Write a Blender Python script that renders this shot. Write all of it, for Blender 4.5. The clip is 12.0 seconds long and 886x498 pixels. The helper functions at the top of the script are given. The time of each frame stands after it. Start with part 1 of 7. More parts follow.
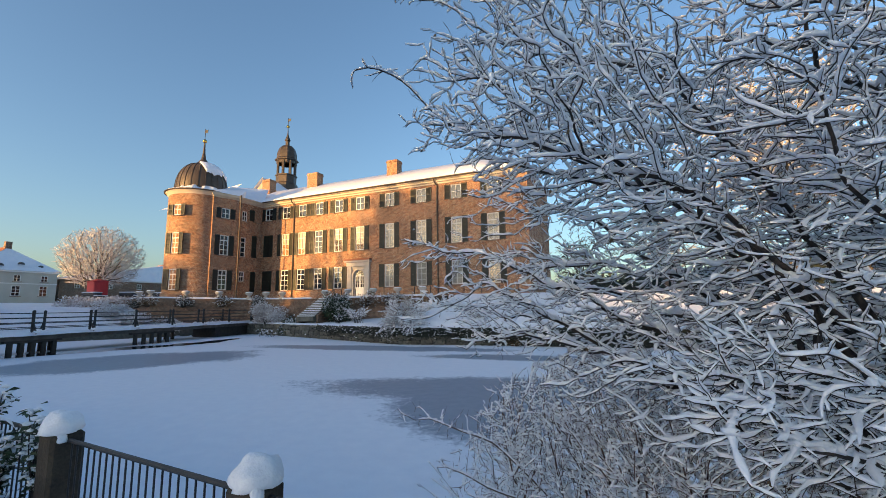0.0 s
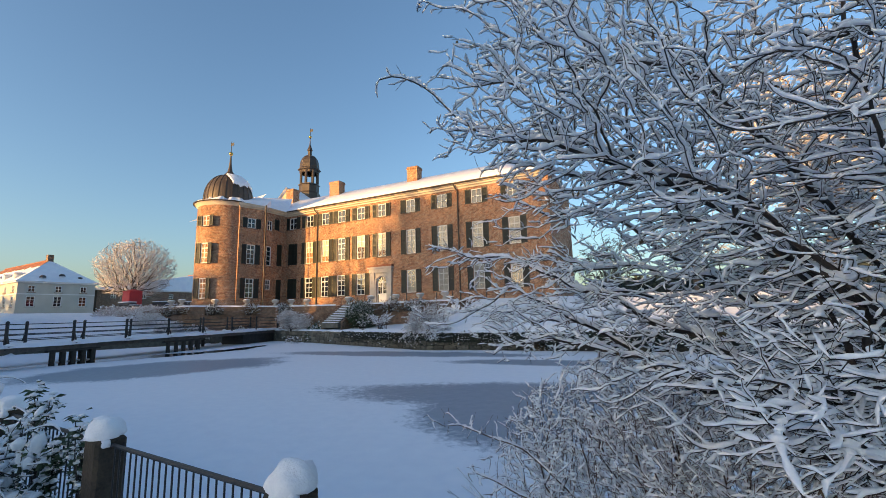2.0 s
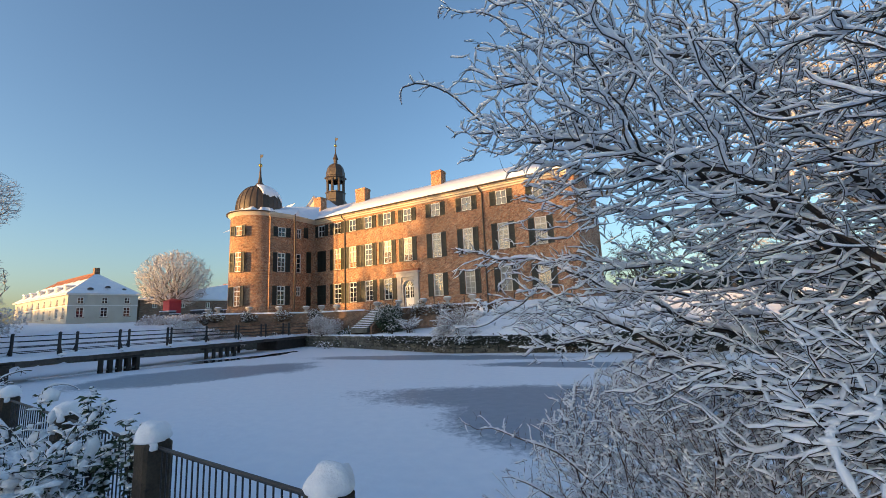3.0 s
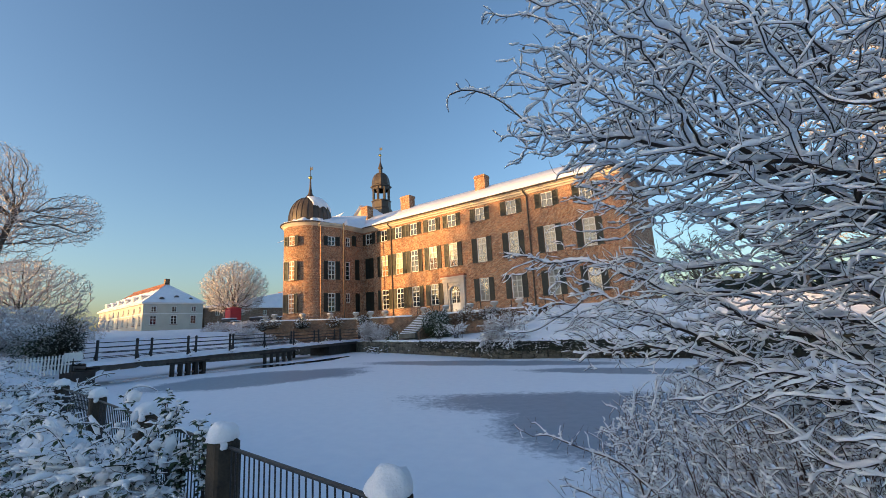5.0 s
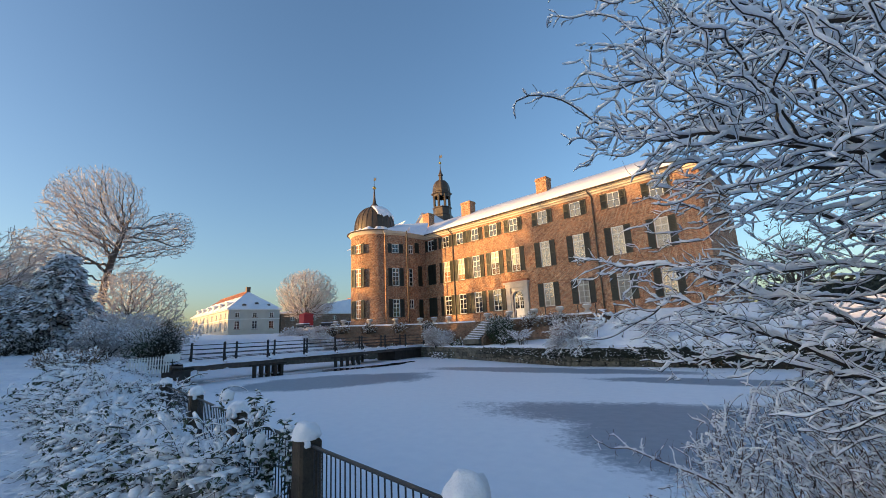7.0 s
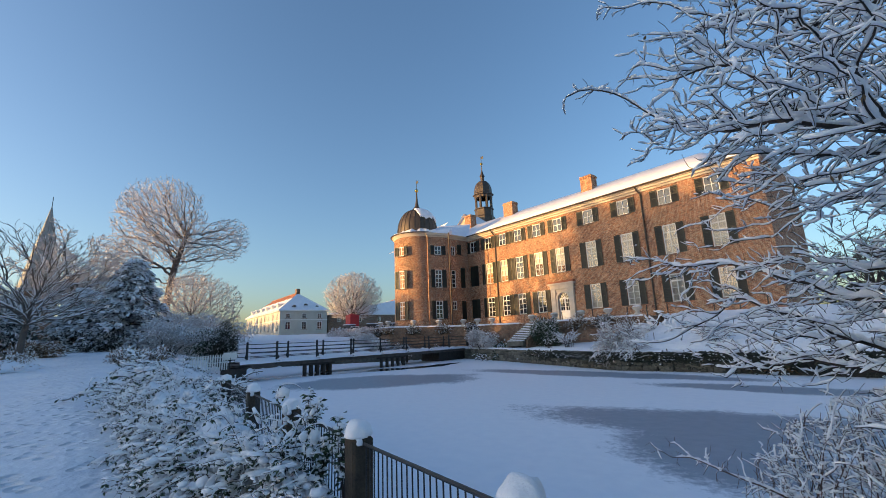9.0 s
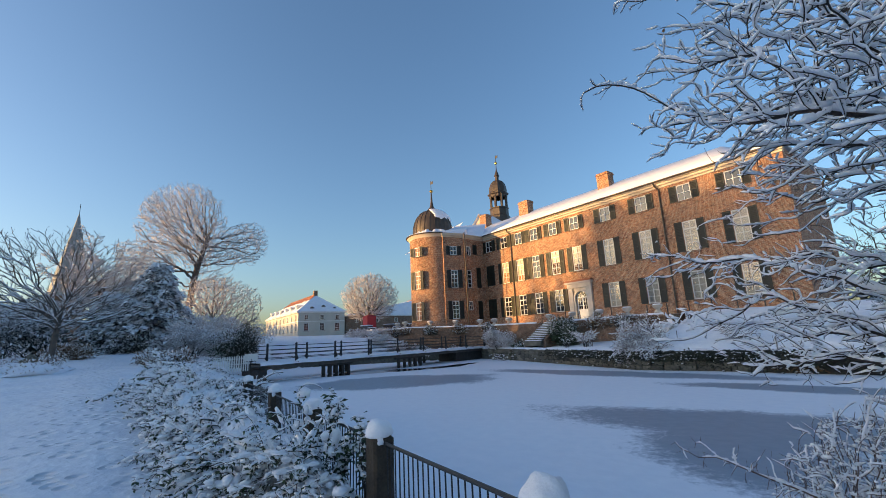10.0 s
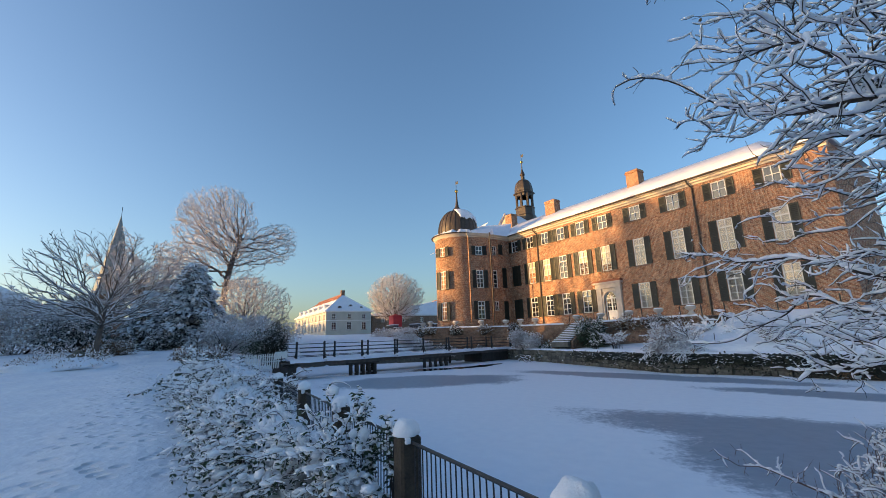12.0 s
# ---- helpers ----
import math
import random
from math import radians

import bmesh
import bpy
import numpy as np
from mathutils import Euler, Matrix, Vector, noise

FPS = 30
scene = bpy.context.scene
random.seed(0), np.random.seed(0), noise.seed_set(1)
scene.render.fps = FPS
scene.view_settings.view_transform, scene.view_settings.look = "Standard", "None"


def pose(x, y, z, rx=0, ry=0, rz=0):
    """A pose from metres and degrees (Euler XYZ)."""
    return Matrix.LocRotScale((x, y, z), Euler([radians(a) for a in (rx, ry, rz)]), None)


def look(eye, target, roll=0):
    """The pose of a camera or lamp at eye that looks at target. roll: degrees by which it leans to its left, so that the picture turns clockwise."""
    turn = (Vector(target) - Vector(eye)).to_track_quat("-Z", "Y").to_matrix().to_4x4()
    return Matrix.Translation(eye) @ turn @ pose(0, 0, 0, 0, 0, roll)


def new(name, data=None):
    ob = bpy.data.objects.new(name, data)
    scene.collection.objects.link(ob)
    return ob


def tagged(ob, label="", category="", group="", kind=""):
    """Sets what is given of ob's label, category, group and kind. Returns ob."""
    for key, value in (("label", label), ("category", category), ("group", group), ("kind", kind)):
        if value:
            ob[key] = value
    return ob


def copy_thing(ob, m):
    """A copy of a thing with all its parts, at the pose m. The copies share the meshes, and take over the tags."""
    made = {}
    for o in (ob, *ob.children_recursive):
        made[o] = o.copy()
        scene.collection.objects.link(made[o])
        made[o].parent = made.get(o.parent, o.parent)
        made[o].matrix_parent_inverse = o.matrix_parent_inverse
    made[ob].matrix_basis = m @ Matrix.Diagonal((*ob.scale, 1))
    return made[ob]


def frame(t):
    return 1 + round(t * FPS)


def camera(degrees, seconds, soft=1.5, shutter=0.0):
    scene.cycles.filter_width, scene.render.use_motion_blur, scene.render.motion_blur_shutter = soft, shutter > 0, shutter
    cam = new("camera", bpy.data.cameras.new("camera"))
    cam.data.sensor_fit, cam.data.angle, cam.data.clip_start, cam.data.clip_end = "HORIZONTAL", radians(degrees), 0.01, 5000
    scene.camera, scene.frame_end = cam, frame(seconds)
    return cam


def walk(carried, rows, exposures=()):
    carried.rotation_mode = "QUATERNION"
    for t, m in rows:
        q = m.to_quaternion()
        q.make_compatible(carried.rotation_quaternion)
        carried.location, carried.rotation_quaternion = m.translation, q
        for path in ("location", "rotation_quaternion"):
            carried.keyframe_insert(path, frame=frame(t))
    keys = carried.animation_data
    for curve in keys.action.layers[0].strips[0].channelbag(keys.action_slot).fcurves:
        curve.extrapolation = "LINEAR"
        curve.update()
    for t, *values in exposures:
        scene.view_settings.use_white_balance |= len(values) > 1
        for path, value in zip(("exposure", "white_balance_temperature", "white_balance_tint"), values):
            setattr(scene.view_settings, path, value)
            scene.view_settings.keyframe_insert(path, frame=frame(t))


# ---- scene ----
cam = camera(93.3, 12.0, soft=0.55)
PATH = [
    (0, (0.673, -0.474, 2.544), (-0.097, 1.351, 2.821), -0.8),
    (0.5, (0.665, -0.468, 2.542), (-0.108, 1.356, 2.823), -0.8),
    (1, (0.66, -0.469, 2.543), (-0.122, 1.349, 2.831), -0.9),
    (1.5, (0.647, -0.479, 2.539), (-0.16, 1.327, 2.837), -1.1),
    (2, (0.642, -0.491, 2.546), (-0.218, 1.289, 2.849), -1.5),
    (2.5, (0.637, -0.499, 2.548), (-0.291, 1.245, 2.859), -2.1),
    (3, (0.638, -0.508, 2.547), (-0.33, 1.213, 2.869), -2.6),
    (5, (0.614, -0.535, 2.547), (-0.53, 1.066, 2.903), -3.0),
    (5.5, (0.61, -0.554, 2.551), (-0.603, 0.994, 2.919), -3.2),
    (6, (0.608, -0.571, 2.552), (-0.664, 0.925, 2.931), -3.2),
    (6.5, (0.596, -0.588, 2.553), (-0.727, 0.861, 2.943), -2.9),
    (7, (0.588, -0.594, 2.556), (-0.774, 0.816, 2.952), -2.7),
    (9, (0.553, -0.623, 2.553), (-0.944, 0.639, 2.965), -2.2),
    (9.5, (0.544, -0.635, 2.551), (-0.976, 0.598, 2.963), -2.4),
    (10, (0.543, -0.64, 2.548), (-0.999, 0.564, 2.964), -2.6),
    (10.5, (0.535, -0.647, 2.549), (-1.028, 0.528, 2.967), -2.4),
    (11, (0.527, -0.642, 2.549), (-1.054, 0.509, 2.969), -2.3),
    (11.5, (0.524, -0.644, 2.546), (-1.069, 0.491, 2.965), -2.2),
    (12, (0.519, -0.64, 2.547), (-1.093, 0.466, 2.968), -2.0),
]
walk(cam, [(t, look(eye, target, roll)) for t, eye, target, roll in PATH], [(0.0, 1.55, 7200, 13), (12.0, 1.40, 6660, 13)])

# ---- world, sun ----
SUN = Vector((-0.43, -0.90, 0.0)).normalized()
SUN_ELEV = radians(5.6)
world = bpy.data.worlds.new("winter_sky")
scene.world = world
world.use_nodes = True
wn = world.node_tree
sky = wn.nodes.new("ShaderNodeTexSky")
sky.sky_type = 'NISHITA'
sky.sun_disc = False
sky.sun_elevation = SUN_ELEV
sky.sun_rotation = math.atan2(SUN.x, SUN.y)
sky.air_density, sky.dust_density, sky.ozone_density = 1.0, 2.0, 2.9
bg = wn.nodes["Background"]
bg.inputs["Strength"].default_value = 0.15
wn.links.new(sky.outputs[0], bg.inputs["Color"])
sun = new("sun", bpy.data.lights.new("sun", 'SUN'))
sun.data.energy, sun.data.angle, sun.data.color = 3.0, radians(0.6), (1.0, 0.585, 0.21)
sun.matrix_world = look((SUN.x * 200, SUN.y * 200, 200 * math.tan(SUN_ELEV)), (0, 0, 0))


# ---- materials ----
def material(name, color, color2=None, rough=0.8, scale=4.0, fine=40.0, bump=0.2, metal=0.0, spec=0.5, per_object=0.0, per_island=0.0, relief=0.02):
    """Two colours mixed by noise at two scales, with fine relief."""
    m = bpy.data.materials.new(name)
    m.use_nodes = True
    nt = m.node_tree
    bsdf = nt.nodes["Principled BSDF"]
    color2 = color2 or tuple(c * 0.75 for c in color)
    co = nt.nodes.new("ShaderNodeTexCoord")
    n1, n2 = nt.nodes.new("ShaderNodeTexNoise"), nt.nodes.new("ShaderNodeTexNoise")
    for n, s in ((n1, scale), (n2, fine)):
        n.inputs["Scale"].default_value = s
        n.inputs["Detail"].default_value = 5
        nt.links.new(co.outputs["Object"], n.inputs["Vector"])
    add = nt.nodes.new("ShaderNodeMath")
    add.operation = 'MULTIPLY_ADD'
    add.inputs[1].default_value = 0.45
    nt.links.new(n2.outputs["Fac"], add.inputs[0])
    half = nt.nodes.new("ShaderNodeMath")
    half.operation = 'MULTIPLY'
    half.inputs[1].default_value = 0.6
    nt.links.new(n1.outputs["Fac"], half.inputs[0])
    nt.links.new(half.outputs[0], add.inputs[2])
    ramp = nt.nodes.new("ShaderNodeValToRGB")
    ramp.color_ramp.elements[0].position, ramp.color_ramp.elements[1].position = 0.36, 0.68
    ramp.color_ramp.elements[0].color = (*color2, 1)
    ramp.color_ramp.elements[1].color = (*color, 1)
    nt.links.new(add.outputs[0], ramp.inputs["Fac"])
    out = ramp.outputs["Color"]
    if per_object or per_island:
        hsv = nt.nodes.new("ShaderNodeHueSaturation")
        if per_object:
            rnd = nt.nodes.new("ShaderNodeObjectInfo").outputs["Random"]
        else:
            rnd = nt.nodes.new("ShaderNodeNewGeometry").outputs["Random Per Island"]
        mr = nt.nodes.new("ShaderNodeMapRange")
        amount = per_object or per_island
        mr.inputs["To Min"].default_value, mr.inputs["To Max"].default_value = 1 - amount, 1 + amount
        nt.links.new(rnd, mr.inputs["Value"])
        nt.links.new(mr.outputs[0], hsv.inputs["Value"])
        nt.links.new(out, hsv.inputs["Color"])
        out = hsv.outputs["Color"]
    nt.links.new(out, bsdf.inputs["Base Color"])
    bsdf.inputs["Roughness"].default_value = rough
    bsdf.inputs["Metallic"].default_value = metal
    bsdf.inputs["Specular IOR Level"].default_value = spec
    if bump:
        b = nt.nodes.new("ShaderNodeBump")
        b.inputs["Strength"].default_value = bump
        b.inputs["Distance"].default_value = relief
        nt.links.new(add.outputs[0], b.inputs["Height"])
        nt.links.new(b.outputs[0], bsdf.inputs["Normal"])
    return m


def brick_material(name, c1, c2, mortar, scale=1.0):
    m = bpy.data.materials.new(name)
    m.use_nodes = True
    nt = m.node_tree
    bsdf = nt.nodes["Principled BSDF"]
    co = nt.nodes.new("ShaderNodeTexCoord")
    sep, comb = nt.nodes.new("ShaderNodeSeparateXYZ"), nt.nodes.new("ShaderNodeCombineXYZ")
    nt.links.new(co.outputs["Object"], sep.inputs[0])
    add = nt.nodes.new("ShaderNodeMath")
    nt.links.new(sep.outputs["X"], add.inputs[0])
    nt.links.new(sep.outputs["Y"], add.inputs[1])
    nt.links.new(add.outputs[0], comb.inputs["X"])
    nt.links.new(sep.outputs["Z"], comb.inputs["Y"])
    br = nt.nodes.new("ShaderNodeTexBrick")
    br.inputs["Color1"].default_value, br.inputs["Color2"].default_value = (*c1, 1), (*c2, 1)
    br.inputs["Mortar"].default_value = (*mortar, 1)
    br.inputs["Scale"].default_value = scale
    br.inputs["Brick Width"].default_value, br.inputs["Row Height"].default_value = 0.30, 0.095
    br.inputs["Mortar Size"].default_value = 0.011
    nt.links.new(comb.outputs[0], br.inputs["Vector"])
    # weathering at large and middle scale
    mul = br.outputs["Color"]
    for s, lo, hi, det in ((0.35, 0.75, 1.2, 6), (1.6, 0.72, 1.25, 5), (4.6, 0.5, 1.5, 5)):
        n = nt.nodes.new("ShaderNodeTexNoise")
        n.inputs["Scale"].default_value, n.inputs["Detail"].default_value = s, det
        n.inputs["Roughness"].default_value = 0.7
        nt.links.new(co.outputs["Object"], n.inputs["Vector"])
        mr = nt.nodes.new("ShaderNodeMapRange")
        mr.inputs["From Min"].default_value, mr.inputs["From Max"].default_value = 0.3, 0.7
        mr.inputs["To Min"].default_value, mr.inputs["To Max"].default_value = lo, hi
        nt.links.new(n.outputs["Fac"], mr.inputs["Value"])
        mix = nt.nodes.new("ShaderNodeVectorMath")
        mix.operation = 'SCALE'
        nt.links.new(mul, mix.inputs[0])
        nt.links.new(mr.outputs[0], mix.inputs["Scale"])
        mul = mix.outputs[0]
    # pale lime bloom in patches
    n = nt.nodes.new("ShaderNodeTexNoise")
    n.inputs["Scale"].default_value, n.inputs["Detail"].default_value, n.inputs["Roughness"].default_value = 2.8, 9, 0.85
    nt.links.new(co.outputs["Object"], n.inputs["Vector"])
    rp = nt.nodes.new("ShaderNodeValToRGB")
    rp.color_ramp.elements[0].position, rp.color_ramp.elements[1].position = 0.54, 0.64
    rp.color_ramp.elements[1].color = (0.5, 0.5, 0.5, 1)
    nt.links.new(n.outputs["Fac"], rp.inputs["Fac"])
    bl = nt.nodes.new("ShaderNodeMix")
    bl.data_type = 'RGBA'
    nt.links.new(rp.outputs["Color"], bl.inputs["Factor"])
    nt.links.new(mul, bl.inputs["A"])
    bl.inputs["B"].default_value = (*mortar, 1)
    nt.links.new(bl.outputs["Result"], bsdf.inputs["Base Color"])
    bsdf.inputs["Roughness"].default_value = 0.9
    b = nt.nodes.new("ShaderNodeBump")
    b.inputs["Strength"].default_value, b.inputs["Distance"].default_value = 0.35, 0.03
    nt.links.new(n.outputs["Fac"], b.inputs["Height"])
    nt.links.new(b.outputs[0], bsdf.inputs["Normal"])
    return m


def glass_material(name, tint=(0.02, 0.025, 0.03)):
    """A dark pane in front of an unlit room: a sharp mirror at a grazing view."""
    m = bpy.data.materials.new(name)
    m.use_nodes = True
    b = m.node_tree.nodes["Principled BSDF"]
    b.inputs["Base Color"].default_value = (*tint, 1)
    b.inputs["Roughness"].default_value = 0.04
    b.inputs["Specular IOR Level"].default_value = 0.9
    return m


BRICK = brick_material("red_brick", (0.36, 0.140, 0.058), (0.17, 0.060, 0.032), (0.58, 0.45, 0.31))
BRICK_DARK = brick_material("weathered_brick", (0.25, 0.125, 0.072), (0.13, 0.072, 0.045), (0.30, 0.24, 0.18))
SNOW = material("snow", (0.86, 0.88, 0.92), (0.74, 0.78, 0.86), 0.65, 1.2, 18, 0.35)
SNOW_GROUND = material("trodden_snow", (0.85, 0.87, 0.90), (0.72, 0.76, 0.83), 0.7, 0.7, 3.2, 0.9, relief=0.16)


def add_footprints(m):
    """Trodden dents along the path, as relief."""
    nt = m.node_tree
    co = nt.nodes.new("ShaderNodeTexCoord")
    sep = nt.nodes.new("ShaderNodeSeparateXYZ")
    nt.links.new(co.outputs["Object"], sep.inputs[0])
    mid = nt.nodes.new("ShaderNodeMath")
    mid.operation = 'ADD'
    mid.inputs[1].default_value = 1.05
    nt.links.new(sep.outputs["Y"], mid.inputs[0])
    ab = nt.nodes.new("ShaderNodeMath")
    ab.operation = 'ABSOLUTE'
    nt.links.new(mid.outputs[0], ab.inputs[0])
    band = nt.nodes.new("ShaderNodeMapRange")
    band.inputs["From Min"].default_value, band.inputs["From Max"].default_value = 0.35, 1.0
    band.inputs["To Min"].default_value, band.inputs["To Max"].default_value = 1.0, 0.12
    nt.links.new(ab.outputs[0], band.inputs["Value"])
    vo = nt.nodes.new("ShaderNodeTexVoronoi")
    vo.inputs["Scale"].default_value = 3.4
    nt.links.new(co.outputs["Object"], vo.inputs["Vector"])
    dent = nt.nodes.new("ShaderNodeMapRange")
    dent.inputs["From Min"].default_value, dent.inputs["From Max"].default_value = 0.16, 0.42
    nt.links.new(vo.outputs["Distance"], dent.inputs["Value"])
    mul = nt.nodes.new("ShaderNodeMath")
    mul.operation = 'MULTIPLY'
    nt.links.new(band.outputs[0], mul.inputs[0])
    nt.links.new(dent.outputs[0], mul.inputs[1])
    b = nt.nodes.new("ShaderNodeBump")
    b.inputs["Strength"].default_value, b.inputs["Distance"].default_value = 0.8, 0.10
    nt.links.new(mul.outputs[0], b.inputs["Height"])
    bsdf = nt.nodes["Principled BSDF"]
    old = bsdf.inputs["Normal"].links[0].from_socket
    nt.links.new(old, b.inputs["Normal"])
    nt.links.new(b.outputs[0], bsdf.inputs["Normal"])


add_footprints(SNOW_GROUND)


def snow_on_top(m, low, high, snow=(0.84, 0.86, 0.90)):
    """Snow where a surface faces up, the material's own colour on its steep sides."""
    nt = m.node_tree
    bsdf = nt.nodes["Principled BSDF"]
    own = bsdf.inputs["Base Color"].links[0].from_socket
    geo = nt.nodes.new("ShaderNodeNewGeometry")
    sep = nt.nodes.new("ShaderNodeSeparateXYZ")
    nt.links.new(geo.outputs["Normal"], sep.inputs[0])
    mr = nt.nodes.new("ShaderNodeMapRange")
    mr.inputs["From Min"].default_value, mr.inputs["From Max"].default_value = low, high
    nt.links.new(sep.outputs["Z"], mr.inputs["Value"])
    mx = nt.nodes.new("ShaderNodeMix")
    mx.data_type = 'RGBA'
    nt.links.new(mr.outputs[0], mx.inputs["Factor"])
    nt.links.new(own, mx.inputs["A"])
    mx.inputs["B"].default_value = (*snow, 1)
    nt.links.new(mx.outputs["Result"], bsdf.inputs["Base Color"])


SNOW_CLUMP = material("branch_snow", (0.92, 0.92, 0.93), (0.82, 0.83, 0.87), 0.7, 9, 60, 0.5)
FROST = material("hoar_frost_twigs", (0.74, 0.71, 0.70), (0.36, 0.32, 0.31), 0.9, 0.8, 9, 0.0)
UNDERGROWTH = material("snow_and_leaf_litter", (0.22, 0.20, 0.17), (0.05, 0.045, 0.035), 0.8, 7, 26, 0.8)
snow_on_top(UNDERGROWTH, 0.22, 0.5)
BARK = material("dark_wet_bark", (0.050, 0.034, 0.027), (0.018, 0.013, 0.011), 0.75, 9, 70, 0.5)
BARK_RED = material("reddish_twig_bark", (0.14, 0.080, 0.058), (0.06, 0.036, 0.03), 0.8, 9, 70, 0.3)
BARK_GREY = material("grey_bark", (0.14, 0.11, 0.09), (0.06, 0.05, 0.045), 0.9, 3, 30, 0.5)
WOOD_POST = material("dark_post_wood", (0.070, 0.052, 0.034), (0.022, 0.017, 0.013), 0.85, 6, 50, 0.6)
WOOD_BEAM = material("weathered_bridge_timber", (0.13, 0.115, 0.105), (0.06, 0.052, 0.048), 0.85, 3, 40, 0.4)
WOOD_DARK = material("dark_timber", (0.055, 0.045, 0.040), (0.025, 0.022, 0.02), 0.85, 4, 40, 0.4)
IRON = material("black_painted_iron", (0.022, 0.022, 0.025), (0.012, 0.012, 0.014), 0.5, 10, 60, 0.2)
PAINT_WHITE = material("white_window_paint", (0.80, 0.79, 0.75), (0.68, 0.67, 0.63), 0.5, 5, 40, 0.1)
PAINT_GREEN = material("dark_green_shutter_paint", (0.012, 0.018, 0.013), (0.007, 0.010, 0.008), 0.5, 3, 40, 0.1, per_object=0.25)
SANDSTONE = material("pale_sandstone", (0.58, 0.53, 0.46), (0.42, 0.38, 0.33), 0.8, 2, 30, 0.3)
PLASTER_PALE = material("pale_cream_plaster", (0.54, 0.52, 0.45), (0.45, 0.43, 0.37), 0.85, 0.6, 12, 0.2)
CORNICE = material("cornice_plaster", (0.66, 0.56, 0.42), (0.50, 0.42, 0.32), 0.8, 1, 20, 0.2)
COPPER = material("brown_sheet_copper", (0.10, 0.075, 0.055), (0.055, 0.045, 0.038), 0.5, 1.5, 20, 0.25, metal=0.3)
SPIRE = material("frosted_copper_spire", (0.30, 0.32, 0.31), (0.20, 0.22, 0.22), 0.8, 0.8, 6, 0.2)
SLATE = material("dark_slate", (0.075, 0.070, 0.075), (0.04, 0.038, 0.042), 0.7, 1.5, 20, 0.3)
GOLD = material("gilded_ball", (0.65, 0.42, 0.12), (0.5, 0.32, 0.1), 0.3, 4, 30, 0.0, metal=1.0)
STONE = material("mossy_wall_stone", (0.19, 0.175, 0.14), (0.07, 0.065, 0.048), 0.9, 3, 25, 0.6, per_object=0.4)
STONE_JOINT = material("dark_wall_joint", (0.045, 0.042, 0.036), (0.025, 0.024, 0.02), 0.95, 3, 25, 0.4)
LEAF = material("dark_evergreen_leaf", (0.045, 0.075, 0.030), (0.022, 0.035, 0.018), 0.55, 6, 40, 0.0, per_island=0.4)
LEAF_BROWN = material("dry_brown_leaf", (0.20, 0.12, 0.055), (0.11, 0.065, 0.035), 0.8, 6, 40, 0.0, per_island=0.4)
IVY = material("dark_ivy_leaf", (0.035, 0.040, 0.022), (0.018, 0.018, 0.012), 0.6, 5, 40, 0.0, per_island=0.5)
CONIFER = material("blue_green_needles", (0.040, 0.055, 0.045), (0.018, 0.026, 0.024), 0.8, 2, 20, 0.0, per_island=0.4)
RED_CLOTH = material("red_painted_panel", (0.55, 0.035, 0.04), (0.42, 0.03, 0.035), 0.6, 1, 20, 0.1)
TILE_RED = material("red_roof_tile", (0.33, 0.13, 0.075), (0.22, 0.085, 0.05), 0.85, 1.5, 14, 0.4)
GLASS = glass_material("window_glass")
GLASS_CLEAR = glass_material("clear_window_glass", (0.95, 0.96, 0.97))
GLASS_CLEAR.node_tree.nodes["Principled BSDF"].inputs["Transmission Weight"].default_value = 1.0
BLIND = material("white_blind_cloth", (0.56, 0.53, 0.46), (0.44, 0.42, 0.36), 0.9, 2, 30, 0.1)


# ---- mesh helpers ----
def finish(name, bm, mat, parent=None, label="", smooth=False):
    me = bpy.data.meshes.new(name)
    bm.normal_update()
    bm.to_mesh(me)
    bm.free()
    for m in (mat if isinstance(mat, (list, tuple)) else [mat]):
        me.materials.append(m)
    if smooth:
        me.shade_smooth()
    ob = new(name, me)
    if parent:
        ob.parent = parent
    if label:
        ob["label"] = label
    return ob


def part(name, bm, mat, parent, label="", smooth=False):
    return finish(name, bm, mat, parent, label, smooth)


def shared(name, me, parent, m):
    """One more object on a mesh that is there already."""
    ob = new(name, me)
    ob.parent = parent
    ob.matrix_basis = m
    return ob


def thing(name, label, category, loc=(0, 0, 0), group="", kind=""):
    ob = new(name)
    ob.location = loc
    ob.empty_display_size = 0.3
    return tagged(ob, label, category, group, kind)


def quad(bm, a, b, c, d):
    return bm.faces.new([bm.verts.new(p) for p in (a, b, c, d)])


def box(bm, x0, x1, y0, y1, z0, z1):
    v = [bm.verts.new((x, y, z)) for z in (z0, z1) for x, y in ((x0, y0), (x1, y0), (x1, y1), (x0, y1))]
    for f in ((3, 2, 1, 0), (4, 5, 6, 7), (0, 1, 5, 4), (1, 2, 6, 5), (2, 3, 7, 6), (3, 0, 4, 7)):
        bm.faces.new([v[i] for i in f])
    return v


def soft_box(bm, x0, x1, y0, y1, z0, z1, r):
    """A box whose twelve edges are cut at 45 degrees."""
    t = bmesh.new()
    box(t, x0, x1, y0, y1, z0, z1)
    bmesh.ops.bevel(t, geom=list(t.edges), offset=r, segments=1, affect='EDGES')
    join(bm, t)


def join(bm, other, m=None):
    me = bpy.data.meshes.new("tmp")
    if m is not None:
        other.transform(m)
    other.to_mesh(me)
    other.free()
    bm.from_mesh(me)
    bpy.data.meshes.remove(me)


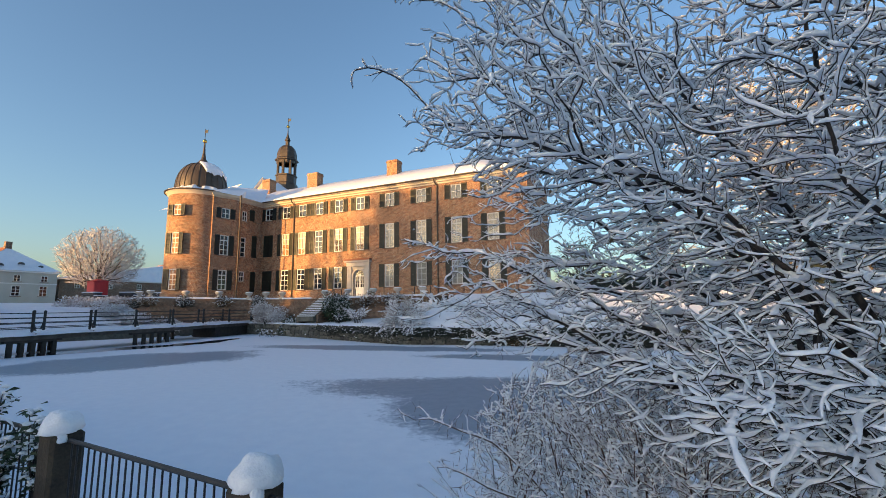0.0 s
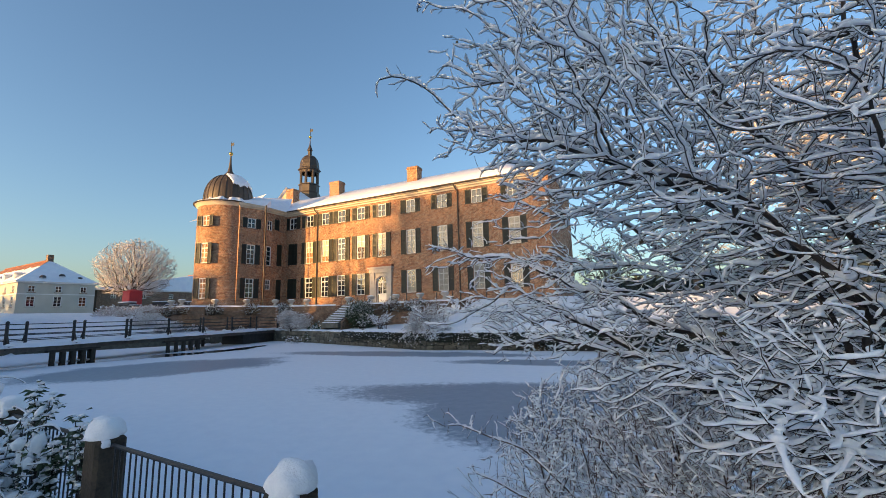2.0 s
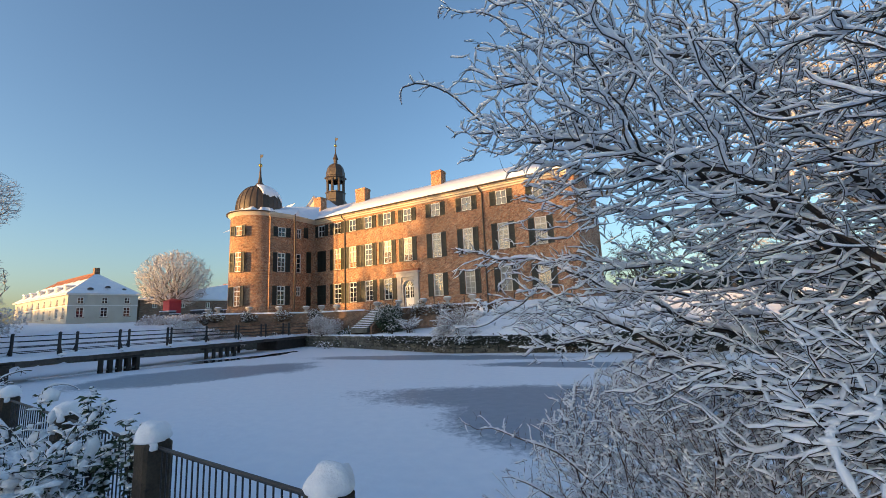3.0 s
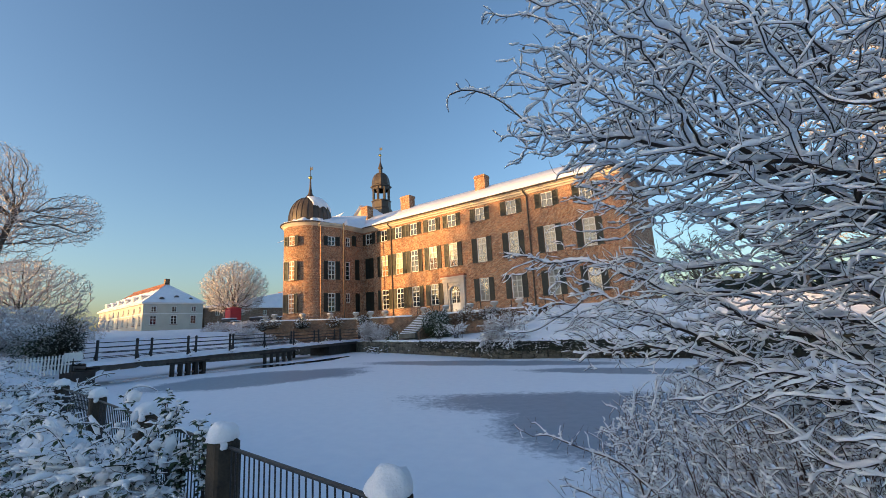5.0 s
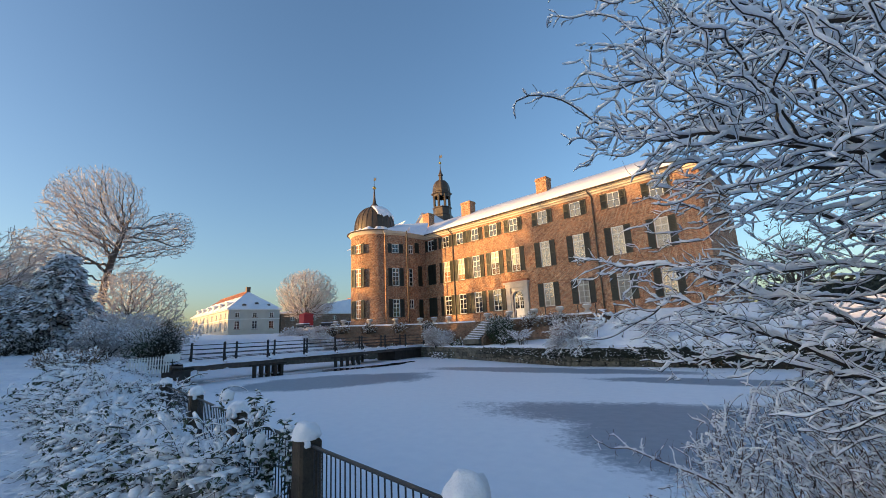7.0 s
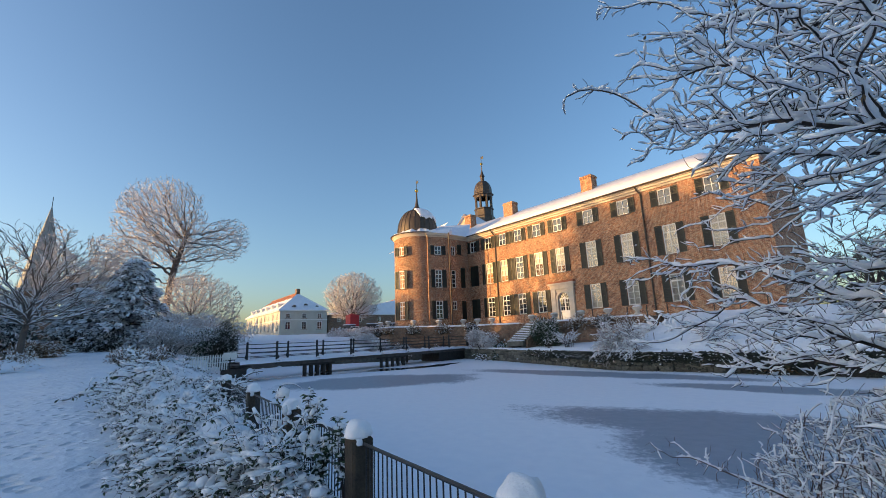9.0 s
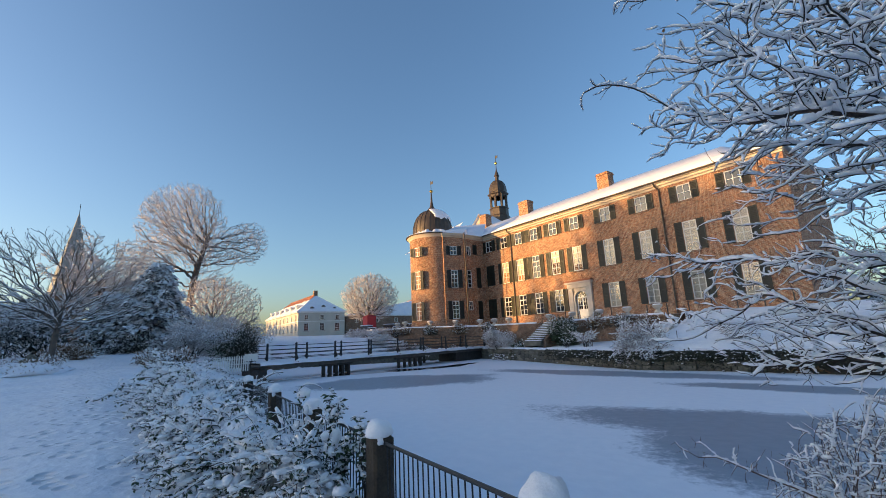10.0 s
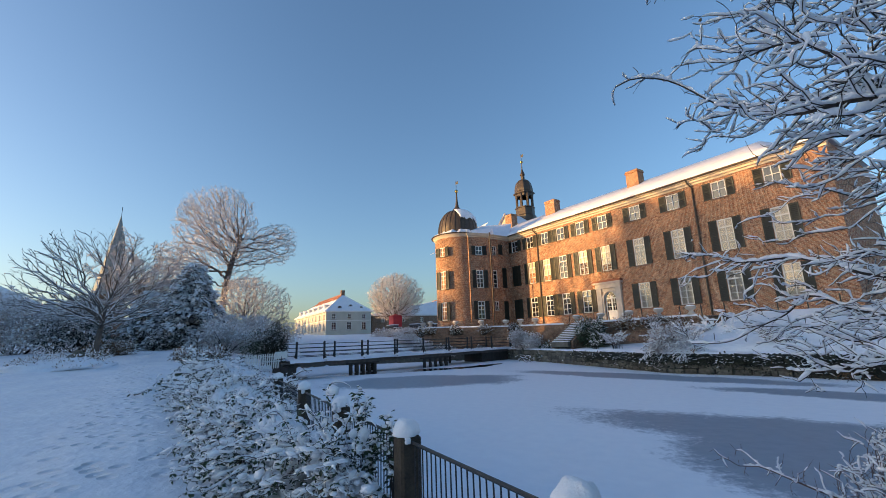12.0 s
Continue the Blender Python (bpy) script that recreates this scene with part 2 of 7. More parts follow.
def tube(bm, pts, radii, n=6, cap=True, squash=1.0):
    """A round rod along points; the radius may change from point to point."""
    pts = [Vector(p) for p in pts]
    rings = []
    for i, p in enumerate(pts):
        d = (pts[min(i + 1, len(pts) - 1)] - pts[max(i - 1, 0)]).normalized()
        up = Vector((0, 0, 1)) if abs(d.z) < 0.9 else Vector((1, 0, 0))
        s = d.cross(up).normalized()
        u = s.cross(d)
        r = radii[i] if isinstance(radii, (list, tuple)) else radii
        rings.append([bm.verts.new(p + (s * math.cos(a) + u * math.sin(a) * squash) * r) for a in (2 * math.pi * k / n for k in range(n))])
    for a, b in zip(rings, rings[1:]):
        for k in range(n):
            bm.faces.new((a[k], a[(k + 1) % n], b[(k + 1) % n], b[k]))
    if cap:
        bm.faces.new(rings[0][::-1])
        bm.faces.new(rings[-1])


def lathe(bm, profile, n=32, c=(0, 0), a0=0.0, a1=2 * math.pi):
    """A turned shape from (radius, height) pairs."""
    full = abs(a1 - a0 - 2 * math.pi) < 1e-6
    m = n if full else n + 1
    rings = []
    for r, z in profile:
        rings.append([bm.verts.new((c[0] + r * math.cos(a), c[1] + r * math.sin(a), z)) for a in (a0 + (a1 - a0) * k / n for k in range(m))])
    for a, b in zip(rings, rings[1:]):
        for k in range(n):
            j = (k + 1) % m
            bm.faces.new((a[k], a[j], b[j], b[k]))
    return rings


def tris_mesh(name, verts, faces, mat, parent=None, label="", smooth=True, mat_index=None):
    me = bpy.data.meshes.new(name)
    me.from_pydata(verts, [], faces)
    for m in (mat if isinstance(mat, (list, tuple)) else [mat]):
        me.materials.append(m)
    if mat_index is not None:
        me.polygons.foreach_set("material_index", mat_index)
    if smooth:
        me.shade_smooth()
    ob = new(name, me)
    if parent:
        ob.parent = parent
    if label:
        ob["label"] = label
    return ob


def lumpy(bm, c, rx, ry, rz, seed=0, sub=2, amp=0.18, flat=True):
    """A soft heap, such as a cap of snow: round above, flat below."""
    t = bmesh.new()
    bmesh.ops.create_icosphere(t, subdivisions=sub, radius=1.0)
    for v in t.verts:
        k = 1 + amp * noise.noise(v.co * 1.7 + Vector((seed * 3.1, seed * 1.7, 0)))
        v.co *= k
        if flat and v.co.z < -0.15:
            v.co.z = -0.15 + (v.co.z + 0.15) * 0.2
        v.co = Vector((v.co.x * rx, v.co.y * ry, v.co.z * rz)) + Vector(c)
    join(bm, t)

# ---- ground, ice ----
SHORE = [(70, 7.0), (4, 5.6), (1.4, 4.6), (0.3, 3.4), (-0.6, 2.2), (-11, 2.8), (-20, 4.6), (-33, 8.4), (-46, 9.5), (-48, 16), (-43, 26), (-37.6, 33.7),
         (-33.3, 33.1), (-22.9, 29.4), (-13.9, 26.2), (-9.5, 27.0), (-6.5, 27.0), (20, 28), (70, 28)]
WALL_LINE = [(-37.6, 33.9), (-33.3, 33.1), (-22.9, 29.4), (-13.9, 26.2), (-9.5, 27.0), (-6.5, 27.0), (20, 28.0)]


def in_moat(x, y):
    inside = False
    for (x0, y0), (x1, y1) in zip(SHORE, SHORE[1:] + SHORE[:1]):
        if (y0 > y) != (y1 > y) and x < (x1 - x0) * (y - y0) / (y1 - y0) + x0:
            inside = not inside
    return inside


def shore_distance(x, y):
    best = 1e9
    for (x0, y0), (x1, y1) in zip(SHORE, SHORE[1:]):
        dx, dy = x1 - x0, y1 - y0
        k = max(0, min(1, ((x - x0) * dx + (y - y0) * dy) / (dx * dx + dy * dy)))
        best = min(best, math.hypot(x - x0 - k * dx, y - y0 - k * dy))
    return best


def ground_z(x, y):
    if in_moat(x, y):
        return -0.5
    d = shore_distance(x, y)
    lump = 0.05 * noise.noise((x * 0.9, y * 0.9, 0)) + 0.16 * noise.noise((x * 0.13, y * 0.13, 3))
    if x > -39 and y > 20:                                  # the castle's side
        if d < 0.7 and x > -36:
            return -0.5
        bed = 1.15 + 0.10 * min(d, 7)
        bank = 1.2 + 0.30 * min(d, 8.4)
        k = max(0, min(1, (x + 17) / 4))
        return (bed * (1 - k) + bank * k) + lump * 0.6
    base = 0.95 + 0.036 * max(0, min(-x - 2, 130))
    if y > 20 and x < -39:
        base = max(base, 3.2)
    rise = 1.1 if x > -14 else 0.30
    return min(base, 0.15 + rise * d) + lump


def spaced(lo, hi, near_lo, near_hi, fine):
    out, v, s = [], near_lo, fine
    while v > lo:
        s *= 1.35
        v -= s
        out.insert(0, max(v, lo))
    v = near_lo
    while v < near_hi:
        out.append(v)
        v += fine
    out.append(near_hi)
    s, v = fine, near_hi
    while v < hi:
        s *= 1.35
        v += s
        out.append(min(v, hi))
    return out


def build_ground():
    xs = spaced(-2500, 2500, -50, 8, 0.5)
    ys = spaced(-2500, 2500, -8, 42, 0.45)
    verts = [(x, y, ground_z(x, y)) for y in ys for x in xs]
    w = len(xs)
    faces = [(j * w + i, j * w + i + 1, (j + 1) * w + i + 1, (j + 1) * w + i) for j in range(len(ys) - 1) for i in range(w - 1)]
    g = tris_mesh("ground", verts, faces, SNOW_GROUND)
    return tagged(g, "snow-covered park lawn with a trodden path", "ground", kind="structure")


build_ground()


def ice_material():
    """Snow on ice, blown clear in long patches."""
    m = bpy.data.materials.new("snowy_ice")
    m.use_nodes = True
    nt = m.node_tree
    bsdf = nt.nodes["Principled BSDF"]
    co = nt.nodes.new("ShaderNodeTexCoord")
    wob = nt.nodes.new("ShaderNodeTexNoise")
    wob.inputs["Scale"].default_value, wob.inputs["Detail"].default_value = 0.35, 7
    wob.inputs["Roughness"].default_value = 0.62
    nt.links.new(co.outputs["Object"], wob.inputs["Vector"])
    total = None
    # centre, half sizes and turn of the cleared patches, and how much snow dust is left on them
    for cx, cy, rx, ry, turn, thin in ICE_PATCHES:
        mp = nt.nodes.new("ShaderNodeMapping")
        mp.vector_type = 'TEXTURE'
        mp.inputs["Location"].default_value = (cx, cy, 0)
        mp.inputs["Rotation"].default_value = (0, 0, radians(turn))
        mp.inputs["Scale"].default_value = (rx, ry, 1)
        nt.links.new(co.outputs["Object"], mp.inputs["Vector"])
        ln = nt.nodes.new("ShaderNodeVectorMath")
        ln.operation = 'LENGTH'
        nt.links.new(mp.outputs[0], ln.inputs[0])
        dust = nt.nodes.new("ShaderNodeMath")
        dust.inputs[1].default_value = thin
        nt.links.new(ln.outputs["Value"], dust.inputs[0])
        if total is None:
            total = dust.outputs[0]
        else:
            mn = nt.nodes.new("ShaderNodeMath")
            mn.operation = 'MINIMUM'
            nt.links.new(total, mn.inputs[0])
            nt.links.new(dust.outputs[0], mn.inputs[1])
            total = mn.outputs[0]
    ad = nt.nodes.new("ShaderNodeMath")
    ad.operation = 'MULTIPLY_ADD'
    ad.inputs[1].default_value = 1.1
    nt.links.new(wob.outputs["Fac"], ad.inputs[0])
    nt.links.new(total, ad.inputs[2])
    grain = nt.nodes.new("ShaderNodeTexNoise")
    grain.inputs["Scale"].default_value, grain.inputs["Detail"].default_value, grain.inputs["Roughness"].default_value = 4.2, 9, 0.8
    nt.links.new(co.outputs["Object"], grain.inputs["Vector"])
    ad2 = nt.nodes.new("ShaderNodeMath")
    ad2.operation = 'MULTIPLY_ADD'
    ad2.inputs[1].default_value = 1.15
    nt.links.new(grain.outputs["Fac"], ad2.inputs[0])
    nt.links.new(ad.outputs[0], ad2.inputs[2])
    ad = ad2
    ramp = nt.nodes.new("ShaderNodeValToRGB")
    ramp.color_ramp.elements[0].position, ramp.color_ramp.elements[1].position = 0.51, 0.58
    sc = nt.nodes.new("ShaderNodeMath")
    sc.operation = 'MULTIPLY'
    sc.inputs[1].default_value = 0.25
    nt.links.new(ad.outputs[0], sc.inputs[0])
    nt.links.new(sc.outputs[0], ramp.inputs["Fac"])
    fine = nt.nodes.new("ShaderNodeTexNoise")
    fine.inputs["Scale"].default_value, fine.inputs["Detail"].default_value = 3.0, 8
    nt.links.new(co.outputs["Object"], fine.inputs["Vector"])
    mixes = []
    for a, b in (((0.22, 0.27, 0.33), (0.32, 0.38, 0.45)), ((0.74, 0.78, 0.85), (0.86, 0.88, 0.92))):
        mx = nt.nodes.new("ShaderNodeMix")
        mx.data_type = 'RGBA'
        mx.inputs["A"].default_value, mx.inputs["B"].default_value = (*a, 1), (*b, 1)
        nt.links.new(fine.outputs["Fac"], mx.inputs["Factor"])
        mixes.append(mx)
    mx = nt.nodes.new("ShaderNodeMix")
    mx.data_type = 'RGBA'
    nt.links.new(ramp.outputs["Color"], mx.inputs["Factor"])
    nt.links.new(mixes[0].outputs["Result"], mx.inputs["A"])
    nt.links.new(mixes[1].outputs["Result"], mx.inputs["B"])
    nt.links.new(mx.outputs["Result"], bsdf.inputs["Base Color"])
    rr = nt.nodes.new("ShaderNodeMapRange")
    rr.inputs["To Min"].default_value, rr.inputs["To Max"].default_value = 0.5, 0.8
    bsdf.inputs["Specular IOR Level"].default_value = 0.25
    nt.links.new(ramp.outputs["Color"], rr.inputs["Value"])
    nt.links.new(rr.outputs[0], bsdf.inputs["Roughness"])
    b = nt.nodes.new("ShaderNodeBump")
    b.inputs["Strength"].default_value, b.inputs["Distance"].default_value = 0.35, 0.05
    nt.links.new(fine.outputs["Fac"], b.inputs["Height"])
    nt.links.new(b.outputs[0], bsdf.inputs["Normal"])
    return m


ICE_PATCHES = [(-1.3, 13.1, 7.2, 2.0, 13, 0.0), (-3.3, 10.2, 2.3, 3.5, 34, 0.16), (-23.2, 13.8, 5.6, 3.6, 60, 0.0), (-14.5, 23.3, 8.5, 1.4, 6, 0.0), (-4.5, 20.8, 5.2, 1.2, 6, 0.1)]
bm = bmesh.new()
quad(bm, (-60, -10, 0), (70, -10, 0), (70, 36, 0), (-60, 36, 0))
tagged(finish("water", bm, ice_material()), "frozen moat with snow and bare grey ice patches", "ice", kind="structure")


bm = bmesh.new()
edge = [(-32.4, 9.3), (-31.9, 12.4), (-31.0, 15.4), (-30.1, 18.5), (-29.5, 21.2), (-29.6, 24.4), (-31.5, 28.0)]
rows = []
for i in range(61):
    k = i / 60 * (len(edge) - 1)
    q = min(int(k), len(edge) - 2)
    x, y = edge[q][0] + (edge[q + 1][0] - edge[q][0]) * (k - q), edge[q][1] + (edge[q + 1][1] - edge[q][1]) * (k - q)
    w = 2.6 * math.sin(math.pi * min(1, 0.12 + 0.88 * i / 60)) ** 0.5 * (1 + 0.5 * noise.noise((y * 0.5, 3, 0)))
    rows.append([bm.verts.new((x + 0.35 * noise.noise((y * 0.9, 0, 0)), y, 0.012)), bm.verts.new((x - w, y + 0.3, 0.012))])
for a, b in zip(rows, rows[1:]):
    bm.faces.new((a[0], b[0], b[1], a[1]))
bmesh.ops.recalc_face_normals(bm, faces=bm.faces)
WATER = glass_material("open_water", (0.015, 0.018, 0.022))
WATER.node_tree.nodes["Principled BSDF"].inputs["Roughness"].default_value = 0.08
tagged(finish("open_water", bm, WATER), "dark strip of open water along the bridge", "water", kind="structure")


# ---- castle ----
FY, FX0, FX1 = 42.0, -44.2, -7.6           # the long front
Z0, ZE = 3.7, 17.0                         # its foot and its eaves
AXES = [-43.05, -39.97, -37.25, -34.52, -31.42, -28.25, -24.1, -19.92, -15.6, -11.4]
GZ, MZ, TZ = (5.02, 7.70), (9.60, 12.55), (14.60, 16.25)
TOWER, TR = (-47.9, 35.4), 3.45
castle = thing("castle", "three-storey red brick castle with round corner tower and snowy roofs", "castle", (0, 0, 0))


def pierced_wall(bm, u0, u1, z0, z1, holes, place, depth):
    """A wall over (u, z) with holes (ua, ub, za, zb); place(u, d, z) gives the point d behind its face."""
    us = sorted({u0, u1, *[h[0] for h in holes], *[h[1] for h in holes]})
    zs = sorted({z0, z1, *[h[2] for h in holes], *[h[3] for h in holes]})
    for ua, ub in zip(us, us[1:]):
        for za, zb in zip(zs, zs[1:]):
            um, zm = (ua + ub) / 2, (za + zb) / 2
            if any(h[0] < um < h[1] and h[2] < zm < h[3] for h in holes):
                continue
            quad(bm, place(ua, 0, za), place(ub, 0, za), place(ub, 0, zb), place(ua, 0, zb))
    for ua, ub, za, zb in holes:
        quad(bm, place(ua, 0, za), place(ua, 0, zb), place(ua, depth, zb), place(ua, depth, za))
        quad(bm, place(ub, 0, zb), place(ub, 0, za), place(ub, depth, za), place(ub, depth, zb))
        quad(bm, place(ua, 0, za), place(ua, depth, za), place(ub, depth, za), place(ub, 0, za))
        quad(bm, place(ua, depth, zb), place(ua, 0, zb), place(ub, 0, zb), place(ub, depth, zb))
    bmesh.ops.remove_doubles(bm, verts=bm.verts, dist=0.001)


def window_meshes(w, h, cols, rows, style=""):
    """Frame with glazing bars, pane and sill of one window; its face looks along -y, its foot is at z = 0."""
    f = bmesh.new()
    b = 0.10
    us = [-w / 2 + w * i / cols for i in range(1, cols)]
    heights = rows if isinstance(rows, (list, tuple)) else [k / rows for k in range(1, rows)]
    u_edges = [-w / 2 + b] + [e for u in us for e in (u - 0.038, u + 0.038)] + [w / 2 - b]
    z_edges = [b]
    for i, k in enumerate(heights):
        t = 0.06 if (style == "cross" and i == len(heights) - 1) else 0.03
        z_edges += [h * k - t, h * k + t]
    z_edges.append(h - b)
    panes = [(u_edges[a], u_edges[a + 1], z_edges[c], z_edges[c + 1]) for a in range(0, len(u_edges), 2) for c in range(0, len(z_edges), 2)]
    pierced_wall(f, -w / 2, w / 2, 0, h, panes, lambda u, d, z: (u, 0.05 + d, z), 0.07)
    p = bmesh.new()
    quad(p, (-w / 2 + 0.05, 0.11, 0.05), (w / 2 - 0.05, 0.11, 0.05), (w / 2 - 0.05, 0.11, h - 0.05), (-w / 2 + 0.05, 0.11, h - 0.05))
    s = bmesh.new()
    box(s, -w / 2 - 0.12, w / 2 + 0.12, -0.14, 0.05, -0.10, -0.004)
    return f, p, s


def shutter_mesh(w, h):
    """A louvred leaf, hinged at x = 0, lying flat on the wall to the right of it."""
    s = bmesh.new()
    b = 0.09
    box(s, 0, b, -0.07, -0.015, 0, h)
    box(s, w - b, w, -0.07, -0.015, 0, h)
    for z in (0, h * 0.48, h - b):
        box(s, b, w - b, -0.07, -0.015, z, z + b)
    n = int(h / 0.16)
    for k in range(n):
        z = b + (h - 2 * b) * k / n
        quad(s, (b, -0.025, z + 0.10), (w - b, -0.025, z + 0.10), (w - b, -0.06, z), (b, -0.06, z))
    quad(s, (b, -0.018, b), (w - b, -0.018, b), (w - b, -0.018, h - b), (b, -0.018, h - b))
    return s


_kinds = {}


def set_window(parent, m, w, h, cols, rows, style="", shutters=(1, 1), sw=None, closed=False, blind=0.0):
    key = (round(w, 2), round(h, 2), cols, str(rows), style)
    sw = sw or w * 0.52
    if key not in _kinds:
        f, p, s = window_meshes(w, h, cols, rows, style)
        obs = [finish("window", f, PAINT_WHITE), finish("pane", p, GLASS), finish("sill", s, BRICK_DARK)]
        _kinds[key] = [o.data for o in obs]
        for o in obs:
            bpy.data.objects.remove(o)
    fr, pn, sl = _kinds[key]
    win = shared("window", fr, parent, m)
    if blind:
        if ("clear",) + key not in _kinds:
            _kinds[("clear",) + key] = pn.copy()
            _kinds[("clear",) + key].materials[0] = GLASS_CLEAR
        pn = _kinds[("clear",) + key]
    pane = shared("pane", pn, win, Matrix())
    pane.visible_shadow = False
    shared("sill", sl, win, Matrix())
    skey = ("shutter", round(sw, 2), round(h, 2))
    if skey not in _kinds:
        o = finish("shutter", shutter_mesh(sw, h), PAINT_GREEN)
        _kinds[skey] = o.data
        bpy.data.objects.remove(o)
    me = _kinds[skey]
    if closed:
        shared("shutter", me, win, pose(-sw, 0, 0))
        shared("shutter", me, win, pose(0.0, 0, 0))
    else:
        if shutters[1]:
            shared("shutter", me, win, pose(w / 2 + 0.03, 0, 0, 0, 0, -shutters[1] if shutters[1] != 1 else -4))
        if shutters[0]:
            shared("shutter", me, win, pose(-w / 2 - 0.03, 0, 0, 0, 0, 0) @ Matrix.Diagonal((-1, 1, 1, 1)) @ pose(0, 0, 0, 0, 0, -shutters[0] if shutters[0] != 1 else -4))
    if blind:
        bb = bmesh.new()
        quad(bb, (-w / 2 + 0.1, 0.16, h * (1 - blind)), (w / 2 - 0.1, 0.16, h * (1 - blind)), (w / 2 - 0.1, 0.16, h - 0.05), (-w / 2 + 0.1, 0.16, h - 0.05))
        part("blind", bb, BLIND, win, "drawn white blind")
    return win


def front(u, d, z):
    return (u, FY + d, z)


W = 1.28
holes = []
for i, x in enumerate(AXES):
    if i > 0:
        for a, b in (GZ, MZ):
            if not (i == 5 and a == GZ[0]):
                holes.append((x - W / 2, x + W / 2, a, b))
    holes.append((x - W / 2, x + W / 2, *TZ))
holes.append((-29.0, -27.5, 3.98, 7.2))
bm = bmesh.new()
pierced_wall(bm, FX0, FX1, Z0 - 2.5, ZE, holes, front, 0.35)
quad(bm, (FX1, FY, Z0 - 2.5), (FX1, FY + 13, Z0 - 2.5), (FX1, FY + 13, ZE), (FX1, FY, ZE))
quad(bm, (FX1, FY + 13, Z0 - 2.5), (-60, FY + 13, Z0 - 2.5), (-60, FY + 13, ZE), (FX1, FY + 13, ZE))
part("wall", bm, BRICK, castle, "weathered red brick front with lime bloom")
for i, x in enumerate(AXES):
    if i > 0:
        for a, b in (GZ, MZ):
            if i == 5 and a == GZ[0]:
                continue
            set_window(castle, pose(x, FY, a), W, b - a, 2, (0.28, 0.52, 0.74) if b - a > 2.8 else (0.26, 0.5, 0.74), "cross", blind=(0.96 if i > 5 else 0.0) if a == GZ[0] else (0.96 if i > 5 else (0.0, 0.5, 0.72)[i % 3]))
    set_window(castle, pose(x, FY, TZ[0]), W, TZ[1] - TZ[0], 2, 2)
# closed shutters at the inner corner
bm = shutter_mesh(0.78, MZ[1] - MZ[0])
e = finish("shutter", bm, PAINT_GREEN)
sh_m = e.data
bpy.data.objects.remove(e)
e = finish("shutter", shutter_mesh(0.78, GZ[1] - GZ[0]), PAINT_GREEN)
sh_g = e.data
bpy.data.objects.remove(e)
for dx in (-0.8, 0.0):
    shared("shutter", sh_m, castle, pose(AXES[0] + dx + 0.1, FY - 0.003, MZ[0]))
    shared("shutter", sh_g, castle, pose(AXES[0] + dx + 0.1, FY - 0.003, GZ[0]))

# inner return wall between front and tower
RW = [(38.6, 39.4, 14.1, 15.45), (38.55, 39.35, 9.35, 11.95), (38.55, 39.35, 6.2, 7.5)]
bm = bmesh.new()
pierced_wall(bm, 36.0, FY, Z0 - 2.5, ZE, [(a, b, c, d) for a, b, c, d in RW], lambda u, d, z: (FX0 - d, u, z), 0.3)
bmesh.ops.reverse_faces(bm, faces=bm.faces)
part("wall", bm, BRICK, castle)
for a, b, c, d in RW:
    set_window(castle, pose(FX0, (a + b) / 2, c, 0, 0, 90), b - a, d - c, 2 if d - c < 2 else 1, 2 if d - c < 2 else 4, "", (0, 0))
for a, b in (MZ, GZ, (14.3, 15.9)):
    m = pose(FX0, 40.3, a - 0.15, 0, 0, 90)
    if a == 14.3:
        set_window(castle, pose(FX0 + 0.02, 41.0, 14.3, 0, 0, 90), 0.9, 1.5, 2, 2, "", (1, 0), 0.8)
    else:
        shared("shutter", sh_m if a == MZ[0] else sh_g, castle, m)

# round tower
bm = bmesh.new()
lathe(bm, [(TR + 0.12, 1.2), (TR + 0.12, 4.6), (TR, 4.75), (TR, 16.5), (TR + 0.18, 16.68), (TR + 0.24, 16.84), (TR + 0.40, 16.95)], 64, TOWER)
for f in bm.faces:
    f.material_index = 1 if f.calc_center_median().z > 16.52 else 0
part("tower_wall", bm, [BRICK, CORNICE], castle, "round brick corner tower", True)


def on_tower(angle, z):
    a = radians(angle)
    return pose(TOWER[0] + (TR - 0.045) * math.cos(a), TOWER[1] + (TR - 0.045) * math.sin(a), z, 0, 0, angle + 90)


for angle in (-78,):
    set_window(castle, on_tower(angle, 5.0) @ pose(0, -0.12, 0), 1.05, 2.45, 2, (0.26, 0.5, 0.74), "cross", (9, 9), 0.6)
    set_window(castle, on_tower(angle, 9.25) @ pose(0, -0.12, 0), 1.05, 2.5, 2, (0.28, 0.52, 0.74), "cross", (9, 9), 0.6)
    set_window(castle, on_tower(angle, 13.85) @ pose(0, -0.12, 0), 1.05, 1.3, 2, 2, "", (9, 9), 0.6)


# flat bay between tower and return wall
BA, BB = Vector((-44.35, 34.45, 0)), Vector((-43.50, 37.35, 0))
BD = (BB - BA).normalized()
BN = Vector((BD.y, -BD.x, 0))
BL = (BB - BA).length
bays = [(BL / 2 - 0.52, BL / 2 + 0.52, a, b) for a, b in ((5.0, 7.45), (9.25, 11.75), (13.85, 15.15))]
bm = bmesh.new()
pierced_wall(bm, 0, BL, 1.2, 16.5, bays, lambda u, d, z: tuple(BA + BD * u - BN * d + Vector((0, 0, z))), 0.25)
quad(bm, (BB.x, BB.y, 1.2), (FX0, 38.0, 1.2), (FX0, 38.0, 16.5), (BB.x, BB.y, 16.5))
quad(bm, (BA.x, BA.y, 1.2), (BA.x, BA.y, 16.5), (-46.0, 34.6, 16.5), (-46.0, 34.6, 1.2))
part("wall", bm, BRICK, castle, "flat brick bay beside the tower")
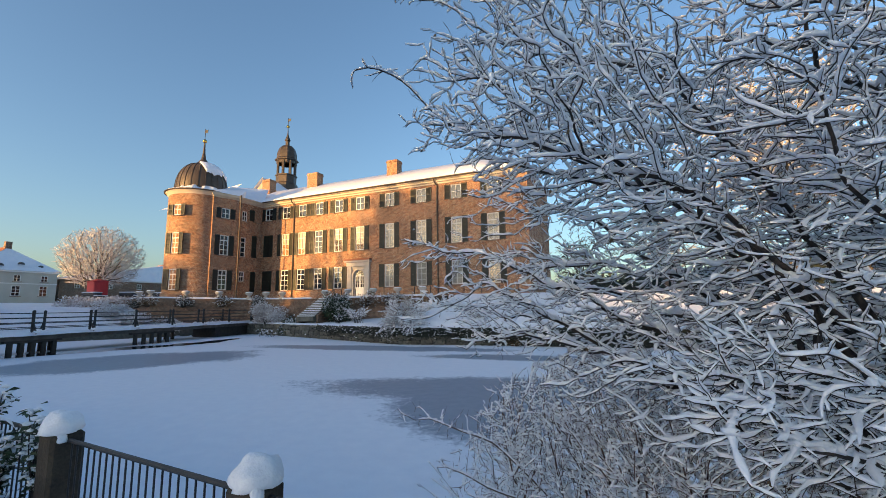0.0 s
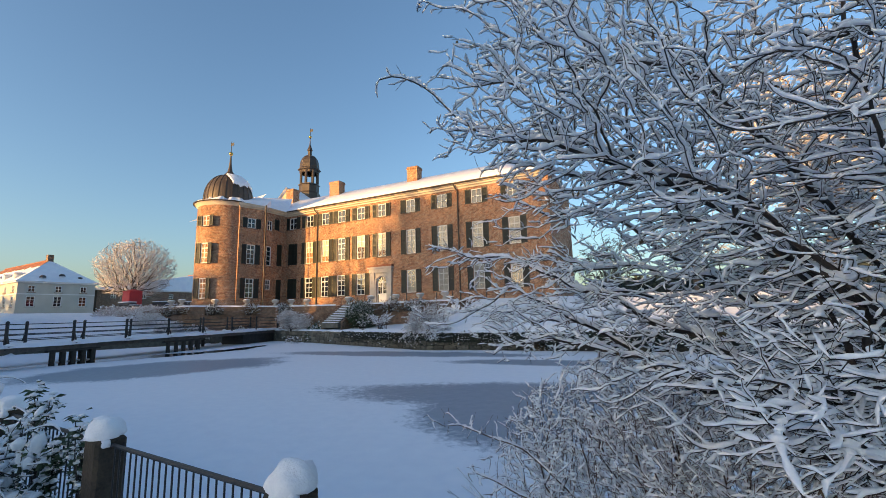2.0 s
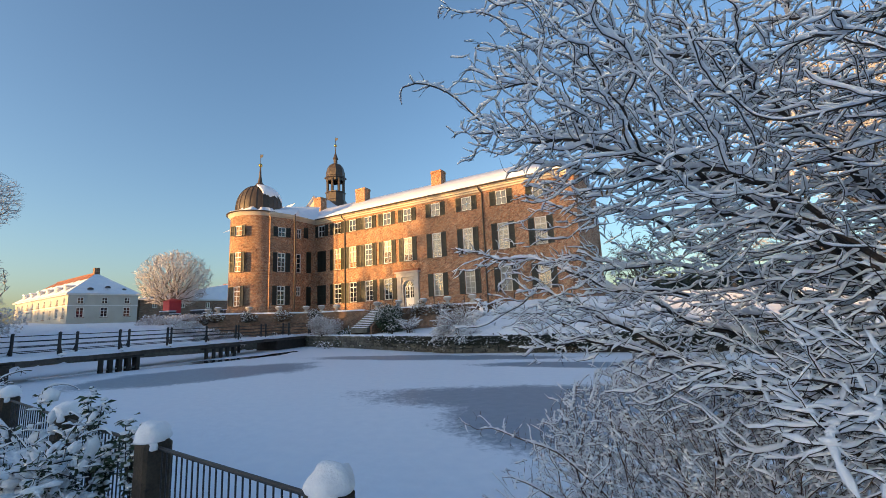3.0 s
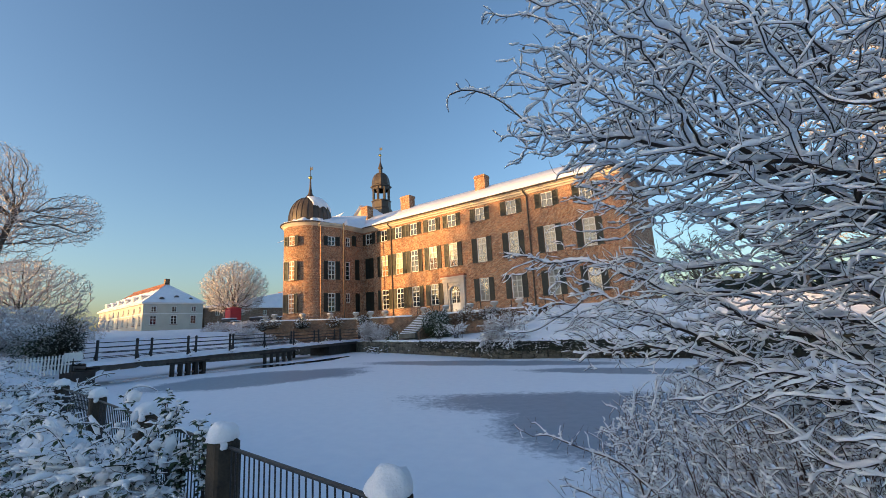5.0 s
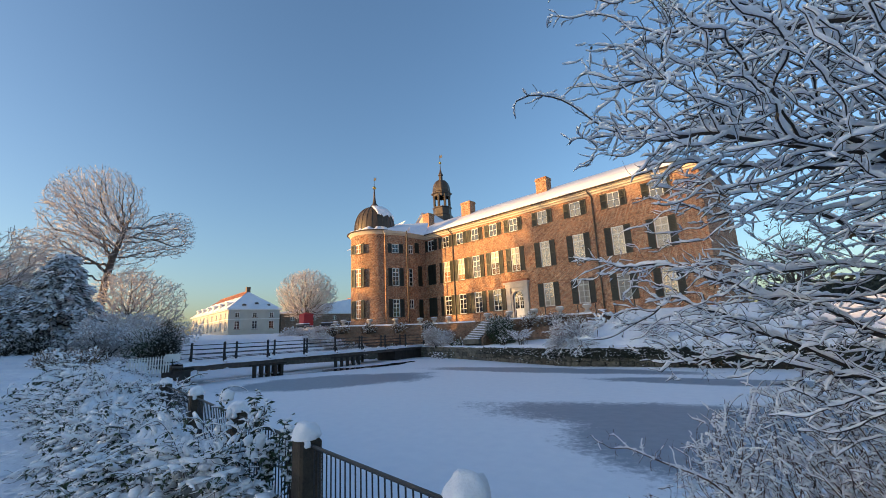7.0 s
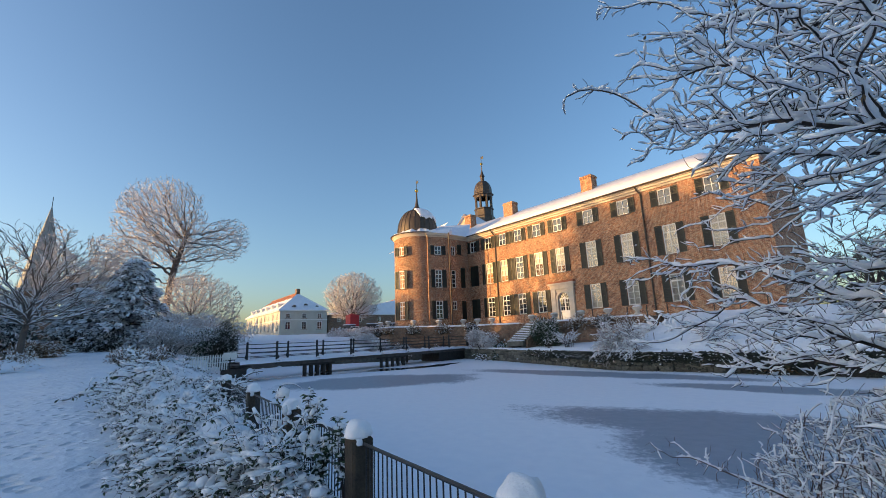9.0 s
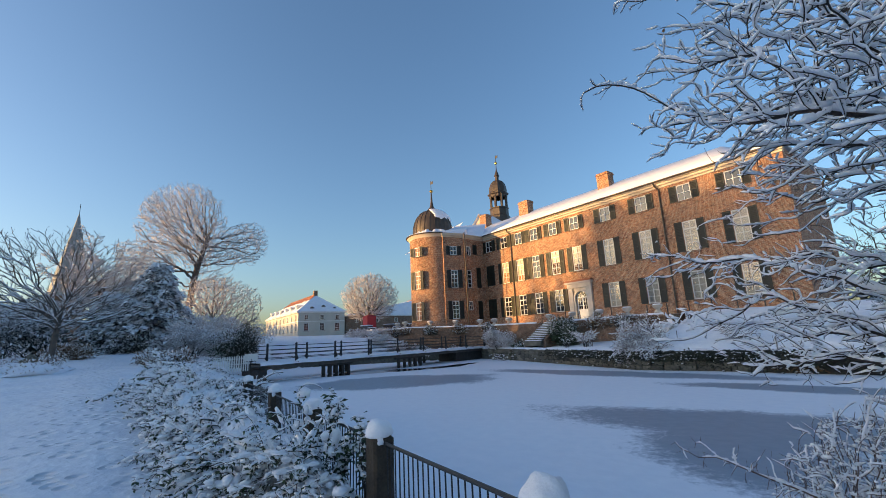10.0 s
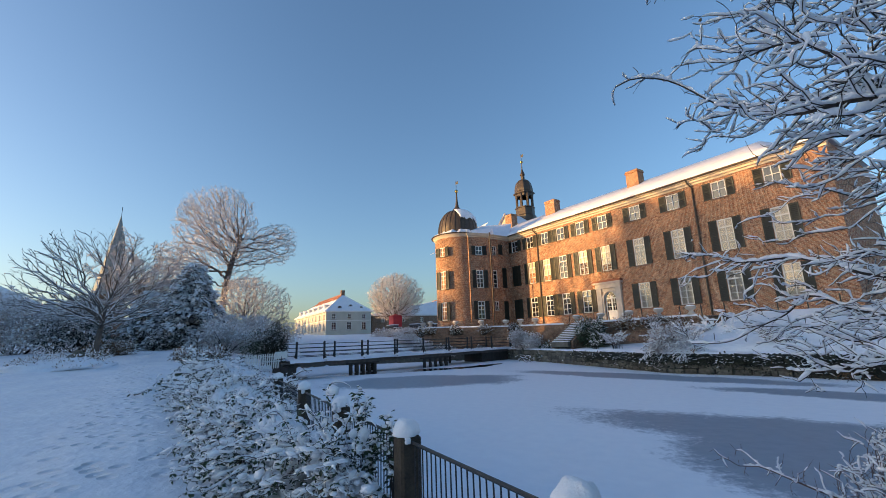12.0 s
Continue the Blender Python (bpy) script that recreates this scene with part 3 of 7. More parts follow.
for a, b, c, d in bays:
    set_window(castle, Matrix.Translation(BA + BD * ((a + b) / 2) + Vector((0, 0, c))) @ pose(0, 0, 0, 0, 0, math.degrees(math.atan2(BD.y, BD.x))), b - a, d - c, 2, (0.28, 0.52, 0.74) if d - c > 2 else 2, "cross" if d - c > 2 else "", (1, 1), 0.6)
bm = bmesh.new()
for z0, z1, o in ((16.40, 16.62, 0.10), (16.62, 16.95, 0.28)):
    p = [BA + BN * o - BD * o, BB + BN * o + BD * o * 0.4, BB - BN * 1.2, BA - BN * 1.6]
    lo, hi = [bm.verts.new((q.x, q.y, z0)) for q in p], [bm.verts.new((q.x, q.y, z1)) for q in p]
    bm.faces.new(hi)
    bm.faces.new(lo[::-1])
    for i in range(4):
        bm.faces.new((lo[i], lo[(i + 1) % 4], hi[(i + 1) % 4], hi[i]))
part("cornice", bm, CORNICE, castle)
bm = bmesh.new()
p = [BA + BN * 0.32 - BD * 0.2, BB + BN * 0.32 + BD * 0.1, Vector((-44.2, 39.0, 0)), Vector((-46.2, 37.6, 0))]
v = [bm.verts.new((q.x, q.y, z)) for q, z in zip(p, (17.0, 17.0, 18.3, 18.6))]
w = [bm.verts.new((q.x, q.y, 16.955)) for q in p]
bm.faces.new(v)
for i in range(4):
    bm.faces.new((w[i], w[(i + 1) % 4], v[(i + 1) % 4], v[i]))
part("roof", bm, SNOW, castle)

bm = bmesh.new()
lathe(bm, [(TR + 0.30, 16.93), (TR + 0.54, 16.95), (TR + 0.56, 17.05), (TR + 0.50, 17.06), (TR + 0.2, 17.02), (TR - 0.8, 17.3)], 64, TOWER)
part("gutter", bm, COPPER, castle, "dark metal eaves gutter of the tower", True)

# tower roof: a bell-shaped copper dome under partial snow, with a slim spike
def dome_profile(z0, r, h):
    out = []
    for k in range(13):
        t = k / 12
        out.append((r * max(0.0, 1 - t ** 2.5) ** 0.46 + 0.04, z0 + h * t))
    return out


bm = bmesh.new()
lathe(bm, dome_profile(17.25, TR - 0.55, 4.1), 48, TOWER)
dome = part("dome", bm, COPPER, castle, "brown sheet-metal bell dome", True)
for k in range(24):
    a = 2 * math.pi * k / 24
    t = bmesh.new()
    tube(t, [(TOWER[0] + (r + 0.02) * math.cos(a), TOWER[1] + (r + 0.02) * math.sin(a), z) for r, z in dome_profile(17.25, TR - 0.55, 4.1)[:-1]], 0.045, 4)
    part("seam", t, COPPER, dome)
bm = bmesh.new()
rings = lathe(bm, [(TR + 0.36, 17.00), (TR + 0.30, 17.13), (TR - 0.1, 17.45), (TR - 0.45, 17.62), (TR - 0.75, 17.55)], 160, TOWER)
for ring, hold in zip(rings, (1.0, 1.0, 0.8, 0.6, 0.2)):
    for v in ring:
        k = max(-0.5, min(0.5, 1.6 * noise.noise((v.co.x * 1.1, v.co.y * 1.1, 4)) + 0.5 * noise.noise((v.co.x * 3.7, v.co.y * 3.7, 8))))
        out = Vector((v.co.x - TOWER[0], v.co.y - TOWER[1], 0)).normalized()
        v.co += out * (hold * (0.35 * k - 0.17)) + Vector((0, 0, 0.22 * k if hold > 0.5 else 0))
part("eaves_snow", bm, SNOW, castle, "band of snow on the tower eaves", True)
bm = bmesh.new()
pr = dome_profile(17.3, TR - 0.46, 4.12)
for k in range(72):
    a = radians(-50 + 175 * k / 71)
    lowest = 6.0 + 2.2 * noise.noise((k * 0.16, 3, 0)) + 0.8 * noise.noise((k * 0.6, 7, 0)) + 4.5 * max(0.0, (14 - k) / 14) + 3 * max(0.0, (k - 60) / 12)
    col = []
    for q in range(9):
        w = min(11.6, lowest + (11.6 - lowest) * q / 8)
        i = min(int(w), 11)
        r, z = pr[i][0] + (pr[i + 1][0] - pr[i][0]) * (w - i), pr[i][1] + (pr[i + 1][1] - pr[i][1]) * (w - i)
        lift = 0.02 if q == 0 else 0.10
        col.append(bm.verts.new((TOWER[0] + (r + lift) * math.cos(a), TOWER[1] + (r + lift) * math.sin(a), z + lift)))
    if k:
        for q in range(8):
            bm.faces.new((last[q], col[q], col[q + 1], last[q + 1]))
    last = col
part("dome_snow", bm, SNOW, castle, "snow lying on the shaded flank of the dome", True)
bm = bmesh.new()
lathe(bm, [(1.25, 21.0), (0.7, 21.4), (0.30, 21.9), (0.16, 22.8), (0.09, 24.1), (0.05, 24.3)], 16, TOWER)
part("spire", bm, COPPER, castle, "slim metal spike", True)
bm = bmesh.new()
bmesh.ops.create_uvsphere(bm, u_segments=12, v_segments=8, radius=0.26, matrix=Matrix.Translation((*TOWER, 24.4)))
part("ball", bm, GOLD, castle, "gilded finial ball", True)
bm = bmesh.new()
tube(bm, [(*TOWER, 24.5), (*TOWER, 26.1)], 0.04, 6)
box(bm, TOWER[0] - 0.1, TOWER[0] + 0.5, TOWER[1] - 0.02, TOWER[1] + 0.02, 25.5, 25.9)
part("weather_vane", bm, IRON, castle)

# main roof: snow slopes, cornice, gutter
bm = bmesh.new()
RY, RZ = FY + 6.5, ZE + 3.9
xs = np.linspace(FX0 - 14, FX1 + 0.25, 90)
rows = []
for x in xs:
    j = 0.05 * noise.noise((x * 0.8, 0, 0))
    hip = ZE + 0.34 + max(0.0, FX1 + 0.3 - x) * 0.6
    rows.append([bm.verts.new((p[0], p[1], min(p[2], hip))) for p in ((x, FY - 0.52, ZE + 0.12), (x, FY - 0.55 + j, ZE + 0.34 + j), (x, FY + 2.2, ZE + 1.75 + j), (x, RY, RZ + 0.2), (x, FY + 13.5, ZE + 0.2))])
for a, b in zip(rows, rows[1:]):
    for k in range(4):
        bm.faces.new((a[k], b[k], b[k + 1], a[k + 1]))
bm.faces.new([v for v in rows[-1]])
part("roof", bm, SNOW, castle, "snow-covered main roof", True)
bm = bmesh.new()
for z0, z1, d in ((16.50, 16.72, 0.12), (16.72, 16.95, 0.30), (16.95, 17.08, 0.48)):
    box(bm, FX0, FX1 + 0.02 + d * 0.3, FY - d, FY - 0.002 + 0.3, z0, z1)
part("cornice", bm, CORNICE, castle, "moulded plaster cornice")
bm = bmesh.new()
for z0, z1, d in ((16.50, 16.72, 0.12), (16.72, 16.95, 0.30), (16.95, 17.08, 0.48)):
    box(bm, FX0 - 0.3, FX0 + d, 37.6, FY - d, z0, z1)
part("cornice", bm, CORNICE, castle)
bm = bmesh.new()
tube(bm, [(FX0 + 0.5, FY - 0.6, 17.1), (FX1 + 0.3, FY - 0.6, 17.1)], 0.09, 8)
part("gutter", bm, COPPER, castle)
# lower snow roof behind the tower
bm = bmesh.new()
for a, b, c, d in (((-44.0, 37.2, 17.1), (-43.7, 41.6, 17.1), (-47.5, 46, 20.6), (-48.5, 40, 19.6)), ((-47.9, 39, 17.0), (-44.0, 37.2, 17.1), (-48.5, 40, 19.6), (-54, 41, 19.6)),
                   ((-60, 38, 17.0), (-47.9, 38, 17.0), (-48.5, 42, 20.6), (-60, 44, 20.6))):
    quad(bm, a, b, c, d)
part("roof", bm, SNOW, castle, "snowy hipped roof between tower and front")
for x, y in ((-17.85, FY), (-38.55, FY)):
    bm = bmesh.new()
    tube(bm, [(x - 0.25, y - 0.55, 17.05), (x - 0.2, y - 0.5, 16.75), (x, y - 0.12, 16.3), (x, y - 0.12, 3.8)], 0.085, 8)
    part("downpipe", bm, COPPER, castle, "brown rainwater pipe")
bm = bmesh.new()
tube(bm, [(-42.55, 36.85, 16.9), (-42.55, 36.85, 3.8)], 0.085, 8)
part("downpipe", bm, COPPER, castle)
# chimneys
for x0, x1, yy, zt in ((-27.6, -26.0, 47.2, 22.5), (-41.2, -39.4, 47.2, 22.6), (-50.1, -48.6, 47.2, 22.8)):
    bm = bmesh.new()
    box(bm, x0, x1, yy, yy + 1.3, 18.0, zt - 0.35)
    box(bm, x0 - 0.08, x1 + 0.08, yy - 0.08, yy + 1.38, zt - 0.35, zt - 0.18)
    box(bm, x0 - 0.02, x1 + 0.02, yy - 0.02, yy + 1.32, zt - 0.18, zt)
    part("chimney", bm, BRICK, castle, "brick chimney stack")
# gatehouse cupola
CU = (-53.4, 55.6)
cup = part("cupola_base", bmesh.new(), COPPER, castle)
bm = bmesh.new()
lathe(bm, [(2.0, 22.5), (2.0, 24.6), (1.75, 24.9), (1.75, 26.1), (1.9, 26.2), (1.9, 26.35), (0.0, 26.36)], 8, CU)
bm.to_mesh(cup.data)
bm.free()
for k in range(8):
    a = 2 * math.pi * (k + 0.5) / 8
    bm = bmesh.new()
    c, s = math.cos(a), math.sin(a)
    tube(bm, [(CU[0] + 1.55 * c, CU[1] + 1.55 * s, 26.3), (CU[0] + 1.55 * c, CU[1] + 1.55 * s, 28.9)], 0.24, 6)
    part("post", bm, COPPER, cup)
bm = bmesh.new()
lathe(bm, [(1.45, 28.4), (1.75, 28.5), (1.75, 28.9), (2.05, 29.1), (2.05, 29.25), (1.75, 29.5)] + [(1.72 * math.cos(t) ** 0.6 + 0.03, 29.5 + 2.5 * math.sin(t)) for t in (0.25, 0.5, 0.8, 1.05, 1.3, 1.5)], 8, CU)
part("dome", bm, COPPER, cup, "brown octagonal cupola dome")
bm = bmesh.new()
lathe(bm, [(0.36, 31.8), (0.36, 32.9), (0.5, 33.0), (0.5, 33.1), (0.3, 33.6), (0.1, 34.3), (0.05, 35.5)], 8, CU)
part("lantern", bm, COPPER, cup)
bm = bmesh.new()
bmesh.ops.create_uvsphere(bm, u_segments=10, v_segments=8, radius=0.28, matrix=Matrix.Translation((*CU, 35.7)))
part("ball", bm, GOLD, cup, "gilded ball", True)
bm = bmesh.new()
tube(bm, [(*CU, 35.8), (*CU, 37.4)], 0.045, 6)
box(bm, CU[0] - 0.1, CU[0] + 0.6, CU[1] - 0.02, CU[1] + 0.02, 36.7, 37.2)
part("weather_vane", bm, IRON, cup)
# gatehouse gable beside the cupola
bm = bmesh.new()
bm.faces.new([bm.verts.new(p) for p in ((-58, 50.5, 20.0), (-48.2, 50.5, 20.0), (-53.2, 50.5, 24.3))])
part("gable", bm, CORNICE, castle, "pale plastered gable")
bm = bmesh.new()
quad(bm, (-58.3, 50.0, 20.0), (-53.2, 50.0, 24.5), (-53.2, 60, 24.5), (-58.3, 60, 20.0))
quad(bm, (-53.2, 50.0, 24.5), (-47.9, 50.0, 20.0), (-47.9, 60, 20.0), (-53.2, 60, 24.5))
part("roof", bm, SNOW, castle)
# portal
bm = bmesh.new()
px0, px1 = -29.85, -26.75
for a, b in ((px0, px0 + 0.62), (px1 - 0.62, px1)):
    box(bm, a, b, FY - 0.28, FY - 0.003, 3.72, 7.6)
    box(bm, a - 0.06, b + 0.06, FY - 0.34, FY - 0.003, 3.72, 4.25)
box(bm, px0 - 0.05, px1 + 0.05, FY - 0.36, FY - 0.003, 7.6, 8.1)
box(bm, px0 - 0.22, px1 + 0.22, FY - 0.55, FY - 0.003, 8.1, 8.3)
portal = part("portal", bm, SANDSTONE, castle, "pale sandstone door surround")
bm = bmesh.new()
n = 14
cx, r0, r1, zc = -28.25, 0.78, 1.02, 6.42
pts = [(cx + r0 * math.cos(math.pi * k / n), zc + r0 * math.sin(math.pi * k / n), cx + r1 * math.cos(math.pi * k / n), zc + r1 * math.sin(math.pi * k / n)) for k in range(n + 1)]
for p, q in zip(pts, pts[1:]):
    v = [bm.verts.new(c) for c in ((p[0], FY - 0.2, p[1]), (p[2], FY - 0.2, p[3]), (q[2], FY - 0.2, q[3]), (q[0], FY - 0.2, q[1]),
                                   (p[0], FY - 0.02, p[1]), (p[2], FY - 0.02, p[3]), (q[2], FY - 0.02, q[3]), (q[0], FY - 0.02, q[1]))]
    for f in ((0, 1, 2, 3), (1, 5, 6, 2), (0, 3, 7, 4)):
        bm.faces.new([v[i] for i in f])
box(bm, cx - r1, cx - r0, FY - 0.2, FY - 0.02, 3.9, zc)
box(bm, cx + r0, cx + r1, FY - 0.2, FY - 0.02, 3.9, zc)
part("arch", bm, SANDSTONE, portal)
bm = bmesh.new()
box(bm, px0 + 0.6, cx - r1 + 0.01, FY - 0.08, FY - 0.004, 3.8, 7.6)
box(bm, cx + r1 - 0.01, px1 - 0.6, FY - 0.08, FY - 0.004, 3.8, 7.6)
box(bm, cx - r1, cx + r1, FY - 0.08, FY - 0.004, 7.2, 7.6)
part("panel", bm, SANDSTONE, portal)
bm = bmesh.new()
box(bm, px0 - 0.25, px1 + 0.25, FY - 0.58, FY - 0.05, 8.304, 8.5)
part("cover", bm, TILE_RED, portal)
bm = bmesh.new()
box(bm, -29.0, -27.5, FY + 0.12, FY + 0.2, 3.98, 7.2)
door = part("door", bm, PAINT_WHITE, castle, "white panelled double door with fanlight")
for x in (-28.9, -28.2):
    for z in (5.1, 5.55, 6.0):
        for k in range(2):
            bm = bmesh.new()
            box(bm, x + 0.08 + k * 0.28, x + 0.30 + k * 0.28, FY + 0.10, FY + 0.122, z - 0.38 + 0.38, z + 0.40)
            part("pane", bm, GLASS, door)
for k in range(5):
    a0, a1 = math.pi * k / 5 + 0.06, math.pi * (k + 1) / 5 - 0.06
    bm = bmesh.new()
    bm.faces.new([bm.verts.new((cx + r * math.cos(a), FY + 0.115, zc + 0.08 + r * math.sin(a))) for r, a in ((0.2, a0), (0.65, a0), (0.65, (a0 + a1) / 2), (0.65, a1), (0.2, a1))])
    part("pane", bm, GLASS, door)

# ---- terrace ----
TZT = 3.62
bm = bmesh.new()
B = [(-52.0, 30.5, 4.05), (-46.0, 29.0, 4.02), (-37.2, 34.0, 3.74), (-28.5, 34.0, TZT)]
C = [(-25.5, 34.0, TZT), (-15.5, 34.0, 3.66), (-15.5, 42.0, 3.7)]
for line in (B, C):
    for (x0, y0, z0), (x1, y1, z1) in zip(line, line[1:]):
        quad(bm, (x0, y0, 0.8), (x1, y1, 0.8), (x1, y1, z1), (x0, y0, z0))
        quad(bm, (x0, y0, z0), (x1, y1, z1), (x1, y1 + 0.4, z1), (x0, y0 + 0.4, z0))
tagged(finish("terrace_wall", bm, BRICK_DARK), "weathered brick terrace retaining wall", "wall", kind="structure")
bm = bmesh.new()
bm.faces.new([bm.verts.new(p) for p in ((-52, 30.5, 4.02), (-46, 29.0, 4.0), (-37.2, 34.0, 3.72), (-37.2, 42.2, 3.85), (-52, 42.2, 3.9))])
bm.faces.new([bm.verts.new(p) for p in ((-37.2, 34.0, 3.72), (-28.5, 34.0, TZT - 0.02), (-28.5, 42.2, 3.8), (-37.2, 42.2, 3.85))])
bm.faces.new([bm.verts.new(p) for p in ((-28.5, 34.6, TZT - 0.02), (-25.5, 34.6, TZT - 0.02), (-25.5, 42.2, 3.8), (-28.5, 42.2, 3.8))])
bm.faces.new([bm.verts.new(p) for p in ((-25.5, 34.0, TZT - 0.02), (-15.5, 34.0, 3.64), (-15.5, 42.2, 3.8), (-25.5, 42.2, 3.8))])
bm.faces.new([bm.verts.new(p) for p in ((-15.5, 36.5, 3.64), (6, 37.5, 3.7), (6, 42.2, 3.8), (-15.5, 42.2, 3.8))])
tagged(finish("terrace", bm, SNOW_GROUND), "snow-covered castle terrace", "ground", kind="structure")


# ---- bridge ----
def lerp(a, b, k):
    return tuple(p + (q - p) * k for p, q in zip(a, b))


N0, N1 = (-31.35, 8.3), (-36.65, 34.1)
def near_line(k):
    return lerp(N0, N1, k)


side = Vector((-(N1[1] - N0[1]), N1[0] - N0[0], 0)).normalized()
bridge = thing("footbridge", "timber footbridge with black iron railings and snowy deck", "bridge", (0, 0, 0))
BW = 3.0
def along(k, off, z):
    x, y = near_line(k)
    return Vector((x, y, z)) + side * off


def beam(bm, k0, k1, o0, o1, za, zb, drop=0.0):
    v = []
    for z in (za, zb):
        for k, o in ((k0, o0), (k1, o0), (k1, o1), (k0, o1)):
            v.append(bm.verts.new(along(k, o, z)))
    for f in ((3, 2, 1, 0), (4, 5, 6, 7), (0, 1, 5, 4), (1, 2, 6, 5), (2, 3, 7, 6), (3, 0, 4, 7)):
        bm.faces.new([v[i] for i in f])


bm = bmesh.new()
beam(bm, -0.03, 1.0, 0, BW, 1.12, 1.26)
part("deck", bm, WOOD_BEAM, bridge)
for o in (0.08, BW / 2, BW - 0.3):
    bm = bmesh.new()
    beam(bm, 0.0, 1.0, o, o + 0.22, 0.93, 1.116)
    part("beam", bm, WOOD_BEAM, bridge)
bm = bmesh.new()
ks = np.linspace(-0.03, 1.0, 60)
rows = []
for i, k in enumerate(ks):
    rows.append([bm.verts.new(along(k, o, 1.264 + h + 0.04 * noise.noise((i * 0.5, o * 3, 0)))) for o, h in ((-0.09, -0.07), (-0.03, 0.09), (0.04, 0.15), (0.5, 0.15), (1.5, 0.12), (2.5, 0.15), (BW + 0.02, 0.02))])
for a, b in zip(rows, rows[1:]):
    for q in range(6):
        bm.faces.new((a[q], a[q + 1], b[q + 1], b[q]))
bmesh.ops.reverse_faces(bm, faces=bm.faces)
part("deck_snow", bm, SNOW, bridge, "thick snow on the deck", True)
for kk, gap in ((0.213, 0.0225), (0.53, 0.028)):
    for o in (0.15, BW - 0.15):
        bm = bmesh.new()
        off = 0 if o < 1 else 0.066 + 0.06 * (kk > 0.4)
        beam(bm, kk + off - 2.6 * gap, kk + off + 2.6 * gap, o - 0.14, o + 0.14, 0.80, 0.926)
        part("cap_beam", bm, WOOD_DARK, bridge)
        for q in range(5):
            bm = bmesh.new()
            p = along(kk + (0 if o < 1 else 0.066 + 0.06 * (kk > 0.4)) + gap * (q - 2), o, 0)
            tube(bm, [p + Vector((0, 0, -0.3)), p + Vector((0, 0, 0.81))], 0.15, 8)
            part("stilt", bm, WOOD_DARK, bridge)
for k0, k1 in ((0.80, 0.99), (-0.03, -0.005)):
    bm = bmesh.new()
    beam(bm, k0, k1, 0.25, BW - 0.25, -0.3, 0.926)
    part("abutment", bm, WOOD_DARK, bridge, "dark timber abutment")
POSTS = 8
for o, s in ((0.06, -1), (BW - 0.06, 1)):
    for q in range(POSTS):
        k = (0.075 if s < 0 else 0.045) + 0.131 * q
        p = along(k, o, 0)
        bm = bmesh.new()
        tube(bm, [p + Vector((0, 0, 1.1)), p + Vector((0, 0, 2.62))], 0.085, 6)
        bmesh.ops.create_icosphere(bm, subdivisions=1, radius=0.105, matrix=Matrix.Translation(p + Vector((0, 0, 2.64))))
        post = part("railing_post", bm, IRON, bridge)
        bm = bmesh.new()
        e = p + side * (s * 0.34)
        tube(bm, [p + Vector((0, 0, 2.05)), p.lerp(e, 0.55) + Vector((0, 0, 1.62)), e + Vector((0, 0, 1.30))], 0.05, 5)
        part("brace", bm, IRON, post)
        bm = bmesh.new()
        lumpy(bm, e + Vector((0, 0, 1.36)), 0.22, 0.22, 0.13, q)
        part("snow_cap", bm, SNOW_CLUMP, post, "", True)
    for z in (1.62, 1.93, 2.24, 2.54):
        bm = bmesh.new()
        tube(bm, [along(0.0, o, z), along(1.0, o, z)], 0.026, 5)
        part("rail", bm, IRON, bridge)


# ---- fence along the near bank ----
FENCE = [(3.2, 0.85, 1.70), (1.05, 1.0, 1.70), (-1.05, 1.19, 1.70), (-3.1, 1.37, 1.70), (-5.3, 1.57, 1.70), (-7.7, 1.76, 1.73), (-10.5, 1.95, 1.76)]
fence = thing("fence", "low black bar fence between squat dark timber posts", "fence", (-3, 1.3, 0.9))
fence.matrix_basis = Matrix()
for i, (x, y, zt) in enumerate(FENCE):
    bm = bmesh.new()
    soft_box(bm, -0.105, 0.105, -0.1, 0.1, -0.3, zt - 0.6, 0.022)
    bm.transform(pose(x, y, 0.6, 0, 0, 8 * noise.noise((i, 0, 0)) - 5))
    post = part("post", bm, WOOD_POST, fence, "thick weathered timber post")
    bm = bmesh.new()
    lumpy(bm, (x + 0.01 * (i % 3 - 1), y, zt + 0.02), 0.125, 0.125, 0.118, i, 3, 0.26)
    lumpy(bm, (x + 0.085, y - 0.07 + 0.02 * (i % 2), zt - 0.045), 0.035, 0.035, 0.055 + 0.02 * (i % 3), i + 9, 2, 0.3)
    part("snow_cap", bm, SNOW_CLUMP, post, "rounded cap of snow", True)
for (x0, y0, za), (x1, y1, zb) in zip(FENCE, FENCE[1:]):
    a, b = Vector((x0, y0, za - 0.05)), Vector((x1, y1, zb - 0.05))
    for dz in (0.0, -0.62):
        bm = bmesh.new()
        tube(bm, [a + Vector((0, 0, dz)), b + Vector((0, 0, dz))], 0.015, 6)
        part("rail", bm, IRON, fence)
    n = 26
    for k in range(1, n):
        p = a.lerp(b, k / n)
        bm = bmesh.new()
        tube(bm, [p + Vector((0, 0, -0.66)), p], 0.0065, 5)
        part("bar", bm, IRON, fence)

# ---- plants: bare wood, snow lying on it, small leaves ----
rng = random.Random(7)


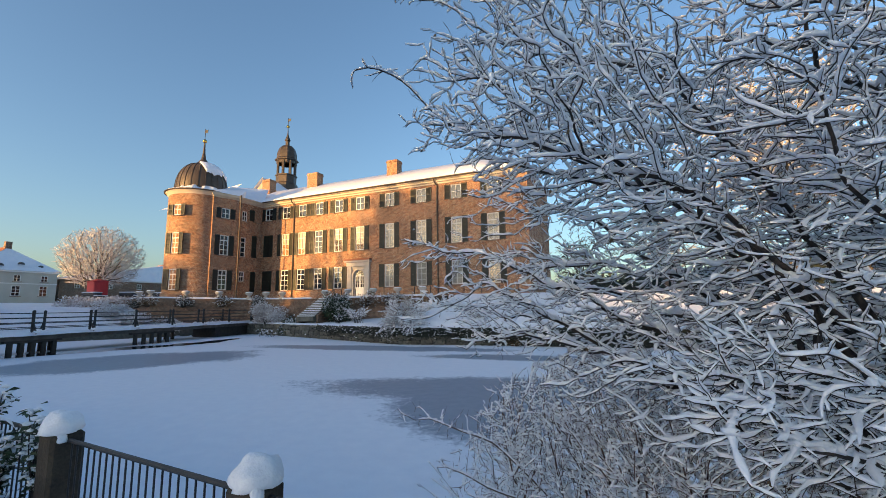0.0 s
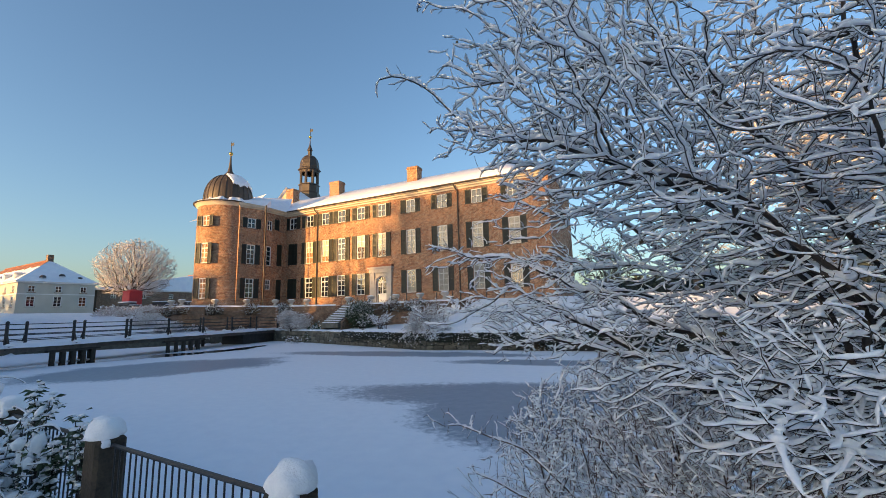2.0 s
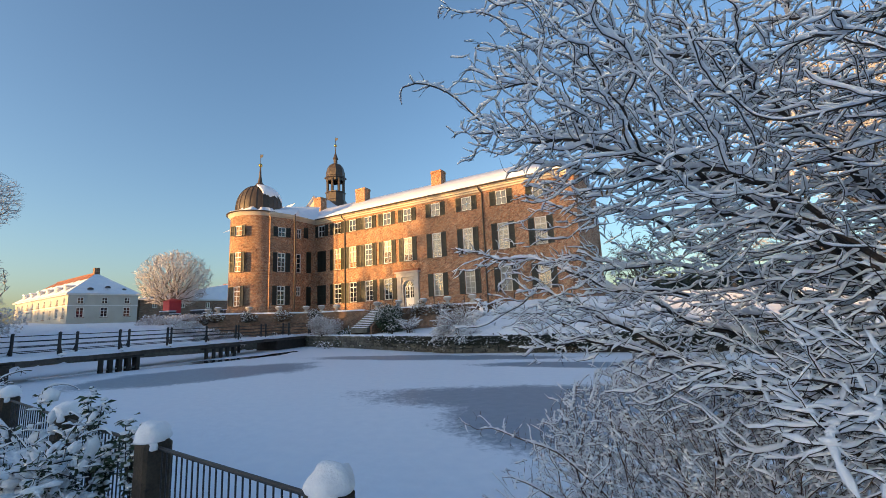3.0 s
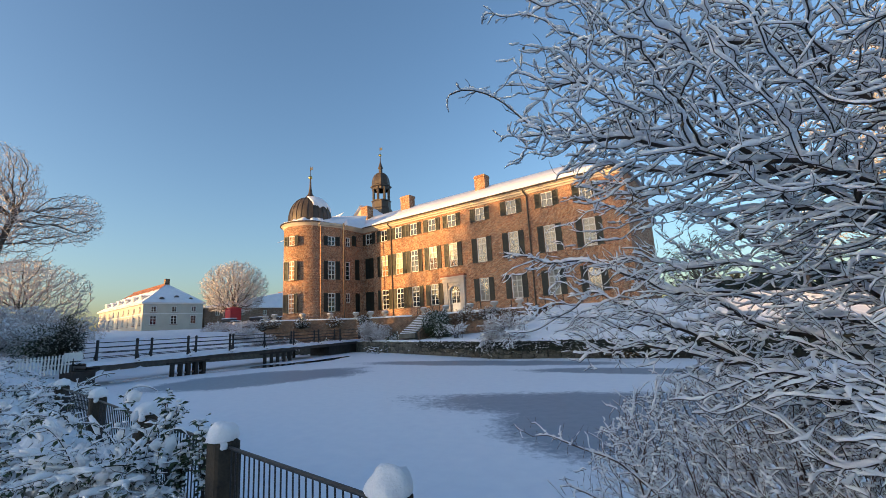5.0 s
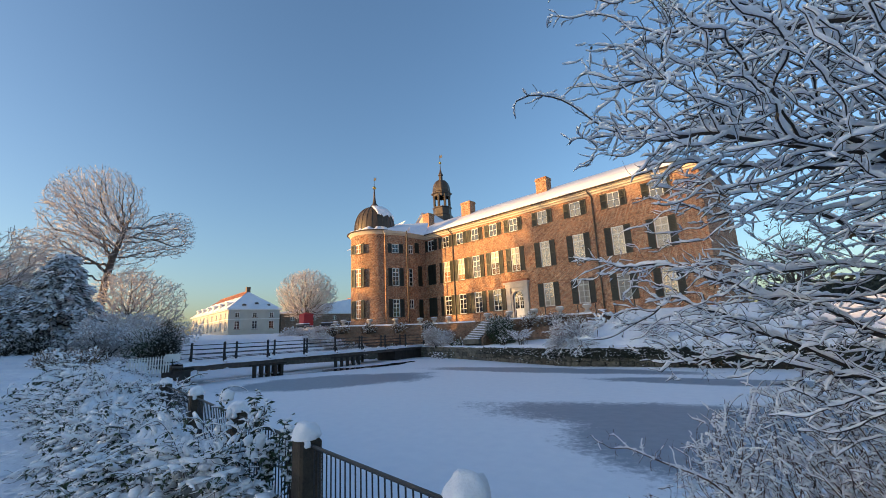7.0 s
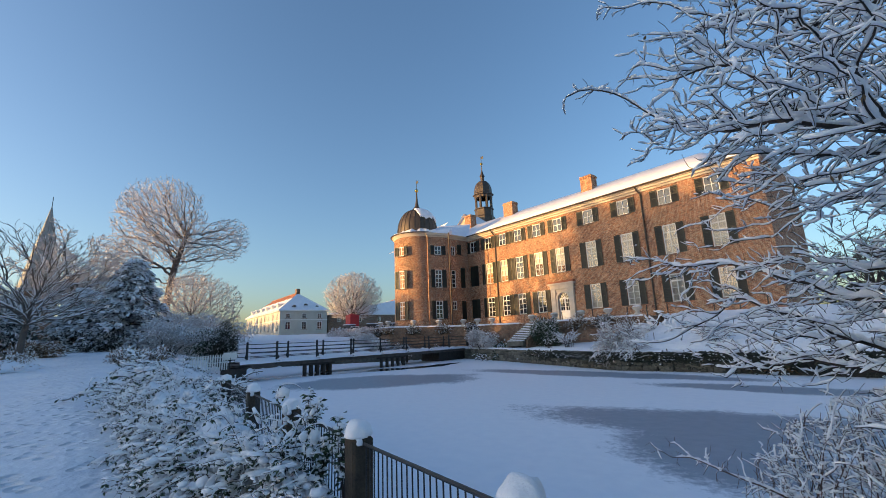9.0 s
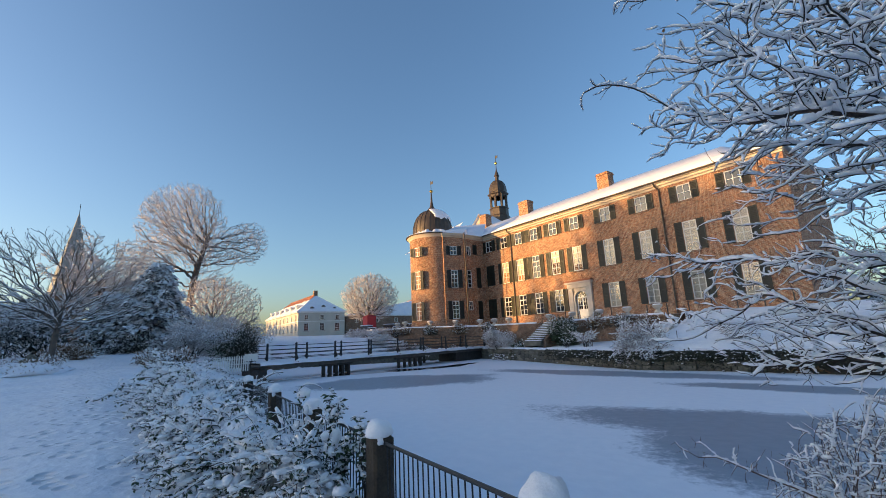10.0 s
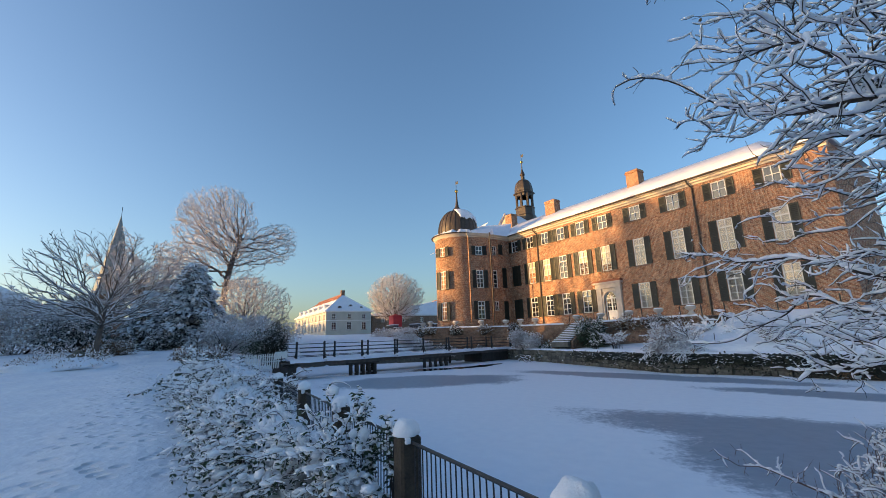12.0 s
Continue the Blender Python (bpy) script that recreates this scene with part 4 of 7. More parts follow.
class Pile:
    """Gathers the points and faces of one mesh."""

    def __init__(self):
        self.v, self.f = [], []

    def rod(self, pts, radii, n=5):
        """A tapered rod along points."""
        base = len(self.v)
        count = len(pts)
        for i in range(count):
            d = (pts[min(i + 1, count - 1)] - pts[max(i - 1, 0)])
            d.normalize()
            s = d.cross(Vector((0, 0, 1))) if abs(d.z) < 0.95 else d.cross(Vector((1, 0, 0)))
            s.normalize()
            u = s.cross(d)
            r = radii[i]
            for k in range(n):
                a = 2 * math.pi * k / n
                self.v.append(pts[i] + s * (r * math.cos(a)) + u * (r * math.sin(a)))
        for i in range(count - 1):
            for k in range(n):
                a, b = base + i * n + k, base + i * n + (k + 1) % n
                self.f.append((a, b, b + n, a + n))
        self.f.append(tuple(base + (count - 1) * n + k for k in range(n)))

    def blade(self, p, d, up, length, width):
        """A small bent leaf or spray: two faces."""
        s = d.cross(up)
        if s.length < 1e-4:
            return
        s.normalize()
        b = len(self.v)
        m = p + d * (length * 0.5)
        drop = up * (length * 0.12)
        self.v += [p, m + s * (width * 0.5) + drop, p + d * length, m - s * (width * 0.5) + drop]
        self.f += [(b, b + 1, b + 2), (b, b + 2, b + 3)]

    def lump(self, c, rx, ry, rz):
        """A soft clot of snow."""
        b = len(self.v)
        n = 5
        turn = rng.random() * 6
        for z, r in ((-0.3, 0.8), (0.45, 0.95)):
            for k in range(n):
                a = turn + 2 * math.pi * k / n
                q = r * rng.uniform(0.85, 1.15)
                self.v.append(c + Vector((rx * q * math.cos(a), ry * q * math.sin(a), rz * z)))
        self.v.append(c + Vector((0, 0, rz)))
        for k in range(n):
            self.f.append((b + k, b + (k + 1) % n, b + n + (k + 1) % n, b + n + k))
            self.f.append((b + n + k, b + n + (k + 1) % n, b + 2 * n))
        self.f.append(tuple(b + k for k in range(n))[::-1])

    def build(self, name, mat, parent=None, label="", smooth=True, kind=""):
        ob = tris_mesh(name, self.v, self.f, mat, parent, label, smooth)
        if kind:
            ob["kind"] = kind
        return ob


def snow_on(pile, pts, radii, amount=1.0, base=0.012, n=6, lumpy=0.0):
    """Snow along the upper side of a branch, in broken lengths of uneven thickness."""
    run, rad = [], []
    off = rng.random() * 100
    for i, p in enumerate(pts):
        d = pts[min(i + 1, len(pts) - 1)] - pts[max(i - 1, 0)]
        flat = math.sqrt(max(0.0, 1 - (d.z / max(d.length, 1e-6)) ** 2))
        k = 0.5 + 0.9 * noise.noise((off + p.x * 6, p.y * 6, p.z * 6)) + lumpy * noise.noise((off + p.x * 27, p.y * 27, p.z * 27))
        s = amount * (base + 0.62 * min(radii[i], 0.6 * base + 0.35 * radii[i])) * (0.35 + 0.65 * flat) * (0.7 + 0.7 * k)
        if lumpy:
            s *= rng.uniform(1 - 0.5 * lumpy, 1 + 0.5 * lumpy)
        if k < 0.08 + 0.18 * lumpy or flat < 0.28:
            s = 0
        if s > 0.002:
            run.append(p + Vector((rng.gauss(0, 0.22) * s * lumpy, rng.gauss(0, 0.22) * s * lumpy, radii[i] * (0.75 + 0.2 * lumpy) + s * (0.72 + 0.1 * lumpy))))
            rad.append(s)
        elif run:
            if len(run) > 1:
                pile.rod(run, [rad[0] * 0.4] + rad[1:-1] + [rad[-1] * 0.4], n)
            run, rad = [], []
    if len(run) > 1:
        pile.rod(run, [rad[0] * 0.5] + rad[1:-1] + [rad[-1] * 0.4], n)


def wander(p, d, length, steps, bend, lift):
    """A slightly crooked line."""
    pts = [p.copy()]
    d = d.normalized()
    for _ in range(steps):
        d = (d + Vector((rng.gauss(0, bend), rng.gauss(0, bend), rng.gauss(0, bend) + lift))).normalized()
        p = p + d * (length / steps)
        pts.append(p.copy())
    return pts


def taper(r0, r1, n):
    return [r0 + (r1 - r0) * (i / (n - 1)) for i in range(n)]


def side_way(d, spread, flat):
    """A direction that leaves d sideways, mostly in the level."""
    d = d.normalized()
    s = d.cross(Vector((0, 0, 1)))
    if s.length < 0.1:
        s = Vector((rng.gauss(0, 1), rng.gauss(0, 1), 0))
    s.normalize()
    u = s.cross(d)
    a = rng.choice((-1, 1)) * rng.uniform(0.75, 1.25) * spread
    out = d * math.cos(a) + s * math.sin(a) + u * rng.gauss(0, flat)
    return out.normalized()


def refine(pts, step):
    """The same line with points every step metres, and a little crooked."""
    out = []
    off = rng.random() * 50
    for a, b in zip(pts, pts[1:]):
        n = max(1, int((b - a).length / step))
        for k in range(n):
            q = a.lerp(b, k / n)
            w = Vector((noise.noise(q * 3 + Vector((off, 0, 0))), noise.noise(q * 3 + Vector((0, off, 0))), noise.noise(q * 3 + Vector((0, 0, off)))))
            g = q * 1.1 + Vector((off, 7, 3))
            v = Vector((noise.noise(g), noise.noise(g + Vector((31, 0, 0))), noise.noise(g + Vector((0, 47, 0)))))
            out.append(q + w * 0.032 + v * 0.15 * min(1.0, len(out) * step))
    out.append(pts[-1])
    return out


def ramify(wood, snow, pts, r0, r1, level, P, thin=None):
    """A branch with its snow, and the branches on it down to the last twigs. Wood below the level 'thin' goes to a second pile."""
    if level == 0 and P["fine"]:
        pts = refine(pts, P["fine"])
    radii = [r1 + (r0 - r1) * (1 - i / (len(pts) - 1)) ** P["drop"] for i in range(len(pts))]
    pile = thin if (thin is not None and level >= P["thin_from"]) else wood
    pile.rod(pts, radii, P["sides"][level])
    if snow is not None:
        load = P["load"][level] if "load" in P else 1.0
        if load and not (level > 1 and rng.random() < P.get("shaken", 0.0)):
            snow_on(snow, pts, radii, P["snow"] * load, P["snow_base"], max(4, P["snow_sides"] - level), P.get("lumpy", 0.0))
    if level + 1 >= P["levels"]:
        return
    length = sum((b - a).length for a, b in zip(pts, pts[1:]))
    gap = P["gap"][level]
    x = length * P["bare"][level]
    while x < length * 0.97:
        k = x / length * (len(pts) - 1)
        i = min(int(k), len(pts) - 2)
        p = pts[i].lerp(pts[i + 1], k - i)
        d = pts[i + 1] - pts[i]
        rest = length - x
        L = (P["ratio"][level] * rest + P["plus"][level] * (0.3 + 0.7 * min(1.0, 1.6 * rest / length))) * rng.uniform(0.55, 1.15)
        w = side_way(d, P["spread"][level], P["flat"])
        w.z += P["raise"][level]
        steps = P["steps"][level + 1]
        q = wander(p, w, L, steps, P["bend"], P["lift"])
        rr = max(P["least"], min(radii[i] * 0.7, P["least"] + L * P["thick"]))
        ramify(wood, snow, q, rr, max(P["least"] * 0.7, rr * 0.35), level + 1, P, thin)
        x += gap * rng.uniform(0.6, 1.4)


def bezier(a, b, c, d, n):
    out = []
    for i in range(n):
        t = i / (n - 1)
        s = 1 - t
        out.append(a * s ** 3 + b * (3 * s * s * t) + c * (3 * s * t * t) + d * t ** 3)
    return out


# ---- wood that grows towards points in the air, with snow settled on it ----
def grow(limbs, goals, step, reach, kill, seed, keep=0.45, away=None, wild=0.25, rounds=90, level=1.0, back=-0.35):
    """Limbs (lists of points) that branch out towards all the goals near them, and away from a centre. Gives the places and the parent of each node."""
    rs = np.random.RandomState(seed)
    P, parent = [], []
    for line in limbs:
        for i, p in enumerate(line):
            parent.append(len(P) - 1 if i else -1)
            P.append(np.array(p))
    first = len(P)
    P = np.array(P)
    parent = list(parent)
    goals = np.array(goals)
    best = np.full(len(goals), 1e9)
    who = np.zeros(len(goals), int)

    def meet(lo):
        g2 = (goals ** 2).sum(1)[:, None]
        for c in range(lo, len(P), 1500):
            q = P[c:c + 1500]
            d = g2 + (q ** 2).sum(1)[None, :] - 2 * goals @ q.T
            j = d.argmin(1)
            dd = np.sqrt(np.maximum(d[np.arange(len(goals)), j], 0))
            hit = dd < best
            best[hit], who[hit] = dd[hit], j[hit] + c

    meet(0)
    centre, push, rise, tall = (np.array(away[0], float), *away[1:]) if away else (P[0], 0.0, 0.0, 1.0)
    grown = {}
    for _ in range(rounds):
        live = (best < reach) & (best > kill)
        if not live.any():
            break
        ids, inv = np.unique(who[live], return_inverse=True)
        way = goals[live] - P[who[live]]
        way /= np.linalg.norm(way, axis=1)[:, None]
        up = np.array(parent)[ids]
        head = np.where(up[:, None] >= 0, P[ids] - P[up], 0.0)
        head /= np.maximum(np.linalg.norm(head, axis=1), 1e-6)[:, None]
        fore = (way * head[inv]).sum(1) > back
        if push:
            out = P[ids] - centre
            out /= np.linalg.norm(out, axis=1)[:, None]
            fore &= (way * out[inv]).sum(1) > back - 0.1
        total = np.zeros((len(ids), 3))
        np.add.at(total, inv[fore], way[fore])
        served = np.bincount(inv[fore], minlength=len(ids)) > 0
        total /= np.maximum(np.linalg.norm(total, axis=1), 1e-6)[:, None]
        fresh = []
        for k, i in enumerate(ids):
            if not served[k] or grown.get(i, 0) >= 3:
                continue
            grown[i] = grown.get(i, 0) + 1
            j = parent[i]
            ahead = P[i] - P[j] if j >= 0 else total[k]
            d = total[k] + keep * ahead / max(np.linalg.norm(ahead), 1e-6) + rs.normal(0, wild, 3)
            out = P[i] - centre
            out[2] *= tall
            d += push * out / max(np.linalg.norm(out), 1e-6)
            d[2] = (d[2] + rise) * level
            fresh.append(P[i] + d / np.linalg.norm(d) * step)
            parent.append(int(i))
        if not fresh:
            break
        lo = len(P)
        P = np.vstack([P, np.array(fresh)])
        meet(lo)
        keep_goals = best > kill
        goals, best, who = goals[keep_goals], best[keep_goals], who[keep_goals]
        if not len(goals):
            break
    return P, parent, first


def chains(P, parent, least, power):
    """The nodes as unbroken lines, thickest child first, with their radii."""
    n = len(P)
    kids = [[] for _ in range(n)]
    for i, p in enumerate(parent):
        if p >= 0:
            kids[p].append(i)
    tips = np.zeros(n)
    for i in range(n - 1, -1, -1):
        if not kids[i]:
            tips[i] = 1
        if parent[i] >= 0:
            tips[parent[i]] += tips[i]
    radius = least * tips ** power
    out = []
    starts = [i for i in range(n) if parent[i] < 0]
    while starts:
        i = starts.pop()
        line = [parent[i], i] if parent[i] >= 0 else [i]
        while kids[i]:
            ks = sorted(kids[i], key=lambda c: -tips[c])
            starts.extend(ks[1:])
            i = ks[0]
            line.append(i)
        if len(line) > 1:
            out.append(line)
    return out, radius, kids


def settle(pile, pts, radii, seed, base, most, gap=0.1, swell=0.8, n=7):
    """Snow lying along the top of a line: soft, uneven, wider than the wood, missing on steep lengths."""
    run, size = [], []

    def close():
        if len(run) > 2:
            b = len(pile.v)
            for q, (p, s, side) in enumerate(zip(run, size, sides)):
                e = 0.35 if q in (0, len(run) - 1) else 1.0
                for k in range(n):
                    a = 2 * math.pi * k / n
                    u = math.sin(a)
                    pile.v.append(p + side * (s * e * 0.95 * math.cos(a)) + Vector((0, 0, s * e * (u * 0.95 if u > 0 else u * 0.55))))
            for q in range(len(run) - 1):
                for k in range(n):
                    c, d = b + q * n + k, b + q * n + (k + 1) % n
                    pile.f.append((c, d, d + n, c + n))
            pile.f.append(tuple(b + k for k in range(n))[::-1])
            pile.f.append(tuple(b + (len(run) - 1) * n + k for k in range(n)))

    sides = []
    for i, p in enumerate(pts):
        d = (pts[min(i + 1, len(pts) - 1)] - pts[max(i - 1, 0)]).normalized()
        flat = math.sqrt(max(0.0, 1 - d.z * d.z))
        k = noise.noise((p.x * 9 + seed, p.y * 9, p.z * 9))
        g = noise.noise((p.x * 43, p.y * 43 + seed, p.z * 43))
        h = max(0.0, noise.noise((p.x * 2.6, p.y * 2.6, p.z * 2.6 + 5)))
        r = radii[i]
        s = rng.uniform(0.5, 1.45) * min(most, base + 0.85 * r) * (0.45 + 0.55 * flat) * (1.0 + 0.5 * k + 0.3 * g) * (1 + swell * h * min(1.0, r / 0.004))
        if flat < 0.42 or k + 0.3 * g < -0.62 + gap * 2.2 - 0.15:
            close()
            run, size, sides = [], [], []
            continue
        side = d.cross(Vector((0, 0, 1))).normalized()
        run.append(p + Vector((0, 0, r * 0.9 + s * 0.50)) + side * (0.4 * s * g))
        size.append(s)
        sides.append(side)
    close()


def leafless(P, parent, first, wood, snow, seed, least, power, base, most, floor_radius=None, spurs=0.4, spur_len=0.06, gap=0.1, swell=0.8, fine=0.5, bud=0.0, sprigs=0.0):
    """Turns grown nodes into wood and snow."""
    rs = random.Random(seed)
    lines, radius, kids = chains(P, parent, least, power)
    if floor_radius is not None:
        radius[:first] = np.maximum(radius[:first], floor_radius)
    for line in lines:
        pts = [Vector(P[i]) for i in line]
        for _ in range(1):
            pts = [pts[0]] + [pts[i] * 0.6 + (pts[i - 1] + pts[i + 1]) * 0.2 for i in range(1, len(pts) - 1)] + [pts[-1]]
        rad = [radius[i] for i in line]
        if parent[line[1]] == line[0] and len(rad) > 1 and rad[0] > rad[1] * 1.3:
            rad[0] = rad[1] * 1.15
        wood.rod(pts, rad, 6 if rad[0] > 0.010 else 4 if rad[0] > 0.006 else 3)
        # finer points, so that the snow can be uneven
        q, qr = [], []
        for i in range(len(pts) - 1):
            m = max(1, int((pts[i + 1] - pts[i]).length / (fine * 0.045) + 0.5))
            for k in range(m):
                q.append(pts[i].lerp(pts[i + 1], k / m))
                qr.append(rad[i] + (rad[i + 1] - rad[i]) * k / m)
        q.append(pts[-1])
        qr.append(rad[-1])
        settle(snow, q, qr, rs.random() * 90, base, most, gap, swell, 6 if rad[0] > 0.006 else 5)
        for i in range(1, len(pts)):
            if rad[i] < 0.006 and rs.random() < spurs:
                d = (pts[i] - pts[i - 1]).normalized()
                w = (d * rs.uniform(0.2, 1.0) + Vector((rs.gauss(0, 0.7), rs.gauss(0, 0.7), rs.gauss(0.1, 0.6)))).normalized()
                L = spur_len * rs.uniform(0.4, 1.3)
                wood.rod([pts[i], pts[i] + w * L], [least * 0.9, least * 0.55], 3)
            if rad[i] < 0.007 and rs.random() < sprigs:
                w = side_way(pts[i] - pts[i - 1], 0.95, 0.45)
                L = spur_len * rs.uniform(0.9, 2.6)
                q = wander(pts[i], w, L, 3, 0.22, 0.03)
                wood.rod(q, taper(least * 1.1, least * 0.6, 4), 3)
                settle(snow, q, [least] * 4, rs.random() * 90, base * 0.8, most, gap + 0.05, 0, 5)
            if len(kids[line[i]]) > 1 and rs.random() < 0.75 and rad[i] < 0.012:
                z = min(most, base + 0.9 * rad[i]) * rs.uniform(1.0, 2.0)
                snow.lump(pts[i] + Vector((0, 0, rad[i] + z * 0.35)), z * rs.uniform(0.9, 1.5), z * rs.uniform(0.9, 1.5), z * 0.8)
        if bud and rs.random() < bud:
            z = base * rs.uniform(0.9, 1.7)
            snow.lump(pts[-1], z * rs.uniform(0.9, 1.3), z * rs.uniform(0.9, 1.3), z * 0.85)


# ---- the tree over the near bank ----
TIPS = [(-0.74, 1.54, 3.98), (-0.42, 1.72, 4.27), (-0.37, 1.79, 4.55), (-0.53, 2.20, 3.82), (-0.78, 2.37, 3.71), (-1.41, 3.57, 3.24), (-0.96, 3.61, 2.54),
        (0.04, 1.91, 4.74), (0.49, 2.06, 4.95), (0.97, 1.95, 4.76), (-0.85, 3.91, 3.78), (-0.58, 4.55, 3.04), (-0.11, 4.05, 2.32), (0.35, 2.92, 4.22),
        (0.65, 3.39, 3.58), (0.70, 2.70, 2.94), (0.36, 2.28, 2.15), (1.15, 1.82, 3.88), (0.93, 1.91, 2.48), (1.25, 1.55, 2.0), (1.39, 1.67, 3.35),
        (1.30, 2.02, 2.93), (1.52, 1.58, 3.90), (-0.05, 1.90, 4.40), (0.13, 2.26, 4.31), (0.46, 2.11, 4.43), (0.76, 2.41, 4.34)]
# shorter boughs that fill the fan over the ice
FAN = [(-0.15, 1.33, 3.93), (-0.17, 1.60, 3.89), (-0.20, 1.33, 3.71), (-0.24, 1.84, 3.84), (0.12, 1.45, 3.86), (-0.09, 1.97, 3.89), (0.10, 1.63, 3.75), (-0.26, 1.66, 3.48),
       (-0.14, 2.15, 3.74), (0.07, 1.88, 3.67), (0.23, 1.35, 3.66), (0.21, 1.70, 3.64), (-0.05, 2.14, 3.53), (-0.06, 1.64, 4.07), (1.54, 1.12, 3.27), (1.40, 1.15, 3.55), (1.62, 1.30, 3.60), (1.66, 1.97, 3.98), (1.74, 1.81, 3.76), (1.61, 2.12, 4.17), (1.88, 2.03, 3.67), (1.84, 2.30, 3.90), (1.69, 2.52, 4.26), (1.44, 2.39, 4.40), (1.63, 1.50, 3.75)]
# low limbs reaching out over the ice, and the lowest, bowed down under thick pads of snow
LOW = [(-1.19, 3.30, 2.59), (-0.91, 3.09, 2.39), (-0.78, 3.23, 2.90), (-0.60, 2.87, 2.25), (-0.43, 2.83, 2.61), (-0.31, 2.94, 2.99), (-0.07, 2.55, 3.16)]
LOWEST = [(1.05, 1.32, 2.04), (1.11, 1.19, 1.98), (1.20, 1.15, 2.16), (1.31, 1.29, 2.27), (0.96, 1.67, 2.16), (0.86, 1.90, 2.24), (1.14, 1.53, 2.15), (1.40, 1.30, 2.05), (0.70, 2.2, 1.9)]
near_tree = thing("snowy_tree", "bare many-stemmed tree, every twig thickly loaded with fresh snow", "tree", (2.5, 2.7, 0.9))
near_tree.matrix_basis = Matrix()
wood, snow, dry = Pile(), Pile(), Pile()
ROOT = Vector((2.45, 2.75, 0.75))


def bough(tip, foot, arch, level_end, drop, count=16):
    """The crooked line of a limb from its foot to its tip."""
    a = ROOT + Vector((rng.uniform(*foot[0]), rng.uniform(*foot[1]), foot[2]))
    way = tip - a
    level = Vector((way.x, way.y, 0)).normalized()
    line = refine(bezier(a, a + way * 0.30 + Vector((0, 0, arch + 0.10 * way.z)), tip - level * (level_end * way.length) - Vector((0, 0, drop * way.z)), tip, count), 0.045)
    off = Vector((rng.random() * 40, 3, 7))
    for i, p in enumerate(line):
        k = min(1.0, i * 0.045 / 0.5)
        for f, amp in ((1.3, 0.22), (3.6, 0.075)):
            g = p * f + off
            line[i] = line[i] + Vector((noise.noise(g), noise.noise(g + Vector((19, 0, 0))), noise.noise(g + Vector((0, 23, 0))))) * (amp * k)
    return line


rng.seed(17)
boughs, goals = [], []
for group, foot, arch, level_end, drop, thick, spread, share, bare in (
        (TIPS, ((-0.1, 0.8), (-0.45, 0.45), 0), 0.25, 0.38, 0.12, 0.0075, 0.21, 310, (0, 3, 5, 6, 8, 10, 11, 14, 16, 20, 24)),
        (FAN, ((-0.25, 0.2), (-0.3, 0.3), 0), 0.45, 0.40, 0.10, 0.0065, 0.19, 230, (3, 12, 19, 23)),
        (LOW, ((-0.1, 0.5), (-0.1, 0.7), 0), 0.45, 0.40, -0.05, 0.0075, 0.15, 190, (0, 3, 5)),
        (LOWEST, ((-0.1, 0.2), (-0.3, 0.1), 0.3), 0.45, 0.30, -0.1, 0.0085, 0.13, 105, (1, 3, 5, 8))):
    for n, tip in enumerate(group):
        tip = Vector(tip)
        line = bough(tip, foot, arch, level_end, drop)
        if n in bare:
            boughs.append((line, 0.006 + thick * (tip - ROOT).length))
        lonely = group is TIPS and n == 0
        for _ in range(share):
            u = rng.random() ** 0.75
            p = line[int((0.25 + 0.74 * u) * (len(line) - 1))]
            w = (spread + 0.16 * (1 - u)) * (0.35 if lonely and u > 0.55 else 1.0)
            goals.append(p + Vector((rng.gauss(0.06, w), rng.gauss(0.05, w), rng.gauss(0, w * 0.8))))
# limbs further back, that close the crown
for i in range(11):
    a = ROOT + Vector((rng.uniform(0.2, 1.2), rng.uniform(0.3, 1.6), 0))
    tip = Vector((rng.uniform(0.1, 2.4), rng.uniform(2.9, 4.6), rng.uniform(1.9, 5.2)))
    way = tip - a
    line = refine(bezier(a, a + way * 0.3 + Vector((0.1, 0, 0.5)), tip - Vector((-0.4, 0, 0.2)), tip, 14), 0.05)
    if i % 2:
        boughs.append((line, 0.024))
    for _ in range(330):
        p = line[int(rng.uniform(0.2, 1) * (len(line) - 1))]
        goals.append(p + Vector((rng.gauss(0, 0.3), rng.gauss(0, 0.3), rng.gauss(0, 0.3))))
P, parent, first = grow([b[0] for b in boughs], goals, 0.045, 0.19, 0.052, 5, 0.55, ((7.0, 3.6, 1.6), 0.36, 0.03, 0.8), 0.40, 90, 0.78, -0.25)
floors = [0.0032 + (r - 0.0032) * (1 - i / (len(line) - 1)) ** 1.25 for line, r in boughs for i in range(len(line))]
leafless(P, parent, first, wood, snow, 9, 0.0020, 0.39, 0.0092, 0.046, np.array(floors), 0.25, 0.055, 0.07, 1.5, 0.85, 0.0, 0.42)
for i in range(0, len(P), 61):
    if P[i][2] > 1.8 and rng.random() < 0.4:
        for _ in range(rng.randrange(1, 4)):
            d = Vector((rng.gauss(0, 0.5), rng.gauss(0, 0.5), rng.gauss(-0.8, 0.4))).normalized()
            dry.blade(Vector(P[i]), d, Vector((rng.gauss(0, 1), rng.gauss(0, 1), 0.2)).normalized(), rng.uniform(0.03, 0.055), rng.uniform(0.008, 0.016))
wood.build("trunk", BARK, near_tree, "dark wet stems and twigs")
snow.build("snow", SNOW_CLUMP, near_tree, "thick soft snow along the branches")
dry.build("dry_leaf", LEAF_BROWN, near_tree, "withered brown leaf scraps", False)["kind"] = "stuff"

